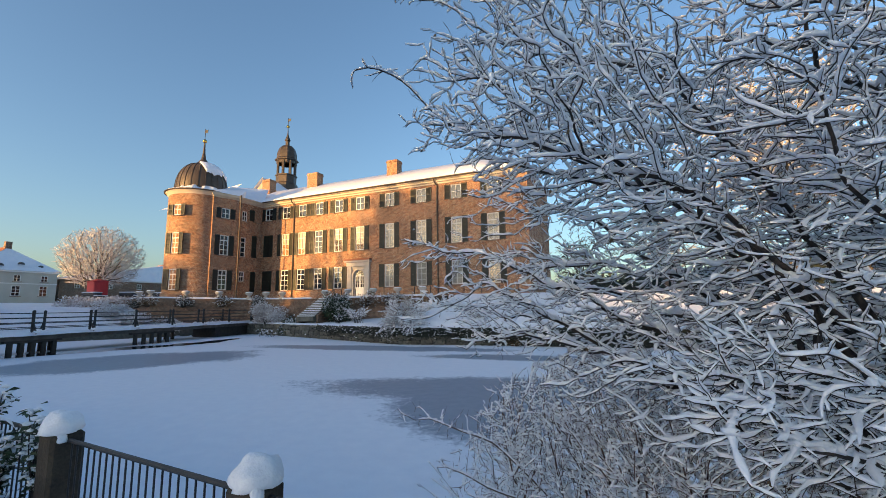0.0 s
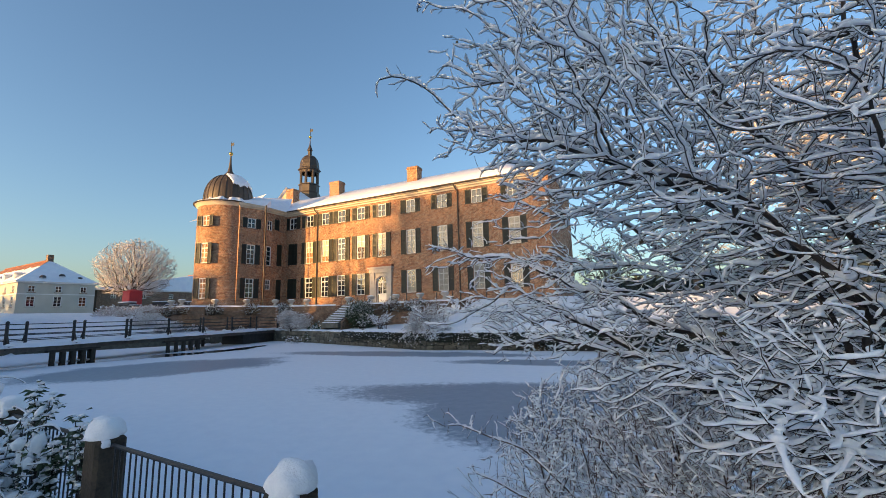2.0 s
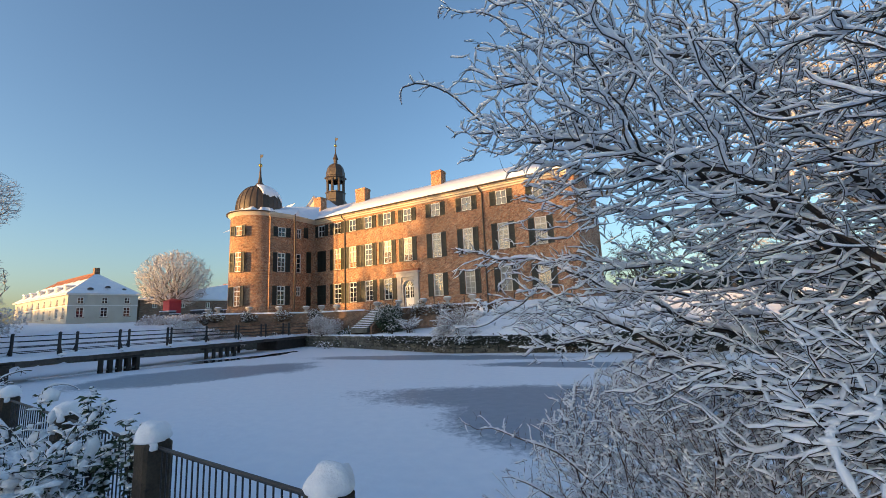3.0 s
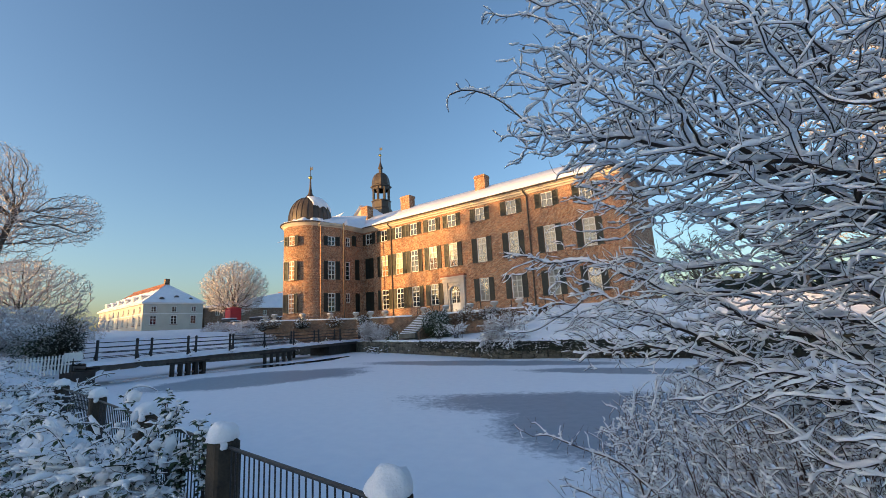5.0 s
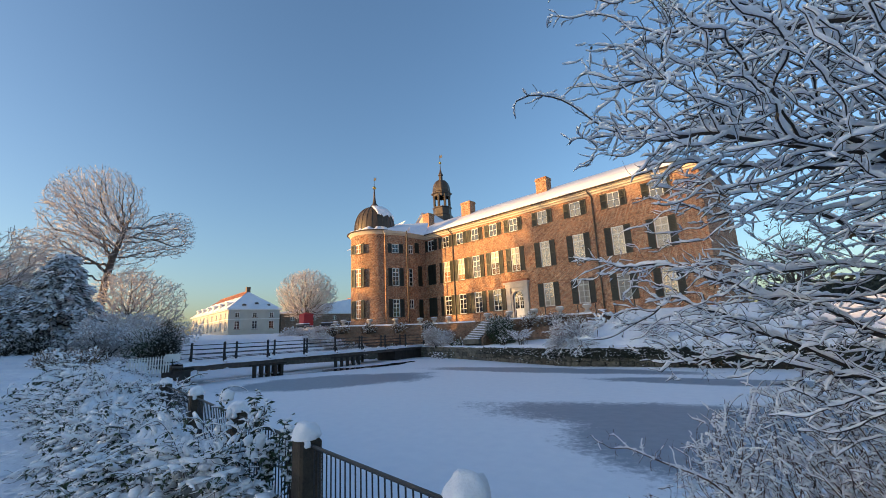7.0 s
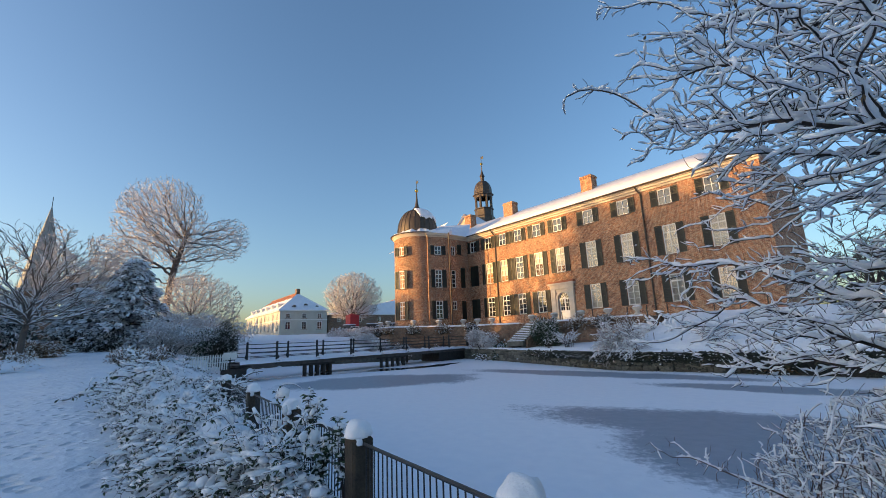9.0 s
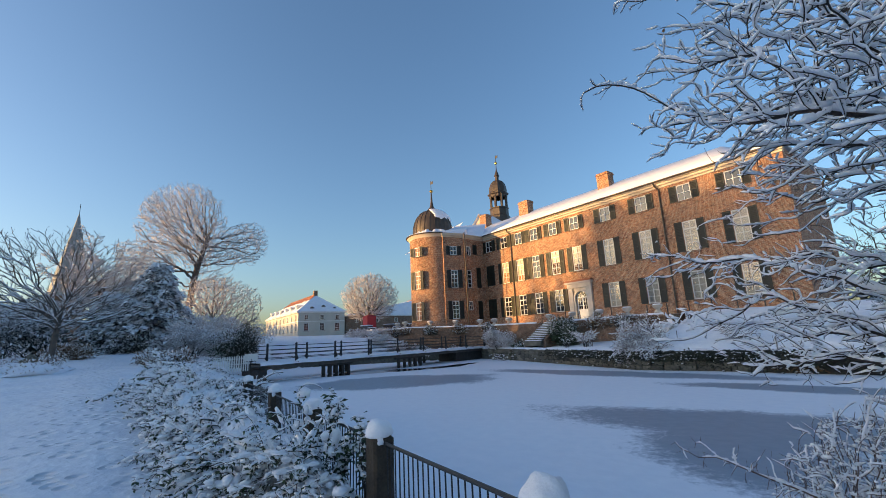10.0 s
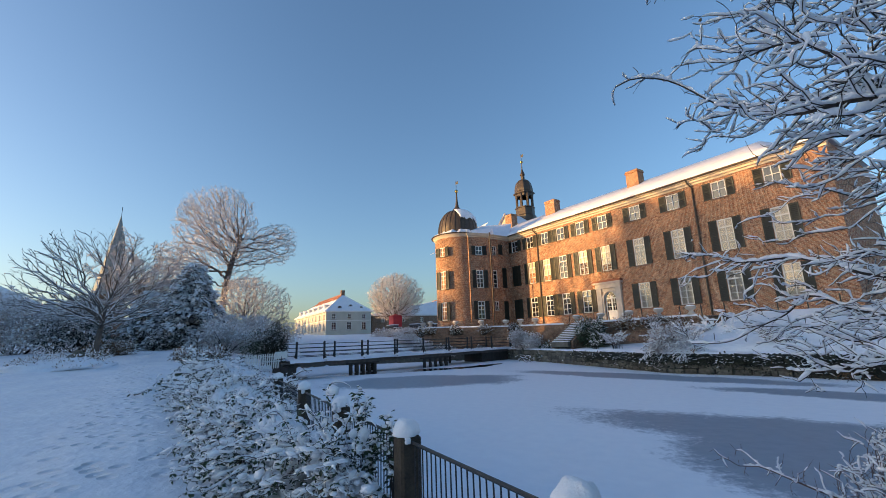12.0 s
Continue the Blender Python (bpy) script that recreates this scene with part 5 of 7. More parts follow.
# ---- the shrub under it ----
near_shrub = thing("snowy_shrub", "dense reddish-brown twiggy shrub dusted with snow", "shrub", (0.7, 3.2, 0.4))
near_shrub.matrix_basis = Matrix()
wood, snow = Pile(), Pile()
rng.seed(23)
stems, goals = [], []
for i in range(110):
    a = Vector((rng.gauss(0.75, 0.55), rng.gauss(3.15, 0.22), 0.3))
    lean = Vector(((a.x - 0.75) * 0.7 + rng.gauss(-0.05, 0.16), rng.gauss(-0.12, 0.2), 1.0))
    stems.append(wander(a, lean, rng.uniform(0.7, 1.15), 20, 0.05, -0.01))
for cx, cy, cz, rx, ry, rz, count in ((0.45, 3.15, 1.30, 1.05, 0.62, 0.86, 11000), (1.55, 2.95, 1.15, 1.0, 0.6, 0.75, 5500)):
    for _ in range(count):
        d = Vector((rng.gauss(0, 1), rng.gauss(0, 1), rng.gauss(0.2, 1))).normalized() * rng.random() ** 0.33
        goals.append(Vector((cx + d.x * rx, cy + d.y * ry, cz + d.z * rz)) * 1.0)
goals = [g for g in goals if g.z > 0.55 and noise.noise(g * 2.2) > -0.38]
P, parent, first = grow(stems, goals, 0.036, 0.24, 0.035, 8, 0.7, ((0.8, 3.15, 0.2), 0.4, 0.08, 1.0), 0.27)
leafless(P, parent, first, wood, snow, 19, 0.0016, 0.35, 0.0076, 0.018, None, 0.1, 0.05, 0.10, 0.5, 1.25, 0.6, 0.22)
# a few long twigs that hang out over the ice
limbs = []
for tip in ((-0.80, 2.52, 1.70), (-0.55, 2.30, 1.46), (-0.36, 2.45, 1.24)):
    a, tip = Vector((0.5, 3.0, 0.6)), Vector(tip)
    way = tip - a
    limbs.append(refine(bezier(a, a + way * 0.35 + Vector((0, 0, 0.35)), tip - way * 0.25 + Vector((0, 0, 0.08)), tip, 12), 0.05))
goals = [p + Vector((rng.gauss(0, 0.1), rng.gauss(0, 0.1), rng.gauss(0, 0.08))) for line in limbs for p in line[len(line) // 2:] for _ in range(5)]
P, parent, first = grow(limbs, goals, 0.04, 0.3, 0.05, 4, 0.6)
leafless(P, parent, first, wood, snow, 29, 0.0017, 0.36, 0.0052, 0.014, None, 0.5, 0.06, 0.10)
wood.build("stem", BARK_RED, near_shrub, "thin reddish-brown stems")
snow.build("snow", SNOW_CLUMP, near_shrub)

# ---- thicket buried in snow between path and fence ----
def mound_height(x, y, k, seed):
    return 0.60 * min(1.0, 0.25 + 2.2 * k) * max(0.0, math.sin(math.pi * min(1, max(0, k)))) ** 0.5 * (0.62 + 0.55 * noise.noise((x * 1.3, y * 1.3, seed))) + 0.14 * k


def bramble(x0, x1, edge0, edge1, seed, count, quilt, coarse):
    """A low thicket of arching canes over a strip of bank; edge gives its two sides by x."""
    rng.seed(seed)
    wood, snow, leaf, bed = Pile(), Pile(), Pile(), Pile()
    canes, goals = [], []
    for i in range(count):
        x = rng.uniform(x0, x1)
        k = rng.random() ** 0.85
        y = edge0(x) * (1 - k) + edge1(x) * k
        a = Vector((x, y, ground_z(x, y) + mound_height(x, y, k, seed) * rng.uniform(0.35, 0.95)))
        way = Vector((rng.gauss(0.15, 0.55), rng.gauss(-0.45, 0.5), rng.uniform(0.05, 0.55)))
        line = wander(a, way, rng.uniform(0.35, 0.75) * coarse, 11, 0.09, -0.10)
        canes.append(line)
        for p in line[2:]:
            for _ in range(3):
                goals.append(p + Vector((rng.gauss(0, 0.10), rng.gauss(0, 0.10), rng.gauss(0, 0.03))) * coarse)
        for _ in range(8):
            p = line[rng.randrange(2, 11)] + Vector((rng.gauss(0, 0.06), rng.gauss(0, 0.06), rng.gauss(-0.01, 0.015))) * coarse
            d = line[6] - line[4]
            z = rng.choice((0.018, 0.026, 0.036, 0.055)) * rng.uniform(0.8, 1.2) * coarse
            b = len(snow.v)
            snow.lump(Vector((0, 0, 0)), z * rng.uniform(1.1, 2.2), z * rng.uniform(0.9, 1.5), z * 0.62)
            turn = Matrix.Rotation(math.atan2(d.y, d.x), 3, 'Z') @ Matrix.Rotation(-math.asin(max(-1, min(1, d.z / max(d.length, 1e-6)))), 3, 'Y')
            for q in range(b, len(snow.v)):
                snow.v[q] = turn @ snow.v[q] + p + Vector((0, 0, z * 0.3))
    P, parent, first = grow(canes, goals, 0.05 * coarse, 0.2 * coarse, 0.062 * coarse, seed, 0.6, None, 0.28, 40, 0.75)
    leafless(P, parent, first, wood, snow, seed, 0.0022 * coarse, 0.3, 0.0085 * coarse, 0.03 * coarse, None, 0.3, 0.05, 0.22, 1.2, 1.0, 0.5)
    for p in P[::2]:
        if rng.random() < 0.7:
            for _ in range(rng.randrange(1, 4)):
                d = Vector((rng.gauss(0, 1), rng.gauss(-0.2, 1), rng.gauss(-0.5, 0.5))).normalized()
                leaf.blade(Vector(p) + Vector((0, 0, -0.008)), d, Vector((rng.gauss(0, 0.6), rng.gauss(0, 0.6), 1)).normalized(), rng.uniform(0.035, 0.075) * coarse, rng.uniform(0.018, 0.04) * coarse)
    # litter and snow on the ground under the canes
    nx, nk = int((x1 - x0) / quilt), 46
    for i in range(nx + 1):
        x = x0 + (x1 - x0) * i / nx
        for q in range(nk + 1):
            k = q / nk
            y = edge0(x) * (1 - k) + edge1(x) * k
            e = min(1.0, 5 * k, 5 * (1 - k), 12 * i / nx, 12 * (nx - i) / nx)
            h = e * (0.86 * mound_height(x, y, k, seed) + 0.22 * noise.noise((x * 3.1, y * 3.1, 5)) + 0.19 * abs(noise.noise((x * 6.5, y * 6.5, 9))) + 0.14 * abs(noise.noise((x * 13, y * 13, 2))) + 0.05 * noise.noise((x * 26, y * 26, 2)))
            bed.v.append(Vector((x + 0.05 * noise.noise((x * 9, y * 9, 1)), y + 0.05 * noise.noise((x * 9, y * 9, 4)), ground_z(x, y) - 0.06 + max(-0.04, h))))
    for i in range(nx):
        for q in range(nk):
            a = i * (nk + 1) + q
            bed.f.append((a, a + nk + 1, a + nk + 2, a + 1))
    return wood, snow, leaf, bed


thicket = thing("bramble_thicket", "low leafy bramble thicket weighed down under fresh snow", "shrub", (-6, 0.8, 0.9))
thicket.matrix_basis = Matrix()
wood, snow, leaf, bed = bramble(-12.5, -3.5, lambda x: 1.19 - 0.085 * (x + 1.03) - 0.10, lambda x: 0.22 + 0.02 * (x + 6) + 0.70 * max(0, (x + 4.7)), 3, 560, 0.042, 1.0)
wood.build("stem", BARK, thicket)
snow.build("snow", SNOW_CLUMP, thicket, "heaped soft snow")
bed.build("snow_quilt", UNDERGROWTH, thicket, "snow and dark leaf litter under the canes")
leaf.build("leaf", LEAF, thicket, "dark green leaves showing under the snow", False)["kind"] = "stuff"
thicket2 = thing("bramble_thicket", "snow-laden thicket by the bridge end", "shrub", (-20, 3, 1))
thicket2.matrix_basis = Matrix()
wood, snow, leaf, bed = bramble(-32, -12.5, lambda x: 2.1 - 0.2 * (x + 12), lambda x: -0.1 - 0.10 * (x + 12), 4, 130, 0.12, 1.9)
wood.build("stem", BARK, thicket2)
snow.build("snow", SNOW_CLUMP, thicket2)
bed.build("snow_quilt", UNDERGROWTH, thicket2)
leaf.build("leaf", LEAF, thicket2, "", False)["kind"] = "stuff"

# evergreen sprigs that stand above the fence
for bx, by, h in ((-4.20, 1.40, 0.50), (-3.45, 1.40, 0.40), (-3.95, 1.36, 0.22)):
    rng.seed(int(h * 100))
    sprig = thing("evergreen_sprig", "glossy evergreen sprig with snow on its leaves", "shrub", (bx, by, ground_z(bx, by)), "sprigs at the fence")
    wood, snow, leaf = Pile(), Pile(), Pile()
    for q in range(3):
        top = wander(Vector((0, 0, 0)), Vector((rng.gauss(0, 0.10), rng.gauss(0, 0.10), 1)), h * rng.uniform(0.8, 1.2) + 0.42, 8, 0.05, 0)
        wood.rod(top, taper(0.008, 0.003, len(top)), 4)
        for p in top[3:]:
            for _ in range(11):
                d = Vector((rng.gauss(0, 1), rng.gauss(0, 1), rng.gauss(-0.35, 0.3))).normalized()
                o = p + Vector((rng.gauss(0, 0.02), rng.gauss(0, 0.02), rng.gauss(0, 0.03)))
                leaf.blade(o, d, Vector((rng.gauss(0, 0.5), rng.gauss(0, 0.5), 1)).normalized(), rng.uniform(0.055, 0.095), rng.uniform(0.028, 0.045))
                if rng.random() < 0.45:
                    s = rng.uniform(0.012, 0.026)
                    snow.lump(o + d * 0.03 + Vector((0, 0, 0.012)), s * 1.6, s * 1.3, s)
    wood.build("stem", BARK, sprig)
    leaf.build("leaf", LEAF, sprig, "dark glossy leaves", False)["kind"] = "stuff"
    snow.build("snow", SNOW_CLUMP, sprig, kind="stuff")


# ---- trees of the park ----
def park_tree(name, label, base, height, spread, seed, P, limbs, r0, bark, twig, trunk_k=0.35, snowy=False, aim=None, ragged=1.0, dome=True, low=0.18):
    rng.seed(seed)
    t = thing(name, label, "tree", base)
    wood, thin, snow = Pile(), Pile(), Pile() if snowy else None
    trunk = wander(Vector((0, 0, -0.3)), Vector((0.02, 0.02, 1)), height * trunk_k + 0.3, 6, 0.035, 0)
    wood.rod(trunk, taper(r0, r0 * 0.75, len(trunk)), 9)
    for i in range(limbs):
        a = i * 2.4 + rng.uniform(-0.4, 0.4)
        k = (i + 0.5) / limbs
        start = trunk[-1] if k > 0.45 else trunk[rng.choice((-1, -2, -3))]
        rise = low + (1 - low) * k
        reach = spread * (math.cos(min(1.45, k * 1.5)) * 0.75 + 0.25) * rng.uniform(0.8, 1.1) * ragged
        tip = Vector((math.cos(a) * reach, math.sin(a) * reach, height * (trunk_k + (1 - trunk_k) * rise) * rng.uniform(0.92, 1.02)))
        if dome:
            reach = spread * max(0.3, math.sqrt(max(0.0, 1 - ((rise - 0.42) / 0.62) ** 2))) * rng.uniform(0.8, 1.08)
            tip = Vector((math.cos(a) * reach, math.sin(a) * reach, tip.z))
        if aim:
            tip = Vector(aim(tip))
        way = tip - start
        b = start + Vector((way.x * 0.2, way.y * 0.2, way.z * 0.45 + 0.04 * height))
        c = tip - Vector((way.x * 0.35, way.y * 0.35, way.z * 0.18))
        if dome:
            b = start + Vector((way.x * 0.42, way.y * 0.42, way.z * 0.42 + 0.03 * height))
            c = tip - Vector((way.x * 0.30, way.y * 0.30, way.z * 0.20 - 0.02 * height))
        line = bezier(start, b, c, tip, 12)
        for q in range(2, 12):
            line[q] += Vector((rng.gauss(0, 0.012 * height), rng.gauss(0, 0.012 * height), rng.gauss(0, 0.01 * height)))
        ramify(wood, snow, line, r0 * rng.uniform(0.26, 0.40), r0 * 0.06, 0, P, thin)
    wood.build("trunk", bark, t, "furrowed trunk and main limbs")
    if thin.v:
        thin.build("crown", twig, t, "fine frosted twigs")
    if snowy:
        snow.build("snow", SNOW_CLUMP, t, "lines of snow on the branches")
    return t


BIG = dict(fine=0, drop=1.3, levels=4, thin_from=1, sides=[6, 4, 3, 3], gap=[0.55, 0.38, 0.25], bare=[0.2, 0.12, 0.1], ratio=[0.34, 0.36, 0.3], plus=[1.1, 0.7, 0.5], spread=[0.75, 0.75, 0.8], flat=0.6,
           steps=[10, 7, 4, 2], bend=0.14, lift=-0.01, least=0.022, thick=0.009, snow=1.0, snow_base=0.03, snow_sides=4)
BIG["raise"] = [0.02, -0.05, -0.08]
def crown_tree(name, label, base, trunk, crowns, r0, seed, step, reach, kill, least, power, bark, twig, snowy=0.0, away=None, wild=0.28, level=1.0, thick=0.05, spurs=0.5):
    """A tree whose limbs fill one or more rounded masses; places are from the foot of its trunk."""
    rng.seed(seed)
    t = thing(name, label, "tree", base)
    line = wander(Vector((0, 0, -0.3)), Vector((0.02, 0.03, 1)), trunk + 0.3, max(6, int(trunk / step)), 0.03, 0)
    goals = []
    for cx, cy, cz, rx, ry, rz, count in crowns:
        for _ in range(count):
            d = Vector((rng.gauss(0, 1), rng.gauss(0, 1), rng.gauss(0, 1))).normalized() * rng.random() ** 0.36
            p = Vector((cx + d.x * rx, cy + d.y * ry, cz + d.z * rz))
            if noise.noise(p * (2.4 / rz) + Vector((seed, 0, 0))) > -0.28:
                goals.append(p)
    P, parent, first = grow([line], goals, step, reach, kill, seed, 0.7, away, wild, 160, level)
    lines, radius, kids = chains(P, parent, least, power)
    radius[:first] = np.maximum(radius[:first], np.linspace(r0, r0 * 0.6, first))
    wood, thin, snow = Pile(), Pile(), Pile()
    for c in lines:
        pts, rad = [Vector(P[i]) for i in c], [radius[i] for i in c]
        if len(c) > 2 and rad[0] > rad[1] * 1.3:
            rad[0] = rad[1] * 1.15
        (wood if rad[0] > thick else thin).rod(pts, rad, 7 if rad[0] > 0.12 else 4 if rad[0] > thick else 3)
        if snowy:
            settle(snow, pts, rad, rng.random() * 60, snowy, snowy * 3, 0.08, 0.5, 4)
        for i in range(1, len(pts)):
            if rad[i] < least * 2 and rng.random() < spurs:
                d = (pts[i] - pts[i - 1]).normalized()
                w = (d + Vector((rng.gauss(0, 0.6), rng.gauss(0, 0.6), rng.gauss(0, 0.6)))).normalized()
                thin.rod([pts[i], pts[i] + w * step * rng.uniform(0.6, 1.4)], [least * 0.9, least * 0.6], 3)
    wood.build("trunk", bark, t, "furrowed trunk and main limbs")
    thin.build("crown", twig, t, "fine twigs")
    if snowy:
        snow.build("snow", SNOW_CLUMP, t, "lines of snow on the branches", kind="stuff")
    return t


crown_tree("tall_tree", "tall frosted deciduous tree with its crown in sunlight", (-79.0, 8.0, 3.7), 17.0,
           [(0.0, -1.2, 18.6, 6.5, 6.8, 8.0, 6500), (0.0, 8.6, 17.0, 3.4, 3.6, 4.0, 1700), (0.0, 4.0, 15.0, 3.0, 4.4, 3.4, 1300), (0, -5.8, 12.0, 4.0, 4.0, 4.2, 2200), (0, 3.0, 9.6, 3.0, 3.5, 2.2, 700)],
           0.62, 11, 0.42, 2.0, 0.34, 0.024, 0.37, BARK_GREY, FROST, 0, ((0, -0.5, 3.0), 0.3, 0.1, 1.0), 0.46, 1.0, 0.10, 1.3)
crown_tree("spreading_tree", "low spreading park tree with snow lining each bare branch", (-34.3, -3.6, 2.0), 2.6,
           [(0.0, -0.4, 4.9, 4.0, 4.3, 3.5, 2300), (0.0, 0.0, 3.3, 4.4, 4.6, 1.0, 600)], 0.19, 5, 0.24, 1.1, 0.23, 0.0095, 0.42, BARK_GREY, BARK_GREY, 0.013, ((0, 0, 1.4), 0.7, 0.02, 1.0), 0.13, 1.0, 0.02, 0.5)
ROUND = dict(BIG, gap=[0.5, 0.40, 0.30], plus=[0.9, 0.55, 0.4], flat=0.8, least=0.028)
crown_tree("round_tree", "round-headed tree white with hoar frost", (-80.0, 41.0, 4.2), 3.0,
           [(0.0, 0.8, 7.6, 5.6, 6.2, 5.0, 6000), (0.0, 0.8, 4.6, 4.6, 5.4, 2.2, 1600)], 0.36, 21, 0.38, 1.6, 0.30, 0.030, 0.30, BARK_GREY, FROST, 0, ((0, 0, 1.5), 0.25, 0.0, 1.0), 0.36, 1.0, 0.085, 1.0)
park_tree("frosted_tree", "frosted tree behind the shrubbery", (-54.0, -2.0, 2.7), 12.5, 5.4, 31, ROUND, 24, 0.28, BARK_GREY, FROST, 0.25)
crown_tree("frosted_tree", "small round frosted tree with fine twigs", (-60.5, 9.6, 3.0), 1.6,
           [(0.0, 0.0, 4.4, 5.0, 5.4, 4.2, 5200)], 0.25, 33, 0.34, 1.5, 0.27, 0.022, 0.32, BARK_GREY, FROST, 0, ((0, 0, 0.5), 0.25, 0.0, 1.0), 0.36, 1.0, 0.07, 1.0)


def twig_cloud(name, label, base, rx, ry, rz, count, size, mat, seed, snow_share=0.35, category="shrub", flatten=0.6, kind="", group=""):
    """A bush of many small sprays with an uneven outline, snow on the upper ones."""
    rng.seed(seed)
    t = thing(name, label, category, base, group, kind)
    leaf, snow, wood = Pile(), Pile(), Pile()
    blobs = [(Vector((rng.uniform(-0.7, 0.7) * rx, rng.uniform(-0.7, 0.7) * ry, rng.uniform(0.1, 0.75) * rz)), rng.uniform(0.28, 0.55)) for _ in range(16)]
    for c, q in blobs:
        wood.rod([Vector((c.x * 0.2, c.y * 0.2, 0)), Vector((c.x * 0.6, c.y * 0.6, c.z * 0.6)), c], [0.05, 0.035, 0.015], 4)
    for _ in range(count):
        c, q = rng.choice(blobs)
        d = Vector((rng.gauss(0, 1), rng.gauss(0, 1), rng.gauss(0, 1))).normalized()
        r = q * rng.random() ** 0.4
        p = c + Vector((d.x * rx * r, d.y * ry * r, d.z * rz * r * 0.9))
        if p.z < 0.02:
            continue
        w = (d + Vector((rng.gauss(0, 0.6), rng.gauss(0, 0.6), rng.gauss(0, 0.5)))).normalized()
        L = size * rng.uniform(0.6, 1.5)
        up = Vector((rng.gauss(0, 0.5), rng.gauss(0, 0.5), 1)).normalized()
        leaf.blade(p, w, up, L, L * 0.32)
        if rng.random() < snow_share and d.z > -0.35:
            snow.blade(p + Vector((0, 0, L * 0.10)), (w * flatten + Vector((rng.gauss(0, 0.3), rng.gauss(0, 0.3), 0))).normalized(), up, L * 1.05, L * 0.5)
    wood.build("stem", BARK, t)
    leaf.build("foliage", mat, t, "", False)["kind"] = "stuff"
    if snow.v:
        snow.build("snow", SNOW_CLUMP, t, "", False)["kind"] = "stuff"
    return t


def conifer(name, label, base, h, r, seed, tiers=15):
    rng.seed(seed)
    t = thing(name, label, "tree", base)
    wood, leaf, snow = Pile(), Pile(), Pile()
    wood.rod([Vector((0, 0, -0.2)), Vector((0, 0, h * 0.5)), Vector((0.1, 0, h * 0.97))], [0.28, 0.16, 0.03], 7)
    for k in range(tiers):
        z = h * (0.06 + 0.90 * k / tiers)
        reach = r * (1 - (k / tiers) ** 1.15) + 0.3
        for q in range(12):
            a = rng.uniform(0, 6.283)
            L = reach * rng.uniform(0.65, 1.1)
            d = Vector((math.cos(a), math.sin(a), 0.12))
            pts = wander(Vector((0, 0, z + rng.uniform(-0.2, 0.2))), d, L, 6, 0.06, -0.10)
            wood.rod(pts, taper(0.05, 0.012, 7), 3)
            for p in pts[1:]:
                for _ in range(9):
                    w = (d + Vector((rng.gauss(0, 0.8), rng.gauss(0, 0.8), rng.gauss(-0.5, 0.3)))).normalized()
                    o = p + Vector((rng.gauss(0, 0.14), rng.gauss(0, 0.14), rng.gauss(-0.05, 0.12)))
                    ln = rng.uniform(0.25, 0.55)
                    leaf.blade(o, w, Vector((0, 0, 1)), ln, ln * 0.3)
                    if rng.random() < 0.75:
                        snow.blade(o + Vector((0, 0, 0.07)), Vector((w.x, w.y, w.z * 0.4 - 0.3)).normalized(), Vector((rng.gauss(0, 0.7), rng.gauss(0, 0.7), 1)).normalized(), ln * 1.25, ln * 0.75)
    wood.build("trunk", BARK, t)
    leaf.build("foliage", CONIFER, t, "dark blue-green needles", False)["kind"] = "stuff"
    snow.build("snow", SNOW_CLUMP, t, "snow caught on the sprays", False)["kind"] = "stuff"
    return t


park_tree("sunlit_tree", "tall frosted tree glowing in the low sun", (13.2, 40.0, 3.6), 22.0, 8.0, 77, dict(BIG, gap=[0.75, 0.55, 0.40], least=0.030), 24, 0.45, BARK_GREY, FROST, 0.25)
for k, (x, y, h) in enumerate(((-4, 62, 11), (6, 58, 13), (15, 64, 12), (25, 58, 13), (36, 66, 14), (48, 60, 13))):
    park_tree("frosted_tree", "frosted tree behind the castle's end", (x, y, ground_z(x, y)), h, 5.5, 300 + k, dict(ROUND, gap=[0.8, 0.6, 0.45]), 16, 0.3, BARK_GREY, FROST if k % 2 else BARK_RED, 0.2)
conifer("conifer", "dark conifer with snow on its drooping sprays", (-44.4, 1.9, 2.4), 8.3, 4.3, 41, 18)
conifer("conifer", "broad low conifer touched with snow", (-45.5, -0.9, 2.4), 5.6, 3.4, 42, 11)
twig_cloud("dark_hedge", "dark evergreen hedge with little snow", (-44.0, -0.4, 2.3), 3.0, 3.4, 1.6, 5200, 0.22, IVY, 51, 0.4, "hedge")
twig_cloud("frosted_hedge", "grey-brown frosted hedge behind the spreading tree", (-44.5, -9.5, 2.4), 3.0, 5.4, 4.4, 11000, 0.26, FROST, 52, 0.8, "hedge")
twig_cloud("evergreen_bush", "round evergreen bush capped with snow", (-44.2, -5.5, 2.4), 2.2, 2.4, 4.6, 6500, 0.22, CONIFER, 53, 0.7)
twig_cloud("ivy_clump", "dark ivy-covered gate pillar with snow", (-34.6, 7.2, 1.1), 0.8, 1.0, 3.3, 5200, 0.17, IVY, 54, 0.10)
twig_cloud("frosted_bush", "grey frosted bush by the path", (-40.0, 4.6, 2.0), 2.2, 2.2, 2.6, 5200, 0.20, FROST, 55, 0.8)
twig_cloud("frosted_bush", "grey frosted thicket under the tall tree", (-52.0, 9.0, 2.6), 3.2, 5.0, 3.6, 8000, 0.24, FROST, 56, 0.6)
twig_cloud("frosted_bush", "low frosted bush beside the bridge path", (-38.5, 7.2, 1.5), 1.6, 2.0, 2.2, 4200, 0.2, LEAF, 57, 0.9)
twig_cloud("snowy_bush", "small snow-covered bush at the thicket's end", (-29.0, 1.6, 1.6), 2.2, 1.5, 1.0, 3500, 0.16, LEAF_BROWN, 58, 0.97)
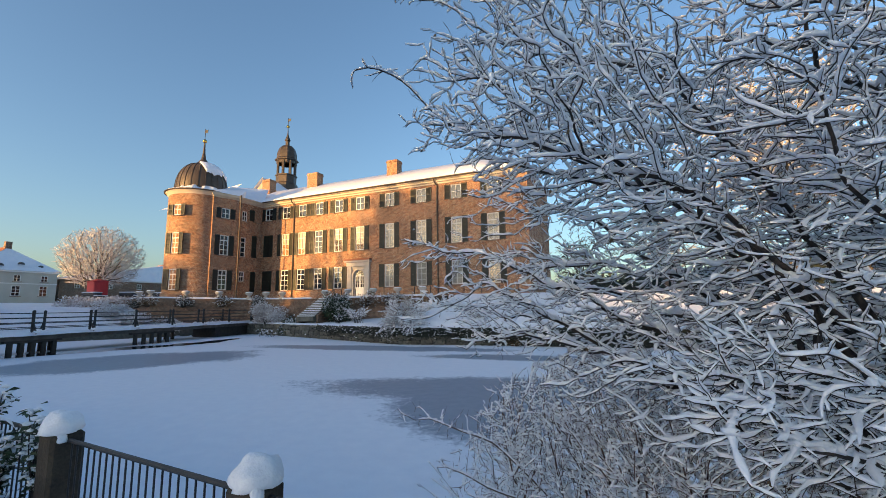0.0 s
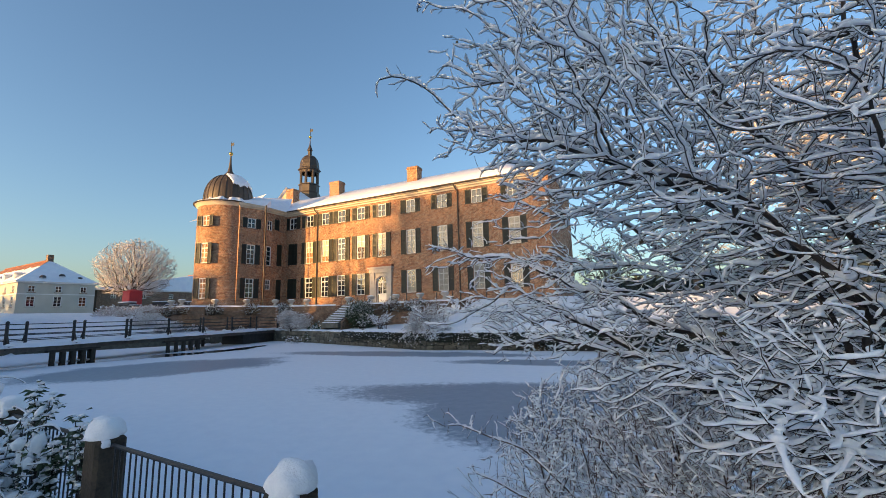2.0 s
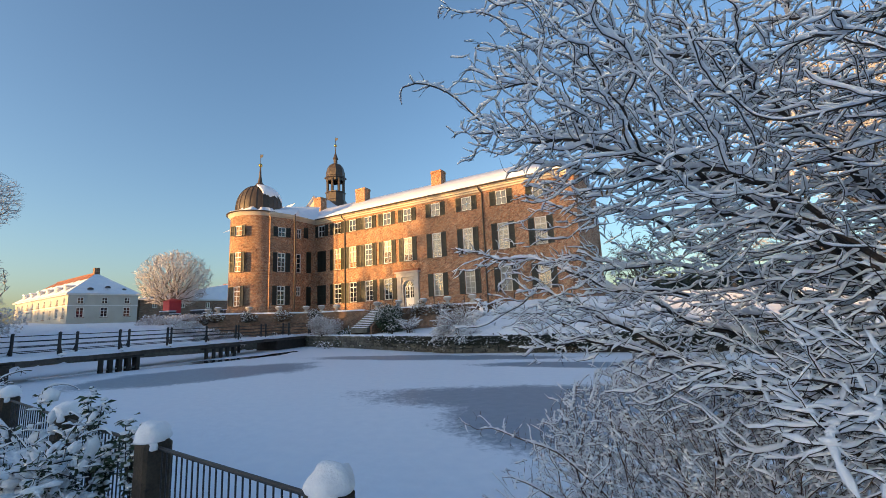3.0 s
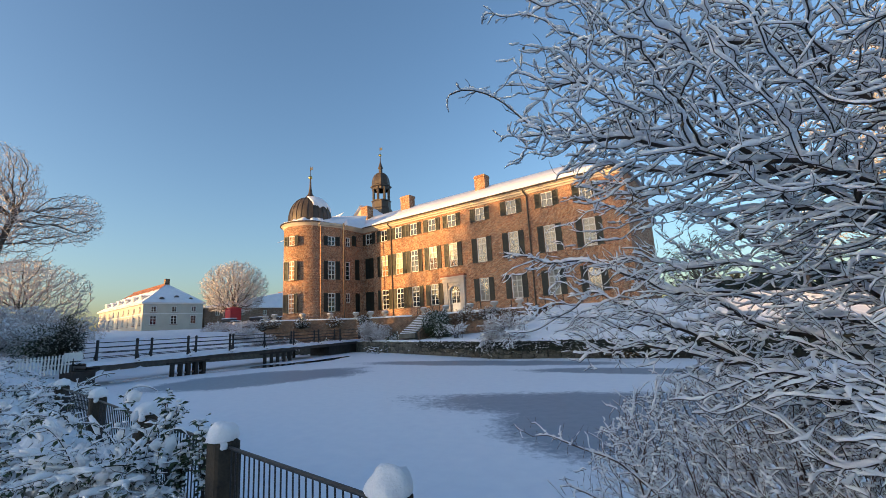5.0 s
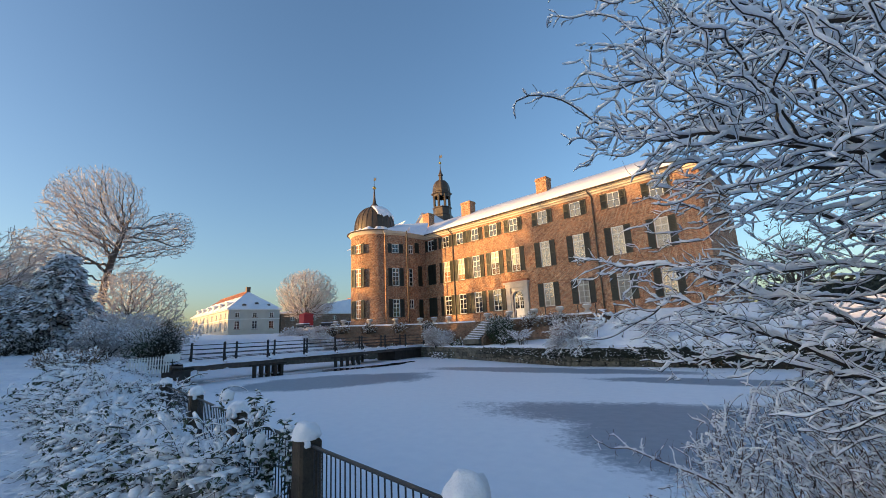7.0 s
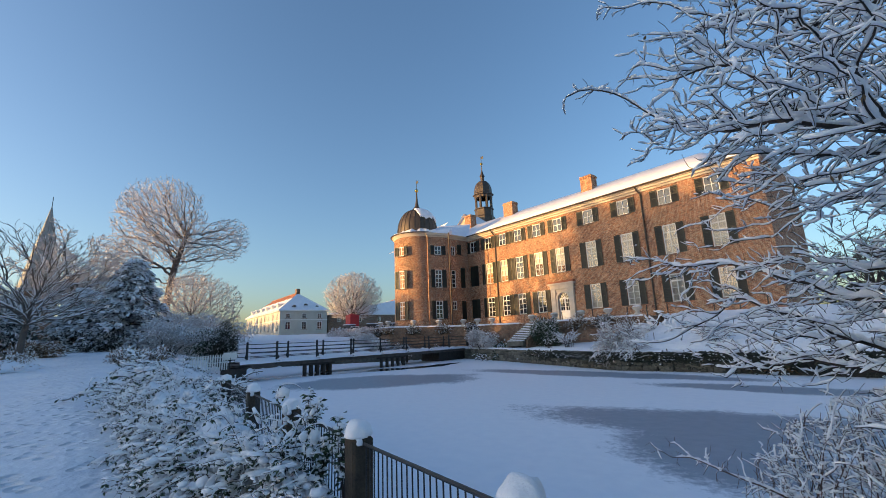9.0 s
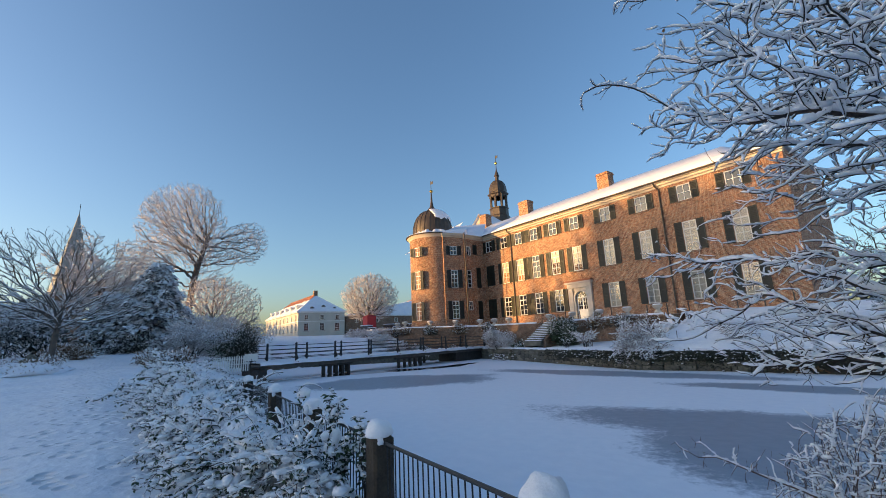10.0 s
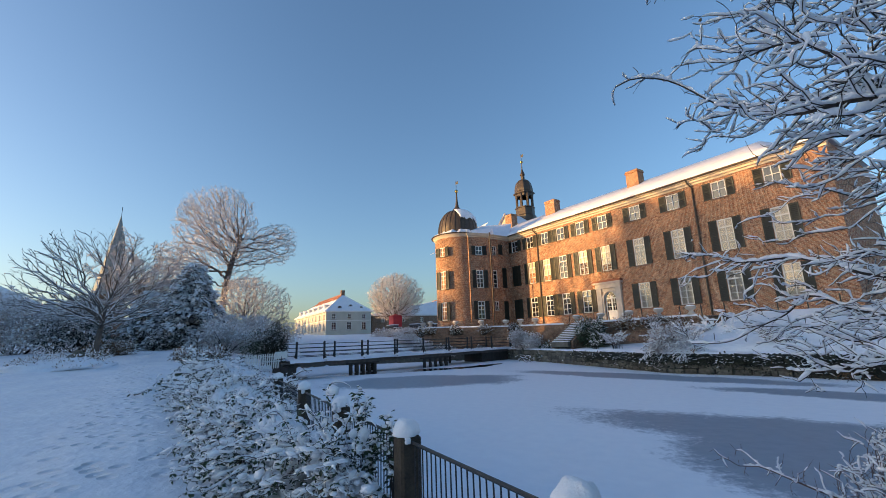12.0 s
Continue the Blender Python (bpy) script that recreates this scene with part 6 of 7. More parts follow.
twig_cloud("dry_bush", "dry russet bush under the tree", (-37.5, -3.4, 2.0), 1.6, 1.8, 1.2, 2600, 0.16, LEAF_BROWN, 59, 0.4)
bed_thing = twig_cloud("flower_bed", "low flower bed mounded with snow", (-26.0, -4.0, 1.80), 2.6, 2.0, 0.7, 2600, 0.10, LEAF_BROWN, 60, 0.97, "flower bed")
bm = bmesh.new()
lumpy(bm, (0, 0, 0.02), 2.4, 1.8, 0.42, 5, 4, 0.5)
for v in bm.verts:
    v.co.z += 0.10 * noise.noise(v.co * 3.0) + 0.05 * noise.noise(v.co * 8.0)
part("snow_mound", bm, SNOW, bed_thing, "uneven mound of snow", True)
bm = bmesh.new()
lumpy(bm, (0.3, 0.5, 0.40), 0.30, 0.34, 0.42, 8, 3, 0.5)
part("boulder", bm, STONE, bed_thing, "dark boulder breaking through the snow", True)

# ---- castle bank: retaining wall of stones, ivy, bushes, steps, urns ----
def wall_point(s):
    """The place s metres along the moat wall."""
    for (x0, y0), (x1, y1) in zip(WALL_LINE, WALL_LINE[1:]):
        L = math.hypot(x1 - x0, y1 - y0)
        if s <= L:
            return x0 + (x1 - x0) * s / L, y0 + (y1 - y0) * s / L, math.degrees(math.atan2(y1 - y0, x1 - x0))
        s -= L
    return x1, y1, 0.0


bm = bmesh.new()
for (x0, y0), (x1, y1) in zip(WALL_LINE, WALL_LINE[1:]):
    n = Vector((y1 - y0, -(x1 - x0), 0)).normalized() * 0.02
    a, b = Vector((x0, y0, 0)) + n, Vector((x1, y1, 0)) + n
    quad(bm, a + Vector((0, 0, -0.4)), b + Vector((0, 0, -0.4)), b + Vector((0, 0, 1.12)), a + Vector((0, 0, 1.12)))
    quad(bm, a + Vector((0, 0, 1.12)), b + Vector((0, 0, 1.12)), b - n * 70 + Vector((0, 0, 1.2)), a - n * 70 + Vector((0, 0, 1.2)))
moat_wall = tagged(finish("moat_wall", bm, STONE_JOINT), "rough stone retaining wall of the moat", "wall", kind="structure")
stones = []
for k in range(6):
    t = bmesh.new()
    bmesh.ops.create_cube(t, size=1.0)
    bmesh.ops.subdivide_edges(t, edges=list(t.edges), cuts=1)
    for v in t.verts:
        v.co *= 1 - 0.16 * (abs(v.co.x) + abs(v.co.y) + abs(v.co.z) - 0.5)
        v.co += Vector((noise.noise(v.co * 2 + Vector((k, 0, 0))), noise.noise(v.co * 2 + Vector((0, k, 5))), noise.noise(v.co * 2 + Vector((9, 0, k))))) * 0.10
    o = finish("stone", t, STONE)
    stones.append(o.data)
    bpy.data.objects.remove(o)
rng.seed(77)
for row, (z, h) in enumerate(((0.14, 0.36), (0.48, 0.36), (0.82, 0.34), (1.06, 0.20))):
    s = rng.uniform(0, 0.4)
    while s < 31:
        w = rng.uniform(0.28, 0.95)
        x, y, a = wall_point(s + w / 2)
        shared("stone", rng.choice(stones), moat_wall, pose(x, y - 0.08, z + rng.uniform(-0.03, 0.03), rng.uniform(-4, 4), rng.uniform(-4, 4), a) @ Matrix.Diagonal((w * 0.97, 0.34, h * rng.uniform(0.9, 1.08), 1)))
        s += w
# snow coping
bm = bmesh.new()
rows = []
for i in range(130):
    x, y, a = wall_point(i * 0.42)
    j = 0.06 * noise.noise((i * 0.6, 0, 0))
    rows.append([bm.verts.new((x, y + o, 1.12 + h + j)) for o, h in ((-0.26, 0.02), (-0.22, 0.12), (0.2, 0.17), (0.8, 0.12))])
for a, b in zip(rows, rows[1:]):
    for k in range(3):
        bm.faces.new((a[k], b[k], b[k + 1], a[k + 1]))
tagged(finish("wall_snow", bm, SNOW, None, "", True), "ragged line of snow on the moat wall", "snow", kind="structure")

# ivy hanging over the wall further along
ivy = thing("ivy_mat", "dark ivy hanging over the moat wall with traces of snow", "ivy", (-12, 26.5, 0), kind="stuff")
ivy.matrix_basis = Matrix()
leaf, sn = Pile(), Pile()
for _ in range(24000):
    s = 14 + 38 * rng.random() ** 0.9
    x, y, a = wall_point(s)
    z = 1.2 - 1.05 * rng.random() * (0.55 + 0.45 * noise.noise((s * 0.7, 0, 2))) if rng.random() < 0.9 else rng.uniform(0.05, 1.2)
    keep = min(1.0, (s - 12) / 10) * (0.65 + 0.6 * noise.noise((s * 0.9, z * 2, 0)))
    if rng.random() > keep:
        continue
    p = Vector((x + rng.gauss(0, 0.1), y - 0.24 - abs(rng.gauss(0, 0.12)), z))
    leaf.blade(p, Vector((rng.gauss(0, 1), rng.gauss(-0.4, 0.4), rng.gauss(-0.7, 0.5))).normalized(), Vector((rng.gauss(0, 0.4), -1, 0.4)).normalized(), rng.uniform(0.09, 0.19), rng.uniform(0.06, 0.13))
    if rng.random() < 0.07:
        sn.blade(p + Vector((0, -0.06, 0.03)), Vector((rng.gauss(0, 1), -0.5, -0.2)).normalized(), Vector((0, 0, 1)), 0.2, 0.12)
leaf.build("leaf", IVY, ivy, "", False)["kind"] = "stuff"
sn.build("snow", SNOW_CLUMP, ivy, "", False)["kind"] = "stuff"

# low quay beyond the bridge
bm = bmesh.new()
quay = [(-46.0, 9.6), (-48.0, 16.0), (-43.0, 26.0), (-38.2, 33.2)]
for (x0, y0), (x1, y1) in zip(quay, quay[1:]):
    quad(bm, (x1, y1, -0.3), (x0, y0, -0.3), (x0, y0, 0.75), (x1, y1, 0.75))
    quad(bm, (x1, y1, 0.75), (x0, y0, 0.75), (x0 - 0.8, y0, 0.78), (x1 - 0.8, y1, 0.78))
bmesh.ops.reverse_faces(bm, faces=bm.faces)
tagged(finish("quay_wall", bm, STONE), "low stone quay along the far arm of the moat", "wall", kind="structure")

# bushes on the bank
def bank(x, y):
    return ground_z(x, y)


for nm, lb, x, y, rx, ry, rz, n, sz, mt, sd, sh in (
        ("evergreen_bush", "dark evergreen bush sprinkled with snow beside the steps", -29.9, 32.6, 1.5, 0.9, 2.4, 5200, 0.22, LEAF, 61, 0.34),
        ("evergreen_bush", "dark evergreen bush sprinkled with snow beside the steps", -24.0, 32.5, 1.6, 1.0, 2.5, 5600, 0.22, LEAF, 62, 0.34),
        ("snowy_bush", "snow-covered bush below the terrace wall", -45.2, 27.2, 2.0, 1.2, 1.5, 2600, 0.22, FROST, 81, 0.8),
        ("snowy_bush", "snow-covered bush below the terrace wall", -42.2, 28.8, 1.8, 1.0, 1.4, 2400, 0.22, FROST, 82, 0.8),
        ("snowy_bush", "snow-covered bush beside the bridge end", -39.6, 31.6, 1.4, 0.9, 1.3, 2000, 0.22, LEAF, 83, 0.7),
        ("snowy_bush", "snow-covered bush on the yard bank", -50.0, 27.0, 2.4, 1.4, 1.2, 2400, 0.22, FROST, 84, 0.8),
        ("russet_bush", "russet-leaved bush at the foot of the bank", -6.2, 27.4, 1.4, 0.9, 1.5, 2600, 0.2, LEAF_BROWN, 68, 0.25)):
    twig_cloud(nm, lb, (x, y, bank(x, y) - 0.05 if sd != 66 else 0.15), rx, ry, rz, n, sz, mt, sd, sh)

ARCH = dict(fine=0, drop=1.0, levels=3, thin_from=1, sides=[4, 3, 3], gap=[0.22, 0.16], bare=[0.25, 0.1], ratio=[0.25, 0.3], plus=[0.18, 0.12], spread=[0.6, 0.7], flat=0.6,
            steps=[8, 3, 2], bend=0.10, lift=-0.10, least=0.011, thick=0.008, snow=1.0, snow_base=0.028, snow_sides=5)
ARCH["raise"] = [0.05, 0.0]


def arching_shrub(name, label, base, reach, height, canes, seed, lean=(0, 0), snow_amount=1.0, droop=-0.13, bark=FROST):
    """Long canes that rise, arch over and hang, white along their upper sides."""
    rng.seed(seed)
    t = thing(name, label, "shrub", base)
    wood, thin, snow = Pile(), Pile(), Pile()
    for _ in range(canes):
        a = rng.uniform(0, 6.283)
        d = Vector((math.cos(a) * 0.7 + lean[0], math.sin(a) * 0.7 + lean[1], rng.uniform(0.7, 1.5)))
        pts = wander(Vector((rng.gauss(0, 0.25), rng.gauss(0, 0.2), -0.05)), d, (height + reach) * rng.uniform(0.6, 1.05), 9, 0.07, droop)
        pts = [q for q in pts if q.z > -1.1] or pts[:2]
        if len(pts) > 2:
            ramify(wood, snow, pts, 0.022, 0.010, 0, dict(ARCH, snow=snow_amount), thin)
    wood.build("stem", BARK_GREY, t)
    thin.build("twig", bark, t, "fine hanging twigs", kind="stuff")
    snow.build("snow", SNOW_CLUMP, t)
    return t


arching_shrub("hanging_bush", "arching frosted bush hanging over the moat wall", (-13.9, 27.2, 1.15), 1.1, 1.6, 30, 65, (-0.05, -0.35), 0.8, -0.17)
arching_shrub("hanging_bush", "pale frosted bush trailing towards the ice", (-12.9, 26.8, 1.1), 0.9, 0.9, 22, 66, (0.0, -0.6), 0.7, -0.2)
arching_shrub("snowy_bush", "bush buried in thick snow at the terrace corner", (-14.0, 32.4, 1.9), 1.0, 1.3, 50, 67, (0.1, -0.2), 2.2, -0.16)
arching_shrub("snowy_bush", "snow-laden shrub on the steep bank", (-12.0, 31.4, 2.0), 0.8, 0.8, 30, 68, (0, -0.3), 2.2, -0.16)
twig_cloud("frosted_bush", "broad pale frosted shrub by the bridge end", (-33.4, 32.9, 1.15), 2.3, 0.9, 1.9, 5200, 0.17, FROST, 63, 0.5)
arching_shrub("frosted_bush", "low frosted rose bush on the bank", (-21.4, 31.6, 1.6), 0.7, 0.9, 26, 64, (0, 0), 0.7, -0.08)
arching_shrub("frosted_bush", "thin frosted bush on the bank", (-9.0, 29.0, 1.7), 0.7, 0.8, 26, 69, (0, 0), 1.2, -0.1, BARK_RED)

twig_cloud("frosted_bush", "dense pale frosted bush hanging over the moat wall", (-14.0, 27.0, 0.35), 1.5, 1.2, 2.9, 4600, 0.16, FROST, 71, 0.45)
# plants that trail over the terrace wall
for k, (x, y, z, w) in enumerate(((-49.5, 29.7, 3.0, 1.8), (-46.5, 29.0, 3.1, 1.5), (-43.0, 30.5, 3.0, 1.6), (-39.5, 32.5, 2.9, 1.5), (-35.6, 33.8, 2.9, 1.2), (-22.0, 33.8, 2.8, 1.4), (-19.2, 33.8, 2.8, 1.6), (-16.6, 33.7, 2.5, 1.6))):
    twig_cloud("trailing_plant", "withered climber with snow hanging over the terrace wall", (x, y, z), w, 0.4, 1.1, 900, 0.17, LEAF_BROWN if k % 2 else IVY, 500 + k, 0.5, "climber", group="climbers on the terrace wall")
arching_shrub("snowy_bush", "twiggy snow-dusted bush above the fence", (-11.6, 1.9, 1.2), 0.5, 0.6, 26, 91, (0.1, 0.1), 0.45, -0.2, BARK)
arching_shrub("snowy_bush", "twiggy snow-dusted bush near the bridge", (-14.2, 2.6, 1.1), 0.6, 0.6, 30, 92, (0.1, 0.1), 0.45, -0.2, BARK)
# steps
steps = tagged(thing("steps", "snow-covered stone steps up to the terrace", "steps", (0, 0, 0)), kind="structure")
for k in range(11):
    z1 = 1.75 + (TZT - 1.75) * (k + 1) / 11
    y0 = 31.2 + 0.31 * k
    bm = bmesh.new()
    box(bm, -28.0, -25.95, y0, y0 + 0.5, z1 - 0.5, z1 - 0.03)
    st = part("step", bm, STONE, steps)
    bm = bmesh.new()
    box(bm, -27.96, -25.99, y0 + 0.10, y0 + 0.4, z1 - 0.028, z1 + 0.05)
    part("snow", bm, SNOW, st)
for x in (-28.26, -25.94):
    bm = bmesh.new()
    v = [bm.verts.new(p) for p in ((x, 31.6, 1.2), (x + 0.25, 31.6, 1.2), (x + 0.25, 31.6, 1.95), (x, 31.6, 1.95), (x, 34.3, 1.2), (x + 0.25, 34.3, 1.2), (x + 0.25, 34.3, TZT), (x, 34.3, TZT))]
    for f in ((0, 1, 2, 3), (7, 6, 5, 4), (1, 5, 6, 2), (0, 3, 7, 4), (3, 2, 6, 7)):
        bm.faces.new([v[i] for i in f])
    part("cheek_wall", bm, BRICK_DARK, steps)

# coping snow on the terrace wall
bm = bmesh.new()
for line in (B, C[:2]):
    for (x0, y0, z0), (x1, y1, z1) in zip(line, line[1:]):
        n = 24
        for i in range(n):
            p, q = lerp((x0, y0, z0), (x1, y1, z1), i / n), lerp((x0, y0, z0), (x1, y1, z1), (i + 1) / n)
            j, l = 0.03 * noise.noise((p[0], p[1], 0)), 0.03 * noise.noise((q[0], q[1], 0))
            quad(bm, (p[0], p[1] - 0.10, p[2] - 0.03), (q[0], q[1] - 0.10, q[2] - 0.03), (q[0], q[1] - 0.06, q[2] + 0.13 + l), (p[0], p[1] - 0.06, p[2] + 0.13 + j))
            quad(bm, (p[0], p[1] - 0.06, p[2] + 0.13 + j), (q[0], q[1] - 0.06, q[2] + 0.13 + l), (q[0], q[1] + 0.4, q[2] + 0.13 + l), (p[0], p[1] + 0.4, p[2] + 0.13 + j))
tagged(finish("coping_snow", bm, SNOW), "line of snow along the terrace wall", "snow", kind="structure")

# stone urns on the terrace wall
def urn_parts(t):
    bm = bmesh.new()
    lathe(bm, [(0.0, 0.0), (0.28, 0.0), (0.28, 0.13), (0.19, 0.19), (0.15, 0.28), (0.18, 0.35), (0.32, 0.43), (0.38, 0.54), (0.41, 0.60), (0.41, 0.65), (0.34, 0.66), (0.0, 0.64)], 16)
    part("bowl", bm, SANDSTONE, t, "", True)
    bm = bmesh.new()
    lumpy(bm, (0, 0, 0.67), 0.37, 0.37, 0.10, 3)
    part("snow_cap", bm, SNOW_CLUMP, t, "", True)


urn = None
for x, y, z in ((-49.5, 29.9, 4.1), (-46.2, 29.05, 4.1), (-43.0, 30.75, 4.0), (-40.0, 32.45, 3.9), (-37.3, 34.05, 3.8), (-34.9, 34.1, 3.75), (-32.6, 34.1, 3.7), (-27.0, 34.1, 3.7), (-24.2, 34.1, 3.72), (-21.3, 34.1, 3.72), (-18.6, 34.1, 3.74), (-16.0, 34.1, 3.76)):
    if urn is None:
        urn = thing("stone_urn", "pale stone urn capped with snow on the terrace wall", "urn", (x, y, z), "urns on the terrace wall")
        urn_parts(urn)
    else:
        copy_thing(urn, pose(x, y, z))

# iron stubs of the railing before the front
rail = thing("terrace_railing", "low iron railing at the foot of the castle front", "railing", (0, 0, 0))
for k in range(12):
    x = -27.0 + 1.75 * k
    bm = bmesh.new()
    tube(bm, [(x, 36.9, 3.5), (x, 36.9, 4.65)], 0.045, 5)
    part("railing_post", bm, IRON, rail)
for k in range(3):
    x = -33.2 + 1.2 * k
    bm = bmesh.new()
    tube(bm, [(x, 40.6, 3.7), (x, 40.6, 4.75)], 0.03, 5)
    part("railing_post", bm, IRON, rail)
bm = bmesh.new()
tube(bm, [(-33.2, 40.6, 4.72), (-30.8, 40.6, 4.72)], 0.02, 5)
part("rail", bm, IRON, rail)

# bare bed plants on the bank
for k, (x, y) in enumerate(((-32.5, 31.6), (-30.4, 30.6), (-25.8, 31.0), (-22.6, 30.6), (-20.4, 30.2))):
    rng.seed(90 + k)
    t = thing("rose_bush", "bare rose bush with tufts of snow", "shrub", (x, y, bank(x, y)), "rose bushes on the bank")
    wood, sn = Pile(), Pile()
    for _ in range(16):
        pts = wander(Vector((rng.gauss(0, 0.25), rng.gauss(0, 0.15), 0)), Vector((rng.gauss(0, 0.35), rng.gauss(0, 0.35), 1)), rng.uniform(0.6, 1.25), 5, 0.12, 0)
        wood.rod(pts, taper(0.02, 0.01, 6), 4)
        sn.lump(pts[-1], 0.08, 0.08, 0.06)
        if rng.random() < 0.5:
            sn.lump(pts[3] + Vector((0.05, 0, 0)), 0.06, 0.06, 0.05)
    wood.build("stem", BARK, t)
    sn.build("snow", SNOW_CLUMP, t)["kind"] = "stuff"


# ---- the yard beyond the bridge ----
def town_house(name, label, cat, origin, turn, L, D, h, rh, wall, roof, cols_l, cols_d, hip=True, lights=True, rows=2):
    """A plastered house with a hipped snow roof; its corner at the origin, its long side along its own -x, its short side along +y."""
    t = thing(name, label, cat, origin)
    t.rotation_euler = (0, 0, radians(turn))
    ww, wh = 1.0, 1.5
    def faces(n, length):
        out = []
        for c in range(n):
            u = length * (c + 0.5) / n
            if rows == 2:
                out.append((u - ww * 0.6, u + ww * 0.6, 0.75, 2.6))
            out.append((u - ww / 2, u + ww / 2, h - 1.95, h - 0.75))
        return out
    bm = bmesh.new()
    pierced_wall(bm, 0, D, -1.5, h, faces(cols_d, D), lambda u, d, z: (-d, u, z), 0.2)
    bmesh.ops.reverse_faces(bm, faces=bm.faces)
    part("wall", bm, wall, t)
    bm = bmesh.new()
    pierced_wall(bm, -L, 0, -1.5, h, [(a - L, b - L, c, d) for a, b, c, d in faces(cols_l, L)], lambda u, d, z: (u, d, z), 0.2)
    part("wall", bm, wall, t)
    bm = bmesh.new()
    quad(bm, (-L, 0, -1.5), (-L, 0, h), (-L, D, h), (-L, D, -1.5))
    quad(bm, (-L, D, -1.5), (-L, D, h), (0, D, h), (0, D, -1.5))
    part("wall", bm, wall, t)
    o = 0.45
    k = D / 2 if hip else 0.0
    ra, rb = (-L + k, D / 2, h + rh), (-k, D / 2, h + rh)
    c = [(o, -o, h), (o, D + o, h), (-L - o, D + o, h), (-L - o, -o, h)]
    bm = bmesh.new()
    for f in ((c[0], c[1], rb), (c[1], c[2], ra, rb), (c[2], c[3], ra), (c[3], c[0], rb, ra)):
        bm.faces.new([bm.verts.new(p) for p in f])
    part("roof", bm, roof, t, "snow-covered hipped roof")
    if hip:
        bm = bmesh.new()
        mid = lambda p, q, k: tuple(u + (v - u) * k for u, v in zip(p, q))
        top = [Vector(ra) + Vector((0, -0.03, 0.03)), Vector(rb) + Vector((0, -0.03, 0.03))]
        low = []
        for q in range(25):
            k = q / 24
            depth = 0.30 + 0.16 * noise.noise((q * 0.7, 2, 0))
            low.append(Vector(mid(mid(ra, c[3], depth), mid(rb, c[0], depth), k)) + Vector((0, -0.03, 0.03)))
        ridge_pts = [top[0].lerp(top[1], q / 24) for q in range(25)]
        for q in range(24):
            quad(bm, ridge_pts[q], low[q], low[q + 1], ridge_pts[q + 1])
        part("bare_tiles", bm, TILE_RED, t, "strip of red tiles bare of snow")
    bm = bmesh.new()
    box(bm, -L - 0.4, 0.4, -0.4, D + 0.4, h - 0.28, h - 0.02)
    part("cornice", bm, PAINT_WHITE, t)
    if rows == 2:
        bm = bmesh.new()
        box(bm, -L - 0.05, 0.05, -0.05, D + 0.05, 2.92, 3.08)
        part("string_course", bm, PAINT_WHITE, t)
    bm = bmesh.new()
    tube(bm, [(ra[0], ra[1], ra[2]), (rb[0], rb[1], rb[2] + 0.02)], 0.22, 6)
    part("ridge", bm, TILE_RED, t, "bare tiled ridge")
    for u0, u1, z0, z1 in faces(cols_d, D):
        set_window(t, pose(0, (u0 + u1) / 2, z0, 0, 0, 90), u1 - u0, z1 - z0, 2, 3 if z1 - z0 > 1.5 else 2, "", (0, 0))
    for u0, u1, z0, z1 in faces(cols_l, L):
        set_window(t, pose((u0 + u1) / 2 - L, 0, z0), u1 - u0, z1 - z0, 2, 3 if z1 - z0 > 1.5 else 2, "", (0, 0))
    if lights:
        for q in range(3):
            u = D * (0.3 + 0.25 * q)
            bm = bmesh.new()
            lathe(bm, [(0.5, 0.0), (0.46, 0.25), (0.3, 0.42), (0.0, 0.5)], 10, (0, 0), 0, math.pi)
            bm.transform(pose(-0.6 - 0.25 * q % 1, u, h + 0.75 + 0.4 * (q % 2), 0, 0, -90))
            part("roof_light", bm, SLATE, t)
        for q in range(6):
            u = -L * (q + 0.7) / 6.5
            bm = bmesh.new()
            soft_box(bm, u - 0.55, u + 0.55, 0.3, 2.2, h + 0.4, h + 1.55, 0.15)
            dr = part("dormer", bm, PAINT_WHITE, t)
            bm = bmesh.new()
            box(bm, u - 0.7, u + 0.7, 0.2, 2.6, h + 1.56, h + 1.78)
            part("snow", bm, SNOW, dr)
    bm = bmesh.new()
    box(bm, rb[0] - 0.6, rb[0] + 0.3, D / 2 - 0.45, D / 2 + 0.45, h + rh - 0.8, h + rh + 1.1)
    part("chimney", bm, BRICK_DARK, t)
    return t


town_house("coach_house", "pale yellow two-storey coach house with a hipped snow roof", "house", (-98.9, 33.0, 4.85), -4, 36, 11.3, 5.3, 4.6, PLASTER_PALE, SNOW, 9, 3)
town_house("stable_building", "long low outbuilding with a snow roof behind the round tree", "house", (-101.0, 46.0, 4.6), -4, 9, 46, 4.8, 4.6, BRICK_DARK, SNOW, 2, 8, False, False, 1)
# red hoarding by the tree
red = thing("red_hut", "small red painted hut in the snowy yard", "hut", (-75.5, 39.3, 4.4))
bm = bmesh.new()
soft_box(bm, -1.0, 1.0, -1.0, 1.0, -0.9, 2.9, 0.08)
part("body", bm, RED_CLOTH, red)
bm = bmesh.new()
lathe(bm, [(1.5, 2.9), (1.4, 3.02), (0.05, 3.4)], 4, (0, 0), math.pi / 4, math.pi * 2.25)
part("roof", bm, RED_CLOTH, red)
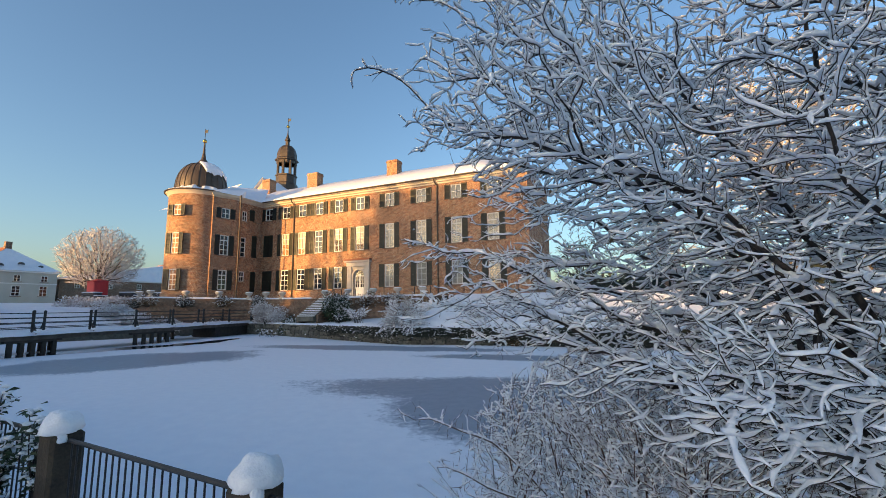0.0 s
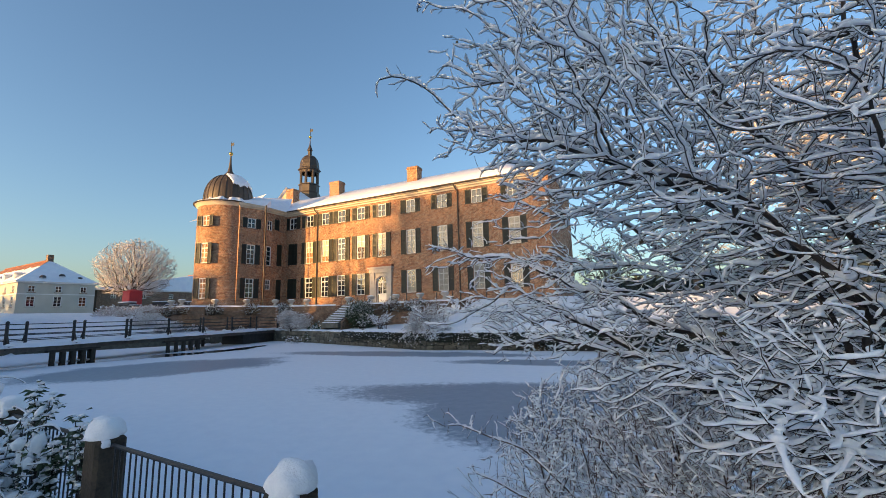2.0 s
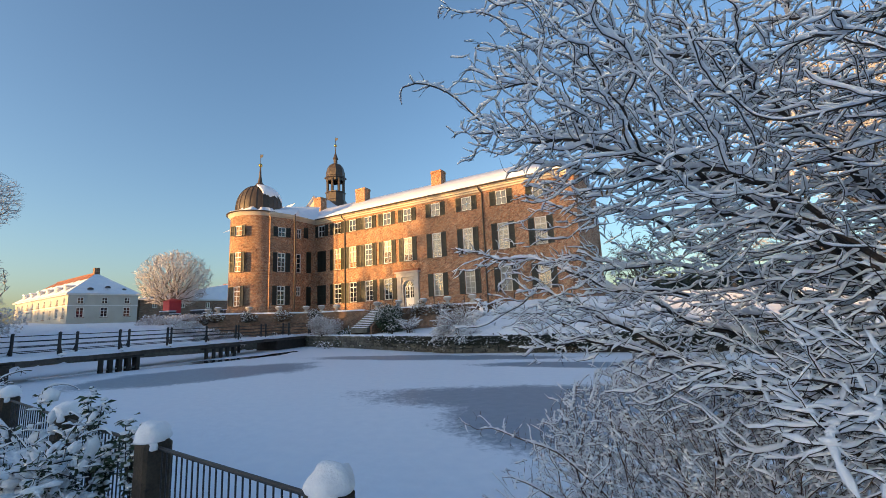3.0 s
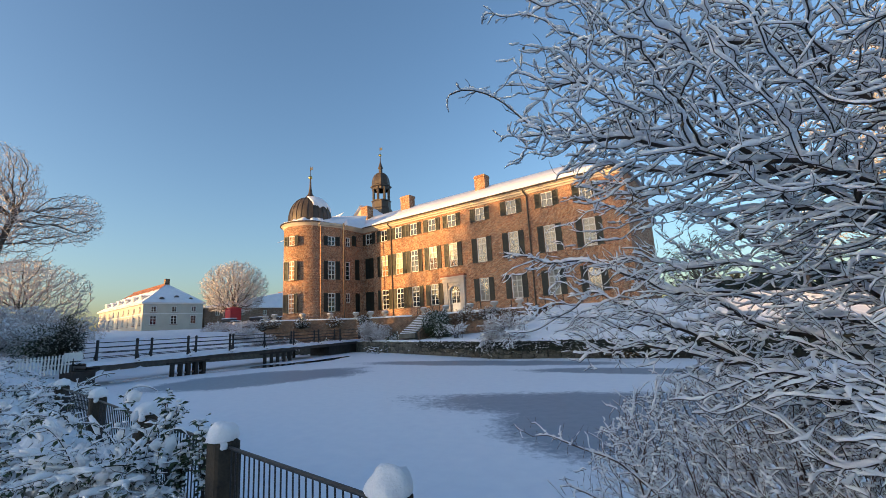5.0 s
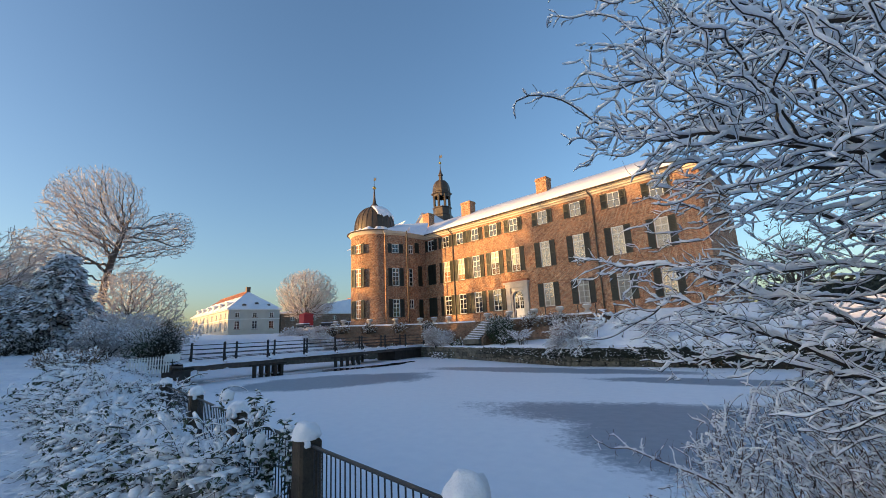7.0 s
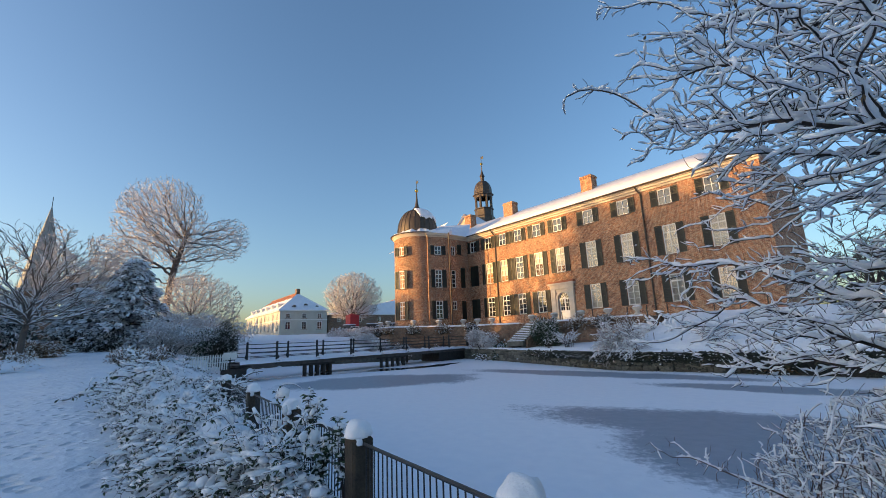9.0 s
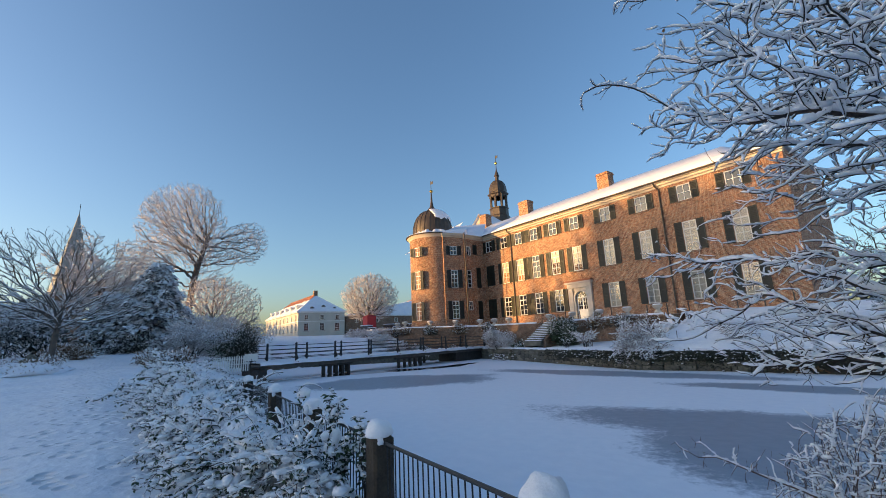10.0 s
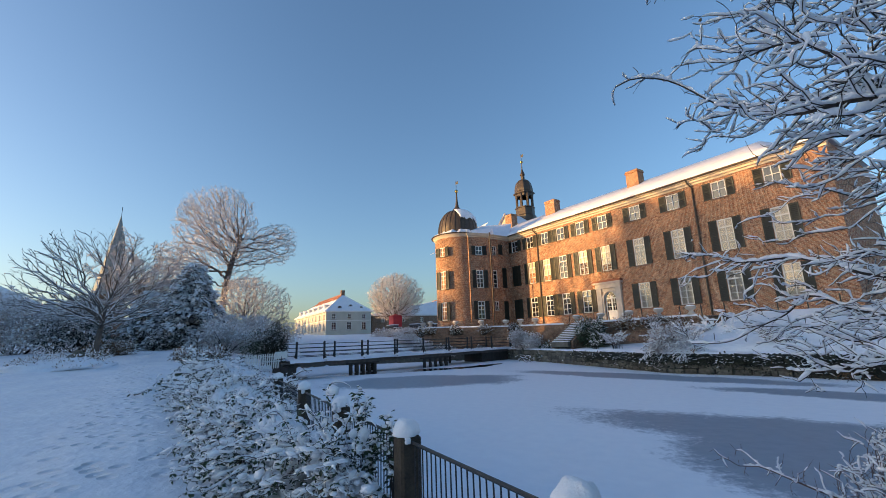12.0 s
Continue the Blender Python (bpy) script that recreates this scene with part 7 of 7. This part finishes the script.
# parked cars under snow
def parked_car(base, turn):
    t = thing("parked_car", "parked dark car under a layer of snow", "car", base, "cars in the yard")
    t.rotation_euler = (0, 0, radians(turn))
    bm = bmesh.new()
    soft_box(bm, -2.1, 2.1, -0.85, 0.85, 0.25, 0.85, 0.14)
    soft_box(bm, -1.5, 1.1, -0.75, 0.75, 0.8, 1.35, 0.2)
    part("body", bm, SLATE, t)
    bm = bmesh.new()
    soft_box(bm, -1.4, 1.0, -0.72, 0.72, 1.34, 1.5, 0.07)
    soft_box(bm, 1.1, 2.0, -0.8, 0.8, 0.84, 0.97, 0.06)
    part("snow", bm, SNOW, t)
    for x in (-1.3, 1.3):
        for y in (-0.8, 0.8):
            bm = bmesh.new()
            tube(bm, [(x, y - 0.1, 0.32), (x, y + 0.1, 0.32)], 0.32, 12)
            part("wheel", bm, IRON, t)


parked_car((-73.5, 43.0, 4.3), 20)
parked_car((-72.0, 47.2, 4.3), 30)
parked_car((-75.0, 38.5, 4.2), 10)
twig_cloud("yard_hedge", "grey frosted hedge along the snowy yard", (-62.0, 33.5, 3.0), 4.0, 5.0, 1.6, 5200, 0.25, FROST, 71, 0.4, "hedge")
twig_cloud("yard_hedge", "low frosted shrubs on the yard bank", (-56.0, 31.0, 3.0), 4.5, 3.0, 1.2, 3600, 0.25, FROST, 72, 0.5, "hedge")

# the wing wall that runs down from the terrace to the bridge
bm = bmesh.new()
pts = [(-52.0, 30.5, 4.0), (-55.0, 27.5, 3.2), (-57.0, 23.0, 2.2)]
for (x0, y0, z0), (x1, y1, z1) in zip(pts, pts[1:]):
    quad(bm, (x1, y1, 0), (x0, y0, 0), (x0, y0, z0), (x1, y1, z1))
    quad(bm, (x1, y1, z1), (x0, y0, z0), (x0 - 0.4, y0 + 0.3, z0), (x1 - 0.4, y1 + 0.3, z1))
tagged(finish("wing_wall", bm, BRICK_DARK), "sloping brick wing wall with snow", "wall", kind="structure")

# white picket gate by the bridge end, and its notice board
gate = thing("picket_fence", "low white picket fence by the bridge end", "fence", (0, 0, 0))
for k in range(16):
    p = lerp((-32.0, 4.7, 1.15), (-32.3, 7.0, 1.2), k / 15)
    bm = bmesh.new()
    box(bm, p[0] - 0.02, p[0] + 0.02, p[1] - 0.035, p[1] + 0.035, p[2] - 0.3, p[2] + 0.75)
    part("picket", bm, PAINT_WHITE, gate)
for z in (1.4, 1.75):
    bm = bmesh.new()
    tube(bm, [(-32.03, 4.7, z), (-32.33, 7.0, z)], 0.025, 4)
    part("rail", bm, PAINT_WHITE, gate)
board = thing("notice_board", "small white notice board on a post", "sign", (-32.55, 7.25, 1.0))
bm = bmesh.new()
tube(bm, [(0, 0, -0.3), (0, 0, 0.7)], 0.04, 6)
part("post", bm, WOOD_DARK, board)
bm = bmesh.new()
soft_box(bm, -0.03, 0.03, -0.45, 0.45, 0.55, 1.05, 0.01)
part("panel", bm, PAINT_WHITE, board)

# ---- church beyond the park ----
church = thing("church_tower", "distant church tower with a tall pointed frosted spire", "church", (-179.3, -14.0, 5.6))
bm = bmesh.new()
box(bm, -4.2, 4.2, -4.2, 4.2, 0, 15.4)
part("wall", bm, BRICK_DARK, church)
bm = bmesh.new()
lathe(bm, [(6.0, 15.0), (4.9, 17.4), (0.12, 43.0)], 8)
part("spire", bm, SPIRE, church, "grey-white frosted spire")
bm = bmesh.new()
tube(bm, [(0, 0, 42.8), (0, 0, 46.4)], 0.09, 5)
box(bm, -0.8, 0.8, -0.06, 0.06, 45.2, 45.6)
part("weather_vane", bm, IRON, church)
town_house("church_roof_house", "long house with a snowy roof at the park's edge", "house", (-98.0, -40.0, 5.5), 0, 8, 24, 4.5, 6.5, PLASTER_PALE, SNOW, 2, 6, False, False, 1)


# ---- woods added out of sight behind the walk: they shade the pond from the low sun ----
def wood_belt(name, label, cx, cy, half, height, count, seed, dense=1.0):
    """A belt of trees square to the sun's way."""
    rng.seed(seed)
    t = thing(name, label, "wood", (0, 0, 0), kind="stuff")
    across = Vector((-SUN.y, SUN.x, 0))
    trunkp, leafp = Pile(), Pile()
    for i in range(count):
        u = -half + 2 * half * (i + rng.random()) / count
        p = Vector((cx, cy, 0)) + across * u + SUN * rng.uniform(-6, 6)
        h = height * rng.uniform(0.93, 1.04)
        trunkp.rod([p, p + Vector((0, 0, h * 0.8))], [0.4, 0.1], 5)
        for _ in range(int(260 * dense)):
            d = Vector((rng.gauss(0, 1), rng.gauss(0, 1), rng.gauss(0, 1))).normalized() * rng.random() ** 0.35
            q = p + Vector((d.x * 4.5, d.y * 4.5, h * 0.5 + d.z * h * 0.5))
            w = Vector((rng.gauss(0, 1), rng.gauss(0, 1), rng.gauss(0, 1))).normalized()
            leafp.blade(q, w, Vector((rng.gauss(0, 1), rng.gauss(0, 1), 0.4)).normalized(), rng.uniform(1.2, 2.4), rng.uniform(0.9, 1.6))
    trunkp.build("trunk", BARK, t)
    leafp.build("crown", CONIFER, t, "", False)
    return t


# unseen belt, added to block the low sun over the pond
wood_belt("far_wood", "unseen belt of trees added to keep the low sun off the pond", -40, -75, 130, 13.8, 90, 101, 2.4)


def tall_sun_filter(seed):
    """Tall bare trees added out of view: they let half of the sun through to the castle front's right."""
    rng.seed(seed)
    t = thing("far_tall_trees", "unseen tall trees added to dim the sun on the castle front's right", "wood", (0, 0, 0), kind="stuff")
    trunkp, leafp = Pile(), Pile()
    across = Vector((-SUN.y, SUN.x, 0))
    for i in range(7):
        p = Vector((-70, -75, 0)) + across * (-10 + 3.4 * i + rng.uniform(-1, 1)) + SUN * rng.uniform(-4, 4)
        h = rng.uniform(26, 31)
        trunkp.rod([p, p + Vector((0, 0, h * 0.8))], [0.4, 0.1], 5)
        for _ in range(1300):
            d = Vector((rng.gauss(0, 1), rng.gauss(0, 1), rng.gauss(0, 1))).normalized() * rng.random() ** 0.4
            q = p + Vector((d.x * 4.5, d.y * 4.5, 20 + d.z * 10))
            w = Vector((rng.gauss(0, 1), rng.gauss(0, 1), rng.gauss(0, 1))).normalized()
            leafp.blade(q, w, Vector((rng.gauss(0, 1), rng.gauss(0, 1), 0.4)).normalized(), rng.uniform(0.7, 1.3), rng.uniform(0.4, 0.7))
    trunkp.build("trunk", BARK, t)
    leafp.build("crown", BARK, t, "", False)


# added light blocker: thins the sun on the right of the castle front
tall_sun_filter(111)
wood_belt("far_wood", "dark belt of trees beyond the castle grounds", 70, 105, 95, 12.0, 60, 102, 1.2)
